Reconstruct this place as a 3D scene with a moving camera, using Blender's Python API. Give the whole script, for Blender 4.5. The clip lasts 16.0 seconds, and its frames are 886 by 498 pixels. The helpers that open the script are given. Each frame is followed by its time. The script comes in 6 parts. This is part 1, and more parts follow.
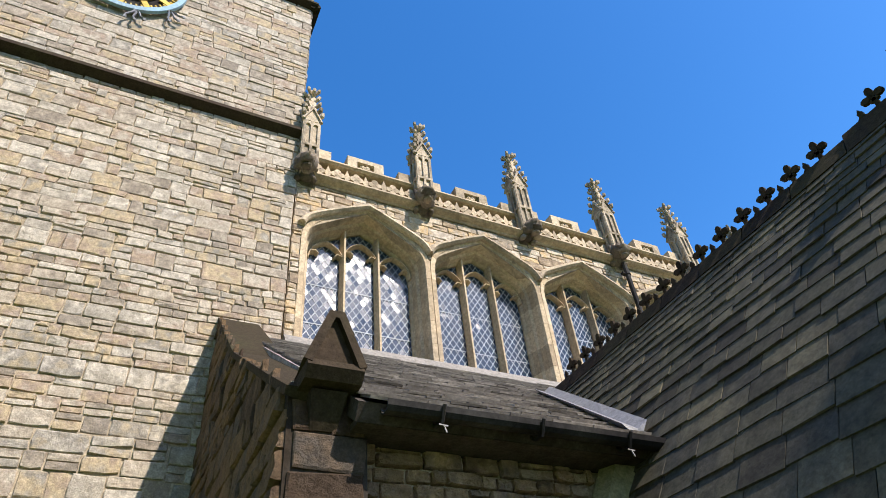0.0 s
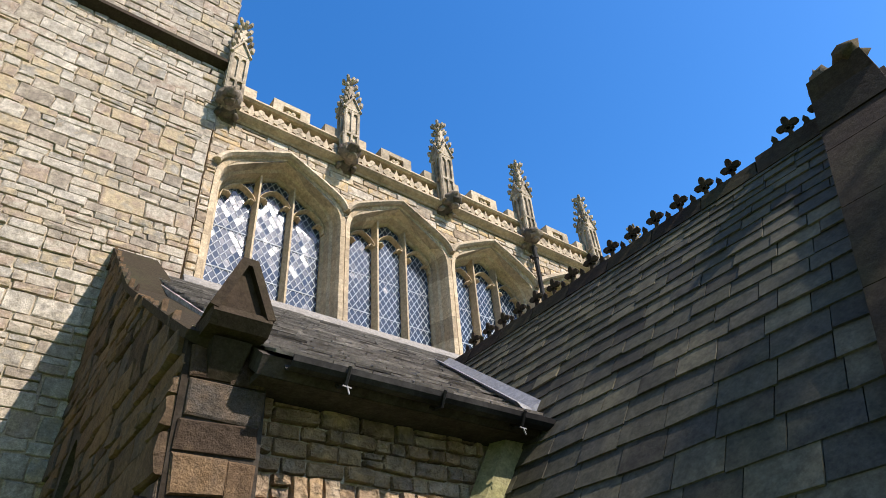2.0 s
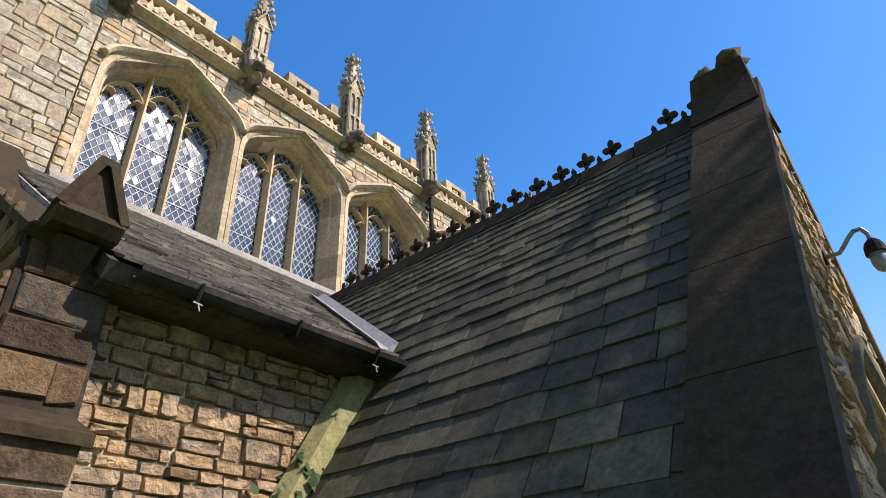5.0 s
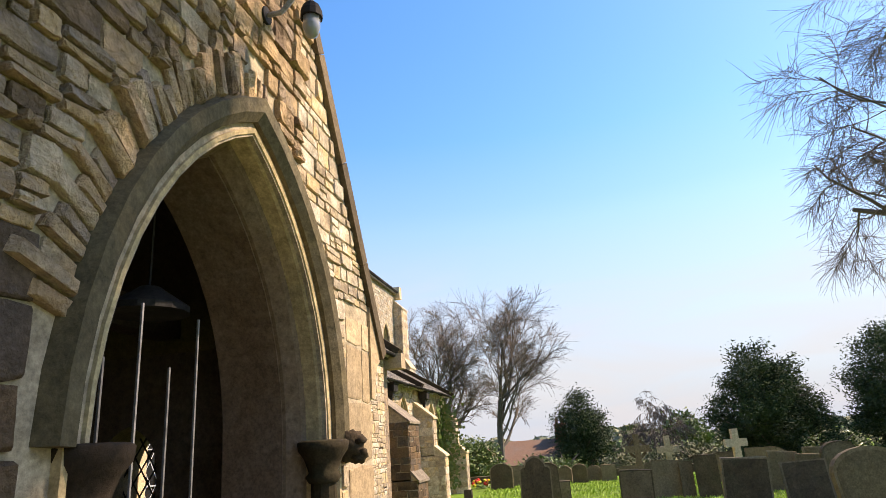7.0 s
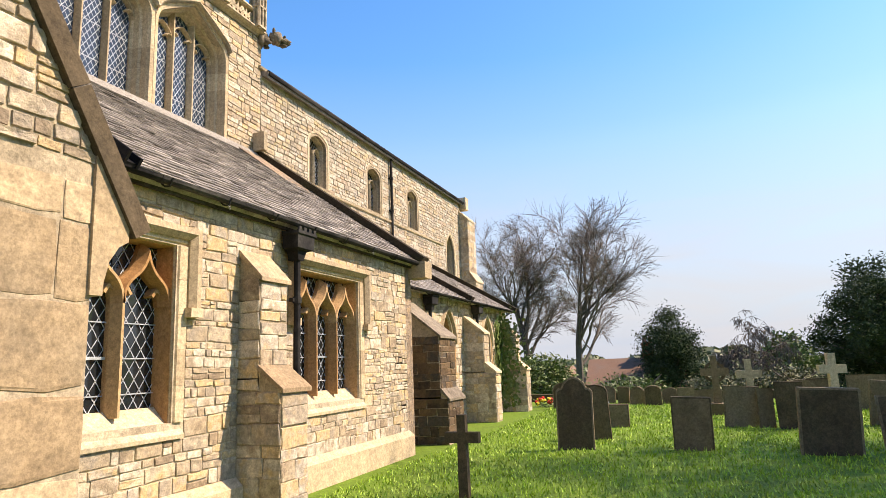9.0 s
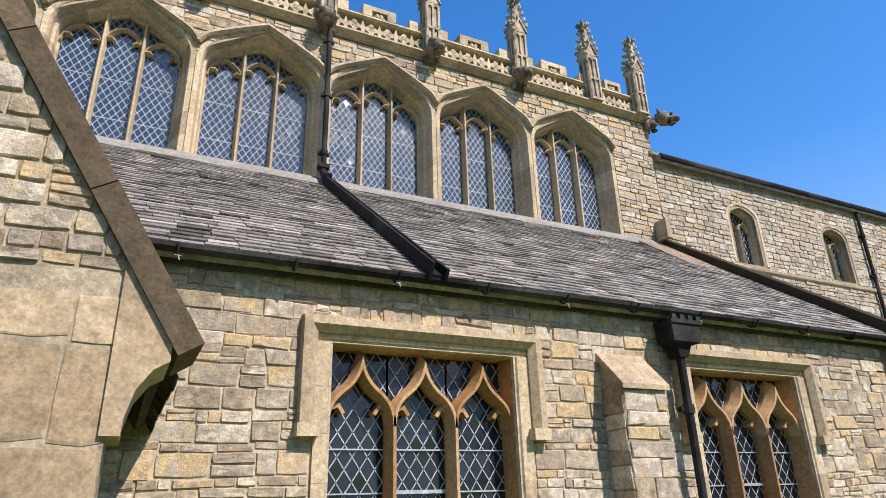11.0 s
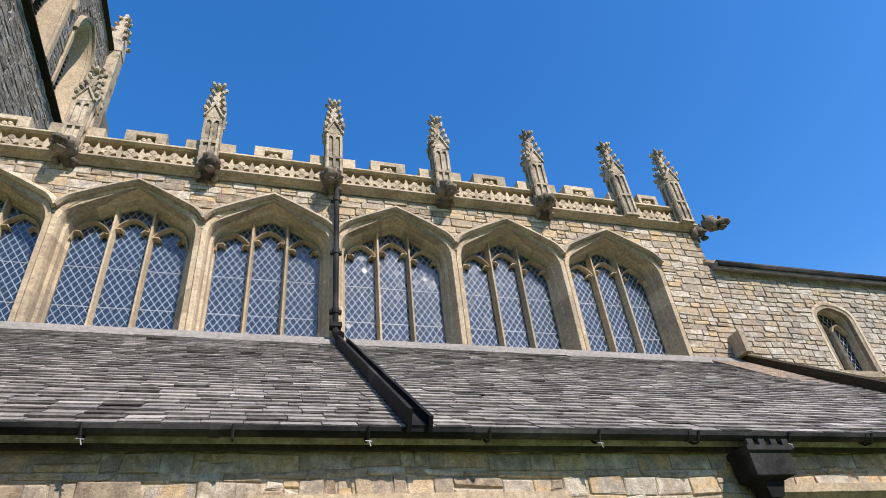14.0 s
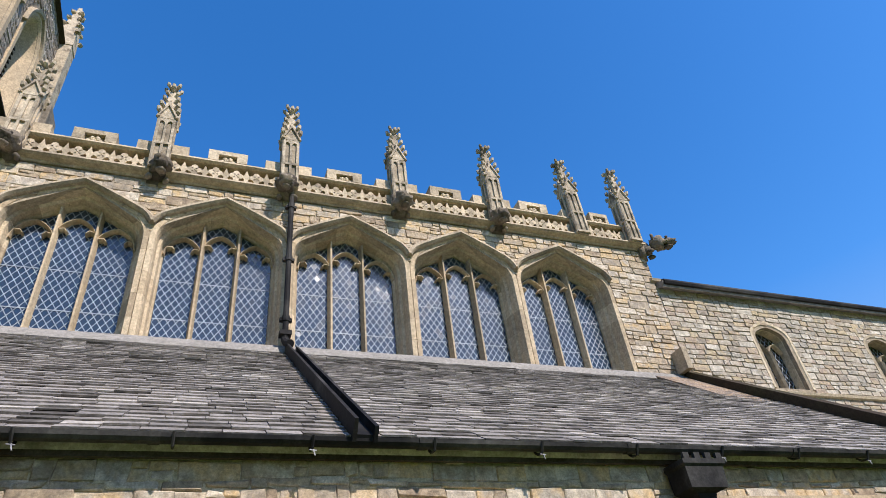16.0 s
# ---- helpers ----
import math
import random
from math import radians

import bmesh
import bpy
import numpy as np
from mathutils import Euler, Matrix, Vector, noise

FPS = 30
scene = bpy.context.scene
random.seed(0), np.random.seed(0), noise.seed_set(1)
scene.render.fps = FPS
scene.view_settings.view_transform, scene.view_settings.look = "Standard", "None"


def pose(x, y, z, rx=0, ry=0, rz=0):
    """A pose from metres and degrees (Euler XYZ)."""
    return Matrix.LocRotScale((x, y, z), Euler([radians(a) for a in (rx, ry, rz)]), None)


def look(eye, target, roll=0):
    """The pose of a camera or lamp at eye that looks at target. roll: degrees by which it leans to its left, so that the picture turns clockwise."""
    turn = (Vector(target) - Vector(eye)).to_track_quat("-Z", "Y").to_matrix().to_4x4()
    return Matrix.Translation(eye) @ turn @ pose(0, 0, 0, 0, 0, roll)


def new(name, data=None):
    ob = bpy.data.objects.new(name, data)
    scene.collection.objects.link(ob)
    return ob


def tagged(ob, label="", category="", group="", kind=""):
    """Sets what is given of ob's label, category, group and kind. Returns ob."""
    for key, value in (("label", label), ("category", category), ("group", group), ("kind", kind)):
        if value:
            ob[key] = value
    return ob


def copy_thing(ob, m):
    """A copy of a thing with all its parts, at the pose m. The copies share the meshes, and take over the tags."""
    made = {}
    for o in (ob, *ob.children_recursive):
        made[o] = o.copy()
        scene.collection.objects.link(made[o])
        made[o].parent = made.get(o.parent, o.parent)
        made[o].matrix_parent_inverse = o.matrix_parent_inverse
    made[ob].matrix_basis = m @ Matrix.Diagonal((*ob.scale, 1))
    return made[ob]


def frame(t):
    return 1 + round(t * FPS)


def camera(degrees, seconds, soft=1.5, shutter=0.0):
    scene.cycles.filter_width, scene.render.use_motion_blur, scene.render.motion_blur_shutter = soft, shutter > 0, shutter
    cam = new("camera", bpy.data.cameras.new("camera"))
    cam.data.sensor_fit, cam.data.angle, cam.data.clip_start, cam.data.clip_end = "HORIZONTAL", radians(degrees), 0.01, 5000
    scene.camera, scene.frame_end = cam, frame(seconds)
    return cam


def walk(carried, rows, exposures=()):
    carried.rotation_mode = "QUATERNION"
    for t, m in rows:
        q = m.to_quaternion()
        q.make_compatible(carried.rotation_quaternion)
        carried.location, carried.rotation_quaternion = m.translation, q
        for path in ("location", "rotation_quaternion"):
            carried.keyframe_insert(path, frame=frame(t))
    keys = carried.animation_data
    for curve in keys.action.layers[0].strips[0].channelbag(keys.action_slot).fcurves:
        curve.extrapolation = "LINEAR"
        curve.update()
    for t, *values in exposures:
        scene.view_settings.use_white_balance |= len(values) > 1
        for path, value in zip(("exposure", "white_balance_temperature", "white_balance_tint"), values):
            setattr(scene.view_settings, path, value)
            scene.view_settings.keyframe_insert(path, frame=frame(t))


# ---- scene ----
cam = camera(70.0, 16.0, soft=0.85)
METRES, EYE, TILT, LEAN, TURN = 8.0, 2.0, 0.0, 0.0, -30.0
ROWS = [
    (0.0, 0.0, 0.0, 0.0, 4.27, 40.78, 4.97),
    (0.5, 0.0012, -0.0008, -0.0007, 1.91, 40.26, 4.3),
    (1.0, 0.0005, -0.0032, 0.0002, -0.42, 39.48, 3.86),
    (1.5, -0.0022, 0.0002, 0.0018, -4.53, 37.91, 4.08),
    (2.0, -0.0084, 0.0022, 0.0043, -6.94, 36.72, 3.84),
    (2.5, -0.0144, 0.0036, 0.0068, -11.67, 35.09, 3.05),
    (3.0, -0.0153, 0.0048, 0.0082, -13.87, 34.45, 3.35),
    (5.5, 0.0368, -0.0125, -0.0141, -23.81, 30.1, 0.66),
    (6.0, 0.0919, -0.0241, -0.0292, -33.96, 25.97, 1.89),
    (6.5, 0.1476, -0.0189, -0.0401, -44.21, 20.17, 3.58),
    (7.0, 0.2147, -0.0195, -0.0446, -47.97, 17.21, 3.9),
    (7.5, 0.2843, -0.011, -0.0488, -49.11, 14.64, 3.43),
    (8.0, 0.3573, -0.0124, -0.0499, -47.91, 12.87, 3.28),
    (10.5, 0.6842, 0.0765, -0.0375, -8.15, 15.19, 1.27),
    (11.0, 0.7219, 0.1181, -0.0319, 4.17, 21.54, 1.47),
    (11.5, 0.7582, 0.156, -0.0218, 9.13, 25.77, 1.45),
    (12.0, 0.785, 0.1939, -0.019, 9.76, 27.76, 1.93),
    (12.5, 0.7916, 0.2273, -0.0158, 10.82, 30.66, 3.02),
    (13.0, 0.7998, 0.2508, -0.0125, 12.83, 34.52, 4.36),
    (13.5, 0.8082, 0.2612, -0.0114, 13.8, 35.82, 4.84),
    (14.0, 0.8115, 0.2587, -0.0117, 14.49, 36.77, 5.32),
    (14.5, 0.8123, 0.2531, -0.0116, 14.89, 37.38, 5.71),
    (15.0, 0.8126, 0.2542, -0.0134, 14.41, 37.79, 5.85),
    (15.5, 0.8142, 0.2548, -0.016, 12.49, 37.63, 5.72),
    (16.0, 0.8166, 0.2538, -0.0162, 10.19, 37.36, 6.25),
]
walk(cam, [(t, pose(0, 0, EYE, TILT, LEAN, TURN) @ pose(METRES * x, METRES * y, METRES * z, 90 + pitch, roll, yaw)) for t, x, y, z, yaw, pitch, roll in ROWS], [(0.0, 0.5, 6250, 15), (3.2, 0.47, 6250, 15), (5.3, 0.54, 6550, 17), (6.3, 0.9, 8000, 20), (8.4, 0.9, 8000, 20), (10.3, 0.46, 6450, 15), (11.5, 0.34, 6200, 15), (16.0, 0.28, 6000, 15)])

# ---- world, sun ----
SUN = Vector((0.42, -1.0, 1.1)).normalized()
world = bpy.data.worlds.new("sky")
scene.world = world
world.use_nodes = True
wn = world.node_tree.nodes
sky = wn.new("ShaderNodeTexSky")
sky.sky_type, sky.sun_disc = "NISHITA", False
sky.sun_elevation = math.asin(SUN.z)
sky.sun_rotation = math.atan2(SUN.x, SUN.y)
sky.air_density, sky.dust_density, sky.ozone_density = 1.0, 0.45, 2.0
wn["Background"].inputs["Strength"].default_value = 0.15
rich = wn.new("ShaderNodeHueSaturation")
rich.inputs["Hue"].default_value = 0.502
wl = world.node_tree.links
wl.new(sky.outputs[0], rich.inputs["Color"])
# deep blue overhead, paling to a white haze with thin streaks of cloud above the horizon
where, split = wn.new("ShaderNodeTexCoord"), wn.new("ShaderNodeSeparateXYZ")
wl.new(where.outputs["Generated"], split.inputs[0])


def by_height(low, high, at_low, at_high):
    r = wn.new("ShaderNodeMapRange")
    for k, v in (("From Min", low), ("From Max", high), ("To Min", at_low), ("To Max", at_high)):
        r.inputs[k].default_value = v
    wl.new(split.outputs["Z"], r.inputs["Value"])
    return r.outputs["Result"]


wl.new(by_height(0.0, 0.35, 1.0, 1.35), rich.inputs["Saturation"])
wl.new(by_height(0.0, 0.32, 0.7, 1.3), rich.inputs["Value"])
flat = wn.new("ShaderNodeMapping")
flat.inputs["Scale"].default_value = (2.2, 2.2, 11.0)
wl.new(where.outputs["Generated"], flat.inputs["Vector"])
wisp = wn.new("ShaderNodeTexNoise")
wisp.inputs["Scale"].default_value, wisp.inputs["Detail"].default_value, wisp.inputs["Distortion"].default_value = 1.6, 6, 0.6
wl.new(flat.outputs["Vector"], wisp.inputs["Vector"])
thin_cloud = wn.new("ShaderNodeMapRange")
thin_cloud.inputs["From Min"].default_value, thin_cloud.inputs["From Max"].default_value, thin_cloud.inputs["To Max"].default_value = 0.45, 0.75, 0.75
wl.new(wisp.outputs["Fac"], thin_cloud.inputs["Value"])
low_only = wn.new("ShaderNodeMath")
low_only.operation = "MULTIPLY"
wl.new(thin_cloud.outputs["Result"], low_only.inputs[0])
wl.new(by_height(0.08, 0.3, 1.0, 0.0), low_only.inputs[1])
cloudy = wn.new("ShaderNodeMix")
cloudy.data_type = "RGBA"
cloudy.inputs["B"].default_value = (2.7, 2.95, 3.3, 1)
wl.new(low_only.outputs[0], cloudy.inputs["Factor"])
haze = wn.new("ShaderNodeMix")
haze.data_type = "RGBA"
haze.inputs["B"].default_value = (2.0, 2.6, 3.5, 1)
wl.new(by_height(0.02, 0.45, 0.92, 0.0), haze.inputs["Factor"])
wl.new(rich.outputs["Color"], haze.inputs["A"])
wl.new(haze.outputs["Result"], cloudy.inputs["A"])
wl.new(cloudy.outputs["Result"], wn["Background"].inputs["Color"])
sun = new("sun", bpy.data.lights.new("sun", "SUN"))
sun.data.energy, sun.data.angle, sun.data.color = 5.0, radians(0.55), (1.0, 0.9, 0.76)
sun.matrix_world = look(SUN * 60, (0, 0, 0))


# ---- mesh helpers ----
class G:
    """A growing mesh."""

    def __init__(self):
        self.v, self.f = [], []

    def add(self, verts, faces):
        n = len(self.v)
        self.v += [tuple(p) for p in verts]
        self.f += [tuple(i + n for i in f) for f in faces]
        return self

    def box(self, a, b):
        (x0, y0, z0), (x1, y1, z1) = a, b
        return self.add([(x0, y0, z0), (x1, y0, z0), (x1, y1, z0), (x0, y1, z0), (x0, y0, z1), (x1, y0, z1), (x1, y1, z1), (x0, y1, z1)],
                        [(0, 3, 2, 1), (4, 5, 6, 7), (0, 1, 5, 4), (1, 2, 6, 5), (2, 3, 7, 6), (3, 0, 4, 7)])

    def loft(self, rings, closed=True, caps=True):
        n = len(rings[0])
        self_n = len(self.v)
        for r in rings:
            self.v += [tuple(p) for p in r]
        m = n if closed else n - 1
        for k in range(len(rings) - 1):
            for i in range(m):
                j = (i + 1) % n
                a = self_n + k * n
                self.f.append((a + i, a + j, a + n + j, a + n + i))
        if caps and closed:
            self.f.append(tuple(self_n + i for i in reversed(range(n))))
            self.f.append(tuple(self_n + (len(rings) - 1) * n + i for i in range(n)))
        return self

    def tube(self, pts, radii, sides=6, caps=True):
        pts = [Vector(p) for p in pts]
        if not hasattr(radii, "__len__"):
            radii = [radii] * len(pts)
        rings, side = [], None
        for i, p in enumerate(pts):
            t = (pts[min(i + 1, len(pts) - 1)] - pts[max(i - 1, 0)]).normalized()
            if side is None or abs(side.dot(t)) > 0.99:
                side = t.orthogonal().normalized()
            side = (side - t * side.dot(t)).normalized()
            up = t.cross(side)
            rings.append([p + (side * math.cos(k * 2 * math.pi / sides) + up * math.sin(k * 2 * math.pi / sides)) * radii[i] for k in range(sides)])
        return self.loft(rings, True, caps)

    def blob(self, c, r, seed=0, rough=0.15, seg=8, rings=5):
        c = Vector(c)
        vs, fs = [], []
        for k in range(rings + 1):
            th = math.pi * k / rings
            for i in range(seg):
                ph = 2 * math.pi * i / seg
                d = Vector((math.sin(th) * math.cos(ph), math.sin(th) * math.sin(ph), math.cos(th)))
                w = 1 + rough * noise.noise(d * 2.3 + Vector((seed * 7.1, seed * 3.3, 0))) * 2
                vs.append(c + Vector((d.x * r[0], d.y * r[1], d.z * r[2])) * w)
        for k in range(rings):
            for i in range(seg):
                j = (i + 1) % seg
                fs.append((k * seg + i, (k + 1) * seg + i, (k + 1) * seg + j, k * seg + j))
        return self.add(vs, fs)

    def moved(self, m):
        g = G()
        g.v, g.f = [tuple(m @ Vector(p)) for p in self.v], list(self.f)
        return g

    def join(self, other):
        return self.add(other.v, other.f)

    def mesh(self, name, mat, smooth=False):
        me = bpy.data.meshes.new(name)
        me.from_pydata(self.v, [], self.f)
        me.validate()
        me.update()
        if mat:
            me.materials.append(mat)
        if smooth:
            me.polygons.foreach_set("use_smooth", [True] * len(me.polygons))
        return me


def part(name, g, mat, parent=None, label="", smooth=False):
    ob = new(name, g.mesh(name, mat, smooth))
    ob.parent = parent
    if label:
        ob["label"] = label
    return ob


def thing(name, g, mat, label, category, group="", kind="", smooth=False):
    return tagged(part(name, g, mat, None, "", smooth), label, category, group, kind)


def holder(name, label, category, at=(0, 0, 0), group="", kind=""):
    e = new(name)
    e.location = at
    e.empty_display_size = 0.2
    return tagged(e, label, category, group, kind)


class Plane:
    """A face of the building: u along it, v up it, d out of it."""

    def __init__(self, o, u, v):
        self.o, self.u, self.v = Vector(o), Vector(u).normalized(), Vector(v).normalized()
        self.n = self.u.cross(self.v)

    def p(self, u, v, d=0.0):
        return self.o + self.u * u + self.v * v + self.n * d

    def matrix(self):
        return Matrix(((self.u.x, self.v.x, self.n.x, self.o.x), (self.u.y, self.v.y, self.n.y, self.o.y), (self.u.z, self.v.z, self.n.z, self.o.z), (0, 0, 0, 1)))


def south(y):
    return Plane((0, y, 0), (1, 0, 0), (0, 0, 1))


def west(x):
    return Plane((x, 0, 0), (0, -1, 0), (0, 0, 1))


def east(x):
    return Plane((x, 0, 0), (0, 1, 0), (0, 0, 1))


def slab(P, outline, d0, d1, holes=()):
    """A plate of the outline's shape with holes through it, from depth d0 to d1 of the plane."""
    bm = bmesh.new()
    for loop in (outline, *holes):
        vs = [bm.verts.new((u, v, 0)) for u, v in loop]
        for i in range(len(vs)):
            bm.edges.new((vs[i], vs[(i + 1) % len(vs)]))
    bmesh.ops.triangle_fill(bm, use_beauty=True, use_dissolve=False, edges=bm.edges[:], normal=(0, 0, 1))
    bm.verts.index_update()
    g = G()
    flat = [tuple(v.co) for v in bm.verts]
    n = len(flat)
    g.v = [tuple(P.p(u, v, d1)) for u, v, _ in flat] + [tuple(P.p(u, v, d0)) for u, v, _ in flat]
    for f in bm.faces:
        ids = [v.index for v in f.verts]
        if f.normal.z < 0:
            ids.reverse()
        g.f.append(tuple(ids))
        g.f.append(tuple(i + n for i in reversed(ids)))
    for e in bm.edges:
        if len(e.link_faces) == 1:
            f = e.link_faces[0]
            ids = [v.index for v in f.verts]
            if f.normal.z < 0:
                ids.reverse()
            a, b = e.verts[0].index, e.verts[1].index
            if ids[(ids.index(a) + 1) % len(ids)] != b:
                a, b = b, a
            g.f.append((b, a, a + n, b + n))
    bm.free()
    return g


def sweep(P, path, profile, closed=False, caps=True):
    """A moulding: profile points (out, d) carried along a path (u, v); out is to the left of the way."""
    pts = [Vector(p) for p in path]
    rings = []
    n = len(pts)
    for i, p in enumerate(pts):
        a = pts[i - 1] if (i or closed) else None
        b = pts[(i + 1) % n] if (i < n - 1 or closed) else None
        t1 = (p - a).normalized() if a is not None else (b - p).normalized()
        t2 = (b - p).normalized() if b is not None else t1
        n1, n2 = Vector((-t1.y, t1.x)), Vector((-t2.y, t2.x))
        m = (n1 + n2)
        m = m.normalized() if m.length > 1e-6 else n1
        k = 1 / max(0.35, m.dot(n1))
        rings.append([P.p(p.x + m.x * o * k, p.y + m.y * o * k, d) for o, d in profile])
    if closed:
        rings.append(rings[0])
    return G().loft(rings, True, caps and not closed)


def blocks(P, path, profile, size, mat, parent, name, inv, gap=0.0016, label=""):
    """A moulding cut into separate stones of about one size along its path."""
    run = [Vector(p) for p in path]
    at = [0.0]
    for a, b in zip(run, run[1:]):
        at.append(at[-1] + (b - a).length)
    n = max(1, round(at[-1] / size)) | 1

    def point(s):
        for k in range(len(run) - 1):
            if s <= at[k + 1] or k == len(run) - 2:
                return run[k].lerp(run[k + 1], (s - at[k]) / max(at[k + 1] - at[k], 1e-6))

    for i in range(n):
        s0, s1 = at[-1] * i / n + gap, at[-1] * (i + 1) / n - gap
        mid = [run[k] for k in range(1, len(run) - 1) if s0 + 0.01 < at[k] < s1 - 0.01]
        part(name, sweep(P, [point(s0), *mid, point(s1)], profile).moved(inv), mat, parent, label if i == 0 else "")


def gothic(cx, half, spring, rise, n=10):
    """Left springing to right springing of a two-centred arch."""
    r = (half * half + rise * rise) / (2 * half)
    top = math.atan2(rise, r - half) if r > half else math.pi / 2
    left = [(cx - half + r - r * math.cos(top * i / n), spring + r * math.sin(top * i / n)) for i in range(n + 1)]
    return left + [(2 * cx - u, v) for u, v in reversed(left[:-1])]


def tudor(cx, half, spring, rise, r=0.42, n=6):
    """A four-centred arch: tight shoulders, nearly straight haunches."""
    best = min((abs((half - r + r * math.cos(th)) * math.cos(th) + (r * math.sin(th) - rise) * math.sin(th)), th)
               for th in [k * 0.01 for k in range(20, 157)])[1]
    left = [(cx - half + r - r * math.cos(best * i / n), spring + r * math.sin(best * i / n)) for i in range(n + 1)]
    a, b = left[-1], (cx, spring + rise)
    for k in (1, 2, 3):
        f = k / 3
        left.append((a[0] + (b[0] - a[0]) * f, a[1] + (b[1] - a[1]) * f + 0.012 * math.sin(math.pi * f)))
    return left + [(2 * cx - u, v) for u, v in reversed(left[:-1])]


def spans(poly, v0, v1):
    """The stretch of u that a polygon covers between two heights, or None."""
    us = []
    for k in range(5):
        v = v0 + (v1 - v0) * (0.02 + 0.96 * k / 4)
        for i in range(len(poly)):
            (ua, va), (ub, vb) = poly[i], poly[(i + 1) % len(poly)]
            if (va - v) * (vb - v) <= 0 and va != vb:
                us.append(ua + (ub - ua) * (v - va) / (vb - va))
    return (min(us), max(us)) if us else None


def clip(poly, a, b):
    """What of a polygon lies to the left of the line from a to b."""
    out = []
    side = lambda p: (b[0] - a[0]) * (p[1] - a[1]) - (b[1] - a[1]) * (p[0] - a[0])
    for i in range(len(poly)):
        p, q = poly[i], poly[(i + 1) % len(poly)]
        sp, sq = side(p), side(q)
        if sp >= 0:
            out.append(p)
        if sp * sq < 0:
            f = sp / (sp - sq)
            out.append((p[0] + (q[0] - p[0]) * f, p[1] + (q[1] - p[1]) * f))
    return out


def inside(poly, convex):
    for i in range(len(convex)):
        if len(poly) < 3:
            return []
        poly = clip(poly, convex[i], convex[(i + 1) % len(convex)])
    return poly


def masonry(outline, holes, course, length, rng, joint=0.009):
    """Stones of a coursed wall: (u0, u1, v0, v1) inside the outline and clear of the holes."""
    lo, hi = min(v for u, v in outline), max(v for u, v in outline)
    v, out = lo, []
    while v < hi - 0.03:
        h = rng.uniform(*course)
        v1 = min(v + h, hi)
        if hi - v1 < course[0] * 0.5:
            v1 = hi
        ext = spans(outline, v, v1)
        ea, eb = spans(outline, v + 0.001, v + 0.01), spans(outline, v1 - 0.01, v1 - 0.001)
        if ext and ea and eb:
            free = [((ea[0] + eb[0]) / 2, (ea[1] + eb[1]) / 2)]
            for hole in holes:
                s = spans(hole, v, v1)
                if s:
                    nxt = []
                    for a, b in free:
                        if s[1] <= a or s[0] >= b:
                            nxt.append((a, b))
                        else:
                            nxt += [(a, s[0]), (s[1], b)]
                    free = nxt
            for a, b in free:
                u = a
                while b - u > 0.05:
                    w = rng.uniform(*length) * (0.6 + 0.4 * (v1 - v) / course[1])
                    u1 = u + w if b - (u + w) > length[0] * 0.6 else b
                    if v1 - v > course[0] * 1.75 and rng.random() < 0.25 and u1 - u < 0.4:
                        m = v + (v1 - v) * rng.uniform(0.4, 0.6)
                        out.append((u, u1, v, m))
                        out.append((u, u1, m, v1))
                    else:
                        out.append((u, u1, v, v1))
                    u = u1
        v = v1
    wave = lambda u, v: 0.045 * noise.noise(Vector((u * 1.1, v * 1.3, 3.7)))
    done = []
    for a, b, c, d in out:
        m = (a + b) / 2
        done.append((a + joint / 2, b - joint / 2, c + joint / 2 + wave(m, c), d - joint / 2 + wave(m, d)))
    return done


def one_stone(P, r, rng, proud, bev=0.009):
    """A dressed stone: a face with chamfered, uneven edges."""
    a, b, c, d = r
    e = min(bev, (b - a) * 0.3, (d - c) * 0.3)
    j = lambda s: rng.uniform(-s, s)
    k = [(a, c), (b, c), (b, d), (a, d)]
    h = proud + j(0.3) * proud
    k = [(u + j(0.014), v + j(0.013)) for u, v in k]
    back = [P.p(u, v, -0.01) for u, v in k]
    mid = [P.p(u + j(0.004), v + j(0.004), h * 0.55 + j(0.003)) for u, v in k]
    s = [(1, 1), (-1, 1), (-1, -1), (1, -1)]
    top = [P.p(u + su * e * rng.uniform(0.6, 1.5), v + sv * e * rng.uniform(0.6, 1.5), h + j(0.006)) for (u, v), (su, sv) in zip(k, s)]
    return back + mid + top, [(8, 9, 10, 11)] + [(i, (i + 1) % 4, 4 + (i + 1) % 4, 4 + i) for i in range(4)] + [(4 + i, 4 + (i + 1) % 4, 8 + (i + 1) % 4, 8 + i) for i in range(4)]


def quad_stone(P, quad, proud, rng):
    """A rough stone on any four corners: chamfered, with an uneven face."""
    c = (sum(u for u, v in quad) / 4, sum(v for u, v in quad) / 4)
    to = lambda p, f: (p[0] + (c[0] - p[0]) * f, p[1] + (c[1] - p[1]) * f)
    back = [P.p(u, v, -0.02) for u, v in quad]
    mid = [P.p(*to(p, rng.uniform(0.0, 0.06)), proud * rng.uniform(0.35, 0.65)) for p in quad]
    top = [P.p(*to(p, rng.uniform(0.12, 0.3)), proud * rng.uniform(0.7, 1.3)) for p in quad]
    return G().add(back + mid + top, [(8, 9, 10, 11)] + [(i, (i + 1) % 4, 4 + (i + 1) % 4, 4 + i) for i in range(4)] + [(4 + i, 4 + (i + 1) % 4, 8 + (i + 1) % 4, 8 + i) for i in range(4)])


STONE_KIT = {}


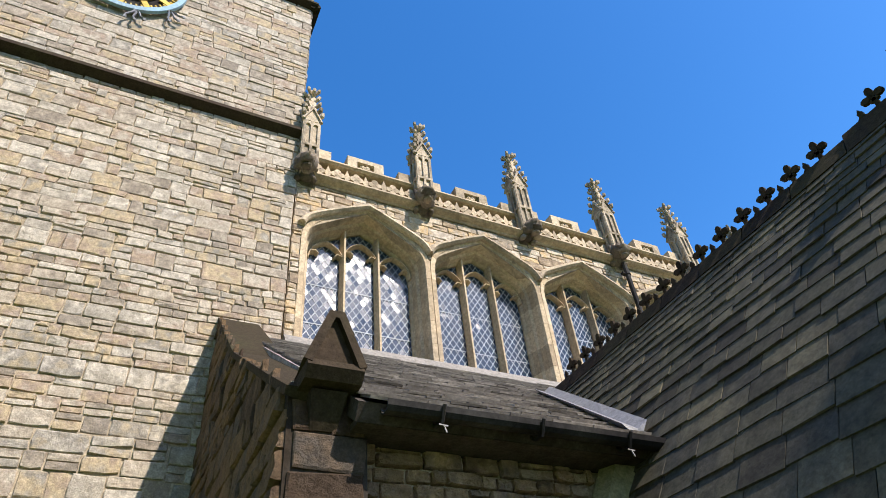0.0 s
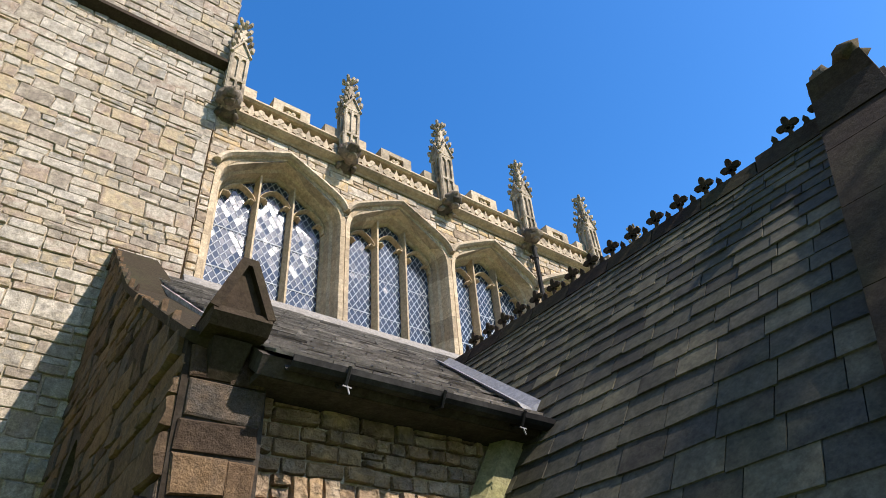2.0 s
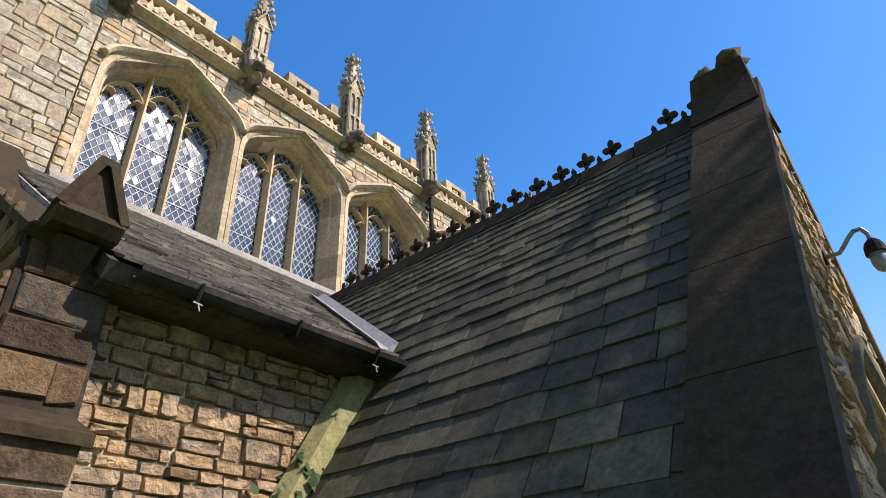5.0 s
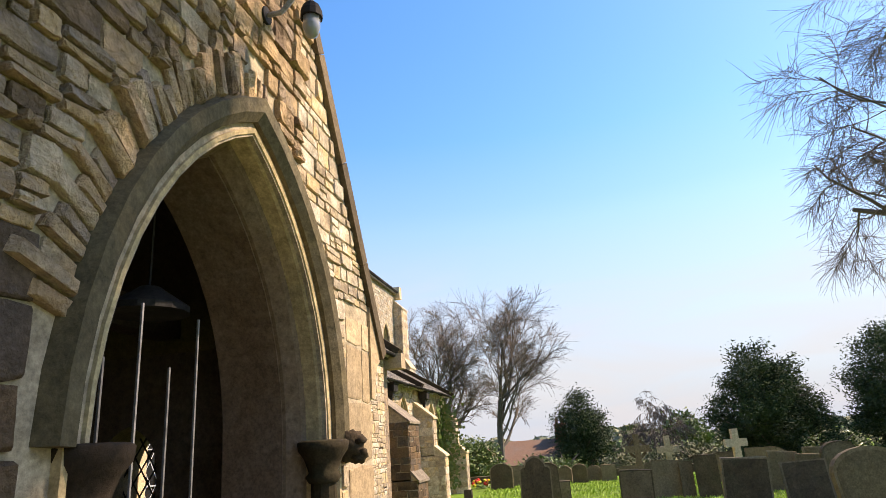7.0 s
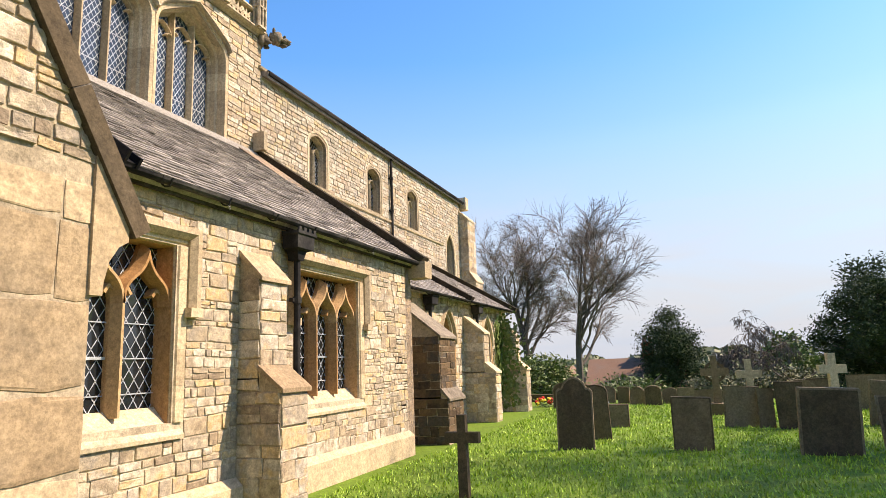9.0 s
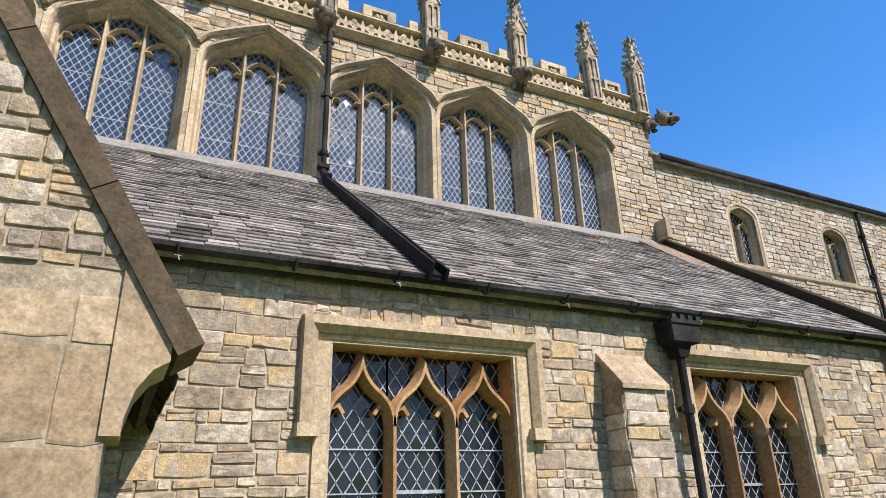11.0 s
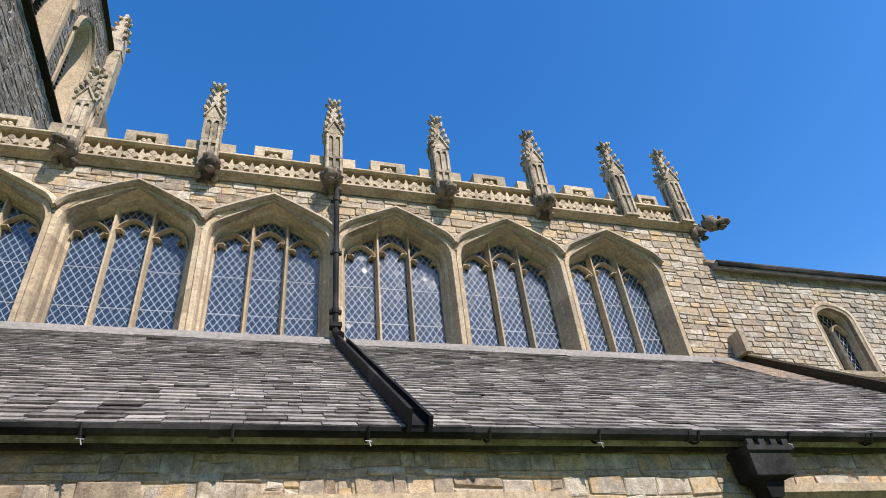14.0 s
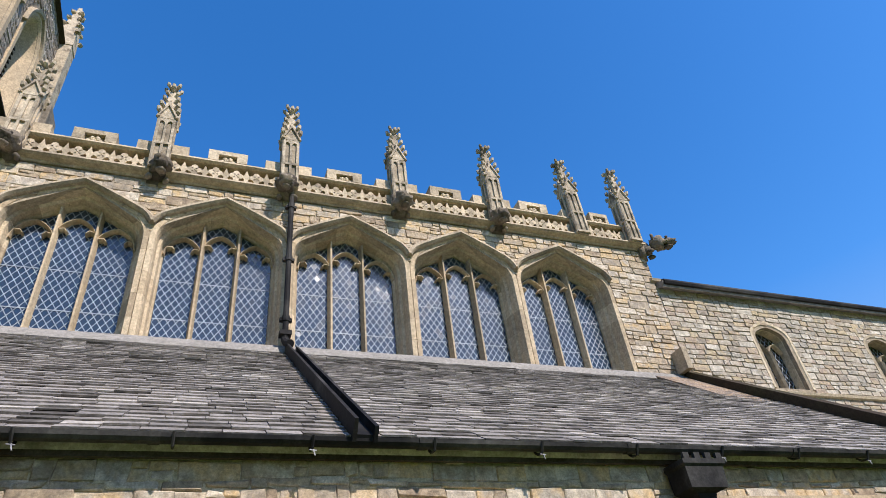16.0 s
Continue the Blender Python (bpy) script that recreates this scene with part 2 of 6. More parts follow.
def stone_kit(mat):
    """Eight unit stones that the single stones of a wall share."""
    if mat.name not in STONE_KIT:
        rng = random.Random(5)
        kit = []
        ring8 = [(-0.5, -0.5), (0.0, -0.5), (0.5, -0.5), (0.5, 0.0), (0.5, 0.5), (0.0, 0.5), (-0.5, 0.5), (-0.5, 0.0)]
        for k in range(8):
            rough = [(u * rng.uniform(0.93, 1.0), v * rng.uniform(0.86, 1.0)) if n % 2 == 0 else (u * rng.uniform(0.95, 1.03) + rng.uniform(-0.15, 0.15) * (u == 0), v * rng.uniform(0.92, 1.05) + rng.uniform(-0.1, 0.1) * (v == 0)) for n, (u, v) in enumerate(ring8)]
            vs = [(u, v, -0.4) for u, v in rough]
            vs += [(u * rng.uniform(0.985, 1.0), v * rng.uniform(0.97, 1.0), rng.uniform(0.45, 0.75)) for u, v in rough]
            vs += [(u * rng.uniform(0.93, 0.97), v * rng.uniform(0.84, 0.93), rng.uniform(0.75, 1.2)) for u, v in rough]
            vs.append((rng.uniform(-0.1, 0.1), rng.uniform(-0.1, 0.1), rng.uniform(0.8, 1.25)))
            fs = [(16 + n, 16 + (n + 1) % 8, 24) for n in range(8)]
            fs += [(a + n, a + (n + 1) % 8, a + 8 + (n + 1) % 8, a + 8 + n) for a in (0, 8) for n in range(8)]
            kit.append(G().add(vs, fs).mesh("stone", mat))
        STONE_KIT[mat.name] = kit
    return STONE_KIT[mat.name]


def lay(P, rects, mat, parent, rng, near=None, proud=0.022, most=300, name="stone"):
    """Lays stones on a wall: those in the stretch `near` as parts of their own, the rest as one."""
    g, count = G(), 0
    kit = stone_kit(mat)
    base = P.matrix()
    for r in rects:
        a, b, c, d = r
        if near and count < most and near[0] < (a + b) / 2 < near[1] and near[2] < (c + d) / 2 < near[3]:
            ob = new(name, kit[rng.randrange(8)])
            ob.matrix_world = base @ Matrix.Translation(((a + b) / 2, (c + d) / 2, 0)) @ Matrix.Rotation(rng.gauss(0, 0.022), 4, "Z") @ Matrix.Diagonal((b - a, d - c, proud * rng.uniform(0.5, 1.5), 1))
            ob.parent = parent
            ob.matrix_parent_inverse = parent.matrix_basis.inverted()
            count += 1
        else:
            g.add(*one_stone(P, r, rng, proud))
    if g.v:
        tagged(part("stonework", g, mat, parent), kind="stuff")


def slates(P, u0, u1, v0, v1, gauge, width, rng, shrink=0.0, thick=0.012):
    """Rows of slates on a slope, each with its tail lifted over the row below; (verts, faces, u, v) each."""
    out, v, row = [], v0, 0
    gauge0, width0 = gauge, width
    while v < v1 - 0.02:
        f = 1 - shrink * (v - v0) / (v1 - v0)
        gauge, width = gauge0 * f, width0 * (0.35 + 0.65 * f)
        u = u0 - (row % 2) * width * 0.5 + rng.uniform(-0.03, 0.03)
        while u < u1:
            w = width * rng.uniform(0.88, 1.12)
            a, b = max(u, u0), min(u + w, u1)
            u += w
            if b - a < 0.03:
                continue
            top = min(v + gauge * 1.35, v1 + 0.02)
            g = 0.003
            t = thick * rng.uniform(0.8, 1.5)
            sk = rng.uniform(-0.006, 0.006)
            low = v + rng.uniform(-0.01, 0.01) - (0.03 if rng.random() < 0.03 else 0)
            lift = thick * 1.6 + rng.uniform(0, 0.006)
            q = [(a + g, low + sk, lift), (b - g, low - sk, lift + rng.uniform(-0.003, 0.003)), (b - g, top, 0.003), (a + g, top, 0.003)]
            vs = [P.p(x, y, d + t) for x, y, d in q] + [P.p(x, y, d) for x, y, d in q]
            out.append((vs, [(0, 1, 2, 3), (4, 5, 1, 0), (5, 6, 2, 1), (7, 4, 0, 3)], (a + b) / 2, v))
        v += gauge
        row += 1
    return out


def lay_slates(rows, mat, parent, near, most=300):
    g, count = G(), 0
    for vs, fs, u, v in rows:
        if count < most and near(u, v):
            part("slate", G().add(vs, fs), mat, parent)
            count += 1
        else:
            g.add(vs, fs)
    if g.v:
        tagged(part("slating", g, mat, parent), kind="stuff")


# ---- materials ----
def base_material(name, rough=0.8, metal=0.0):
    m = bpy.data.materials.new(name)
    m.use_nodes = True
    b = m.node_tree.nodes["Principled BSDF"]
    b.inputs["Roughness"].default_value, b.inputs["Metallic"].default_value = rough, metal
    return m, m.node_tree.nodes, m.node_tree.links, b


def mineral(name, cols, scale=6.0, rough=0.9, bump=0.35, stain=(0.2, 0.19, 0.17), stain_amount=0.35, grain=60.0, metal=0.0, vary=1.0, fine=0.012, stain_scale=0.9, moss=None):
    """Stone, slate, wood and the like: a colour for each piece, blotches, grain and relief."""
    m, n, l, b = base_material(name, rough, metal)
    b.inputs["Specular IOR Level"].default_value = 0.12 if rough > 0.7 else 0.4
    geo, info = n.new("ShaderNodeNewGeometry"), n.new("ShaderNodeObjectInfo")
    add = n.new("ShaderNodeMath")
    add.operation = "ADD"
    l.new(geo.outputs["Random Per Island"], add.inputs[0])
    l.new(info.outputs["Random"], add.inputs[1])
    fr = n.new("ShaderNodeMath")
    fr.operation = "FRACT"
    l.new(add.outputs[0], fr.inputs[0])
    blot = n.new("ShaderNodeTexNoise")
    blot.inputs["Scale"].default_value, blot.inputs["Detail"].default_value = scale, 6
    l.new(geo.outputs["Position"], blot.inputs["Vector"])
    pick = n.new("ShaderNodeMath")
    pick.operation = "MULTIPLY_ADD"
    l.new(fr.outputs[0], pick.inputs[0])
    pick.inputs[1].default_value = vary
    shift = n.new("ShaderNodeMath")
    shift.operation = "MULTIPLY_ADD"
    l.new(blot.outputs["Fac"], shift.inputs[0])
    shift.inputs[1].default_value, shift.inputs[2].default_value = 0.7, -0.35 + (1 - vary) * 0.5
    l.new(shift.outputs[0], pick.inputs[2])
    ramp = n.new("ShaderNodeValToRGB")
    el = ramp.color_ramp.elements
    while len(el) < len(cols):
        el.new(0.5)
    for i, c in enumerate(cols):
        el[i].position = i / (len(cols) - 1)
        el[i].color = (*c, 1)
    l.new(pick.outputs[0], ramp.inputs["Fac"])
    big = n.new("ShaderNodeTexNoise")
    big.inputs["Scale"].default_value, big.inputs["Detail"].default_value, big.inputs["Roughness"].default_value = stain_scale, 8, 0.65
    l.new(geo.outputs["Position"], big.inputs["Vector"])
    r2 = n.new("ShaderNodeValToRGB")
    r2.color_ramp.elements[0].position, r2.color_ramp.elements[1].position = 0.48, 0.72
    l.new(big.outputs["Fac"], r2.inputs["Fac"])
    am = n.new("ShaderNodeMath")
    am.operation = "MULTIPLY"
    am.inputs[1].default_value = stain_amount
    l.new(r2.outputs["Color"], am.inputs[0])
    mix = n.new("ShaderNodeMix")
    mix.data_type = "RGBA"
    l.new(am.outputs[0], mix.inputs["Factor"])
    l.new(ramp.outputs["Color"], mix.inputs["A"])
    mix.inputs["B"].default_value = (*stain, 1)
    gr = n.new("ShaderNodeTexNoise")
    gr.inputs["Scale"].default_value, gr.inputs["Detail"].default_value, gr.inputs["Roughness"].default_value = grain, 5, 0.7
    l.new(geo.outputs["Position"], gr.inputs["Vector"])
    gm = n.new("ShaderNodeMapRange")
    gm.inputs["From Min"].default_value, gm.inputs["From Max"].default_value = 0.3, 0.7
    gm.inputs["To Min"].default_value, gm.inputs["To Max"].default_value = 0.72, 1.24
    l.new(gr.outputs["Fac"], gm.inputs["Value"])
    mul = n.new("ShaderNodeMix")
    mul.data_type, mul.blend_type = "RGBA", "MULTIPLY"
    mul.inputs["Factor"].default_value = 1.0
    l.new(mix.outputs["Result"], mul.inputs["A"])
    l.new(gm.outputs["Result"], mul.inputs["B"])
    tone = n.new("ShaderNodeTexNoise")
    tone.inputs["Scale"].default_value, tone.inputs["Detail"].default_value, tone.inputs["Roughness"].default_value = grain * 0.3, 5, 0.75
    l.new(geo.outputs["Position"], tone.inputs["Vector"])
    tm = n.new("ShaderNodeMapRange")
    tm.inputs["From Min"].default_value, tm.inputs["From Max"].default_value = 0.3, 0.66
    tm.inputs["To Min"].default_value, tm.inputs["To Max"].default_value = 0.62, 1.2
    l.new(tone.outputs["Fac"], tm.inputs["Value"])
    mul2 = n.new("ShaderNodeMix")
    mul2.data_type, mul2.blend_type = "RGBA", "MULTIPLY"
    mul2.inputs["Factor"].default_value = 1.0
    l.new(mul.outputs["Result"], mul2.inputs["A"])
    l.new(tm.outputs["Result"], mul2.inputs["B"])
    mul = mul2
    last = mul
    if moss:
        mn = n.new("ShaderNodeTexNoise")
        mn.inputs["Scale"].default_value, mn.inputs["Detail"].default_value, mn.inputs["Roughness"].default_value = moss[1], 9, 0.7
        off = n.new("ShaderNodeVectorMath")
        off.operation = "ADD"
        off.inputs[1].default_value = (13.7, 5.1, 2.9)
        l.new(geo.outputs["Position"], off.inputs[0])
        l.new(off.outputs[0], mn.inputs["Vector"])
        mr = n.new("ShaderNodeMapRange")
        mr.inputs["From Min"].default_value, mr.inputs["From Max"].default_value = moss[2], moss[2] + 0.08
        l.new(mn.outputs["Fac"], mr.inputs["Value"])
        mm = n.new("ShaderNodeMix")
        mm.data_type = "RGBA"
        ms = n.new("ShaderNodeMath")
        ms.operation = "MULTIPLY"
        ms.inputs[1].default_value = moss[3]
        l.new(mr.outputs["Result"], ms.inputs[0])
        l.new(ms.outputs[0], mm.inputs["Factor"])
        l.new(mul.outputs["Result"], mm.inputs["A"])
        mm.inputs["B"].default_value = (*moss[0], 1)
        last = mm
    l.new(last.outputs["Result"], b.inputs["Base Color"])
    bp = n.new("ShaderNodeBump")
    bp.inputs["Strength"].default_value, bp.inputs["Distance"].default_value = bump, fine
    hb = n.new("ShaderNodeMath")
    hb.operation = "MULTIPLY_ADD"
    l.new(gr.outputs["Fac"], hb.inputs[0])
    hb.inputs[1].default_value = 0.6
    mid = n.new("ShaderNodeTexNoise")
    mid.inputs["Scale"].default_value, mid.inputs["Detail"].default_value = grain * 0.22, 4
    l.new(geo.outputs["Position"], mid.inputs["Vector"])
    l.new(mid.outputs["Fac"], hb.inputs[2])
    l.new(hb.outputs[0], bp.inputs["Height"])
    l.new(bp.outputs["Normal"], b.inputs["Normal"])
    return m


BUFF = [(0.28, 0.215, 0.15), (0.47, 0.37, 0.25), (0.34, 0.285, 0.22), (0.57, 0.47, 0.335), (0.56, 0.4, 0.21), (0.43, 0.37, 0.295), (0.67, 0.58, 0.45), (0.38, 0.3, 0.21)]
GREY = [(0.29, 0.245, 0.19), (0.45, 0.385, 0.295), (0.52, 0.455, 0.355), (0.37, 0.285, 0.215), (0.5, 0.4, 0.25), (0.32, 0.29, 0.24), (0.6, 0.535, 0.43), (0.41, 0.365, 0.29)]
M_WALL = mineral("buff_rubble_stone", BUFF, bump=0.75, fine=0.02, scale=7, moss=((0.45, 0.3, 0.13), 1.6, 0.68, 0.4))
M_TOWER = mineral("tower_stone", GREY, bump=0.75, fine=0.02, scale=7, moss=((0.46, 0.31, 0.14), 1.3, 0.65, 0.45))
# rubble for west-facing walls, with their shade put into the base colour
M_SHADE = mineral("shade_darkened_rubble_stone", [(0.07, 0.048, 0.032), (0.17, 0.115, 0.068), (0.1, 0.085, 0.07), (0.2, 0.13, 0.07), (0.13, 0.085, 0.05)], bump=0.8, fine=0.03, stain=(0.05, 0.042, 0.035), stain_amount=0.5)
M_PORCH = mineral("porch_rubble_stone", [(0.22, 0.15, 0.095), (0.52, 0.37, 0.225), (0.3, 0.235, 0.18), (0.58, 0.4, 0.22), (0.42, 0.285, 0.17), (0.54, 0.43, 0.3)], bump=1.0, fine=0.07, grain=26.0, stain=(0.12, 0.1, 0.08), stain_amount=0.45)
M_DRESS = mineral("dressed_stone", [(0.4, 0.31, 0.2), (0.54, 0.42, 0.27), (0.61, 0.49, 0.325)], scale=2.5, bump=0.2, stain=(0.24, 0.21, 0.17), stain_amount=0.5)
M_GOLD = mineral("orange_sandstone", [(0.36, 0.2, 0.085), (0.44, 0.265, 0.125), (0.5, 0.34, 0.18)], scale=2.5, bump=0.2)
M_PALE = mineral("weathered_limestone", [(0.38, 0.31, 0.215), (0.56, 0.455, 0.31), (0.63, 0.52, 0.36)], scale=3, bump=0.4, stain=(0.1, 0.085, 0.065), stain_amount=0.6, stain_scale=2.2)
# near-black stone; on the porch's west side its colour also stands for shade
M_DARKSTONE = mineral("blackened_and_shaded_stone", [(0.026, 0.019, 0.013), (0.05, 0.036, 0.024), (0.042, 0.034, 0.018)], scale=3, bump=0.5, stain=(0.06, 0.062, 0.025), stain_amount=0.5)
M_MORTAR = mineral("lime_mortar", [(0.32, 0.26, 0.18), (0.52, 0.435, 0.31)], scale=9, bump=0.6, stain=(0.07, 0.055, 0.04), stain_amount=0.5, stain_scale=3.0)
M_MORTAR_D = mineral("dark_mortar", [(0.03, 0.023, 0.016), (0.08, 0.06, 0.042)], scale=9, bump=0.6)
M_SLATE = mineral("grey_slate", [(0.09, 0.08, 0.07), (0.25, 0.225, 0.2), (0.32, 0.29, 0.26), (0.18, 0.165, 0.15), (0.46, 0.42, 0.37)], rough=0.72, scale=5, bump=0.3, grain=45, stain=(0.16, 0.15, 0.135), stain_amount=0.35, moss=((0.42, 0.4, 0.35), 7.0, 0.62, 0.6))
M_SLATE_P = mineral("mossy_stone_slate", [(0.05, 0.046, 0.036), (0.09, 0.085, 0.06), (0.065, 0.062, 0.05), (0.15, 0.135, 0.088)], rough=0.74, scale=4, bump=0.3, grain=45, stain=(0.075, 0.078, 0.04), stain_amount=0.55, moss=((0.2, 0.2, 0.17), 9.0, 0.66, 0.35))
M_IRON = mineral("black_cast_iron", [(0.012, 0.012, 0.013), (0.025, 0.023, 0.022)], rough=0.75, bump=0.1)
M_LEADWORK = mineral("lead_sheet", [(0.2, 0.2, 0.21), (0.3, 0.3, 0.31)], rough=0.55, metal=0.3, bump=0.2)
M_CAME = mineral("window_lead", [(0.3, 0.34, 0.38), (0.42, 0.46, 0.5)], rough=0.5, bump=0.1)
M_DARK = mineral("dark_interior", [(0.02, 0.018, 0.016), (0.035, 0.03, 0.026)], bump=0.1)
M_GRASS = mineral("lawn_soil", [(0.1, 0.17, 0.02), (0.14, 0.23, 0.03), (0.18, 0.27, 0.04)], scale=1.5, bump=0.6, grain=30, stain=(0.12, 0.14, 0.04), stain_amount=0.4)


def glass_material(name, tint, rough):
    m, n, l, b = base_material(name, rough)
    b.inputs["IOR"].default_value = 1.68
    b.inputs["Base Color"].default_value = (*tint, 1)
    no = n.new("ShaderNodeTexNoise")
    no.inputs["Scale"].default_value = 5
    geo = n.new("ShaderNodeNewGeometry")
    l.new(geo.outputs["Position"], no.inputs["Vector"])
    bp = n.new("ShaderNodeBump")
    bp.inputs["Strength"].default_value, bp.inputs["Distance"].default_value = 0.15, 0.02
    l.new(no.outputs["Fac"], bp.inputs["Height"])
    l.new(bp.outputs["Normal"], b.inputs["Normal"])
    return m


M_GLASS = glass_material("leaded_glass", (0.022, 0.038, 0.065), 0.13)

M_FLAME = mineral("gold_leaf", [(0.6, 0.42, 0.06), (0.7, 0.5, 0.1)], rough=0.4, metal=0.6, bump=0.1)
M_BLUE = mineral("blue_painted_iron", [(0.2, 0.36, 0.45), (0.28, 0.45, 0.55)], rough=0.5, bump=0.1)
M_MOSS = mineral("mossy_stone", [(0.16, 0.17, 0.05), (0.25, 0.25, 0.09), (0.3, 0.27, 0.14)], scale=5, bump=0.6)
M_FLASH = mineral("pale_mortar_flashing", [(0.26, 0.24, 0.21), (0.44, 0.41, 0.36)], scale=6, bump=0.5, stain_amount=0.5)
M_GRAVE = mineral("lichened_gravestone", [(0.09, 0.066, 0.042), (0.18, 0.136, 0.086), (0.25, 0.195, 0.128)], scale=3, bump=0.5, stain=(0.11, 0.1, 0.06), stain_amount=0.5, stain_scale=2.5)
M_WHITE = mineral("white_marble", [(0.5, 0.51, 0.52), (0.62, 0.62, 0.62)], rough=0.5, bump=0.1)
M_TIMBER = mineral("dark_oak", [(0.035, 0.026, 0.02), (0.06, 0.045, 0.033)], bump=0.4)
M_BARK = mineral("grey_bark", [(0.1, 0.085, 0.07), (0.16, 0.14, 0.115)], bump=0.6)
M_TWIG = mineral("bare_twigs", [(0.13, 0.1, 0.08), (0.2, 0.16, 0.13)], bump=0.2)
M_YEW = mineral("dark_evergreen_leaves", [(0.022, 0.042, 0.02), (0.042, 0.07, 0.03), (0.065, 0.095, 0.038)], scale=2.0, rough=0.95, bump=0.0)
M_LEAF = mineral("fresh_green_leaves", [(0.07, 0.12, 0.025), (0.12, 0.18, 0.04), (0.17, 0.21, 0.06)], scale=2.0, rough=0.5, bump=0.0)
M_BLADE = mineral("grass_blades", [(0.22, 0.36, 0.03), (0.33, 0.52, 0.04), (0.42, 0.6, 0.07)], scale=1.2, rough=0.6, bump=0.0)
M_BRICK = mineral("red_brick", [(0.22, 0.085, 0.055), (0.3, 0.13, 0.08)], bump=0.3)
M_TILE = mineral("clay_roof_tile", [(0.2, 0.12, 0.085), (0.27, 0.17, 0.12)], bump=0.3)
M_FLOWER = mineral("red_flowers", [(0.5, 0.03, 0.03), (0.6, 0.05, 0.03)], bump=0.0)
M_YELLOW = mineral("yellow_flowers", [(0.75, 0.55, 0.03), (0.8, 0.65, 0.08)], bump=0.0)
M_PAINT = mineral("white_paint", [(0.7, 0.7, 0.68), (0.8, 0.8, 0.78)], bump=0.05)
M_LAMPGLASS = glass_material("clear_lamp_glass", (0.24, 0.25, 0.26), 0.05)
M_GLASS_D = glass_material("old_dark_glass", (0.012, 0.016, 0.02), 0.1)
M_STEEL = mineral("worn_steel", [(0.1, 0.1, 0.1), (0.22, 0.22, 0.22)], rough=0.5, metal=0.4, bump=0.1)
M_ARCH = mineral("greenish_arch_stone", [(0.34, 0.26, 0.15), (0.5, 0.385, 0.22), (0.58, 0.45, 0.26)], scale=3, bump=0.4, stain=(0.12, 0.12, 0.07), stain_amount=0.6, stain_scale=1.5)
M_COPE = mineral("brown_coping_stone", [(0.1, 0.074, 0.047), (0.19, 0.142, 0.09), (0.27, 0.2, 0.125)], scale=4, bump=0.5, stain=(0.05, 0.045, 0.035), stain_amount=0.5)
M_GRAVEL = mineral("worn_gravel", [(0.16, 0.14, 0.115), (0.24, 0.21, 0.17)], scale=20, bump=0.6)
M_FAR = mineral("distant_spring_foliage", [(0.09, 0.1, 0.05), (0.13, 0.15, 0.06), (0.18, 0.18, 0.1)], scale=0.3, rough=0.7, bump=0.0)
M_ASHLAR = mineral("porch_ashlar", [(0.3, 0.22, 0.135), (0.44, 0.335, 0.21), (0.53, 0.41, 0.265)], scale=3, bump=0.35, stain=(0.16, 0.14, 0.11), stain_amount=0.6, stain_scale=1.6)
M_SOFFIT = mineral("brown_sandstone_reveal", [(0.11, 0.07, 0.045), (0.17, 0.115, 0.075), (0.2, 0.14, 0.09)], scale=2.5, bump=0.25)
M_HOOD = mineral("lichened_hood_stone", [(0.045, 0.036, 0.022), (0.09, 0.072, 0.042), (0.15, 0.122, 0.07)], scale=4, bump=0.5)
M_PIN = mineral("sooty_pinnacle_stone", [(0.3, 0.25, 0.18), (0.5, 0.415, 0.295), (0.58, 0.485, 0.35)], scale=4, bump=0.5, stain=(0.04, 0.033, 0.026), stain_amount=0.85, stain_scale=3.5)
# ashlar darkened in its base colour for the tree-shaded corner
M_ASHLAR_D = mineral("shade_darkened_ashlar", [(0.1, 0.072, 0.046), (0.18, 0.135, 0.088), (0.24, 0.18, 0.115)], scale=4, bump=0.5, stain=(0.05, 0.045, 0.04), stain_amount=0.6, stain_scale=2.5)
M_GARG = mineral("sooty_and_shaded_limestone", [(0.1, 0.083, 0.065), (0.2, 0.168, 0.128), (0.29, 0.245, 0.185)], scale=5, bump=0.6, stain=(0.045, 0.038, 0.032), stain_amount=0.8, stain_scale=3)
M_RUBBLE = mineral("grey_tower_rubble", [(0.2, 0.17, 0.13), (0.36, 0.31, 0.25), (0.28, 0.25, 0.21), (0.48, 0.43, 0.36)], scale=5, bump=0.9, fine=0.05, stain=(0.13, 0.115, 0.09), stain_amount=0.5, moss=((0.55, 0.53, 0.48), 5.0, 0.6, 0.6))
# brown quoin stone, darkened to carry the west corner's tree shade
M_QUOIN = mineral("shade_browned_quoin_stone", [(0.085, 0.056, 0.036), (0.18, 0.118, 0.07), (0.13, 0.098, 0.075), (0.26, 0.17, 0.1)], scale=4, bump=0.9, fine=0.05, stain=(0.05, 0.042, 0.034), stain_amount=0.6, stain_scale=2.5)

# ---- ground ----
def ground_z(x, y):
    bump = 0.05 * noise.noise(Vector((x * 0.25, y * 0.25, 0))) if 6 < x < 30 and -14 < y < 2.4 else 0.0
    return bump - 0.15 * min(max(x - 29, 0), 18)


xs = [-400, -150, -60, -30, -14] + list(range(-10, 50)) + [55, 70, 100, 160, 400]
ys = [-400, -150, -60, -30] + list(range(-24, 16)) + [25, 40, 70, 150, 400]
vs = [(x, y, ground_z(x, y)) for y in ys for x in xs]
fs = [(j * len(xs) + i, j * len(xs) + i + 1, (j + 1) * len(xs) + i + 1, (j + 1) * len(xs) + i) for j in range(len(ys) - 1) for i in range(len(xs) - 1)]
thing("ground", G().add(vs, fs), M_GRASS, "green churchyard lawn of short mown grass", "lawn", kind="structure")

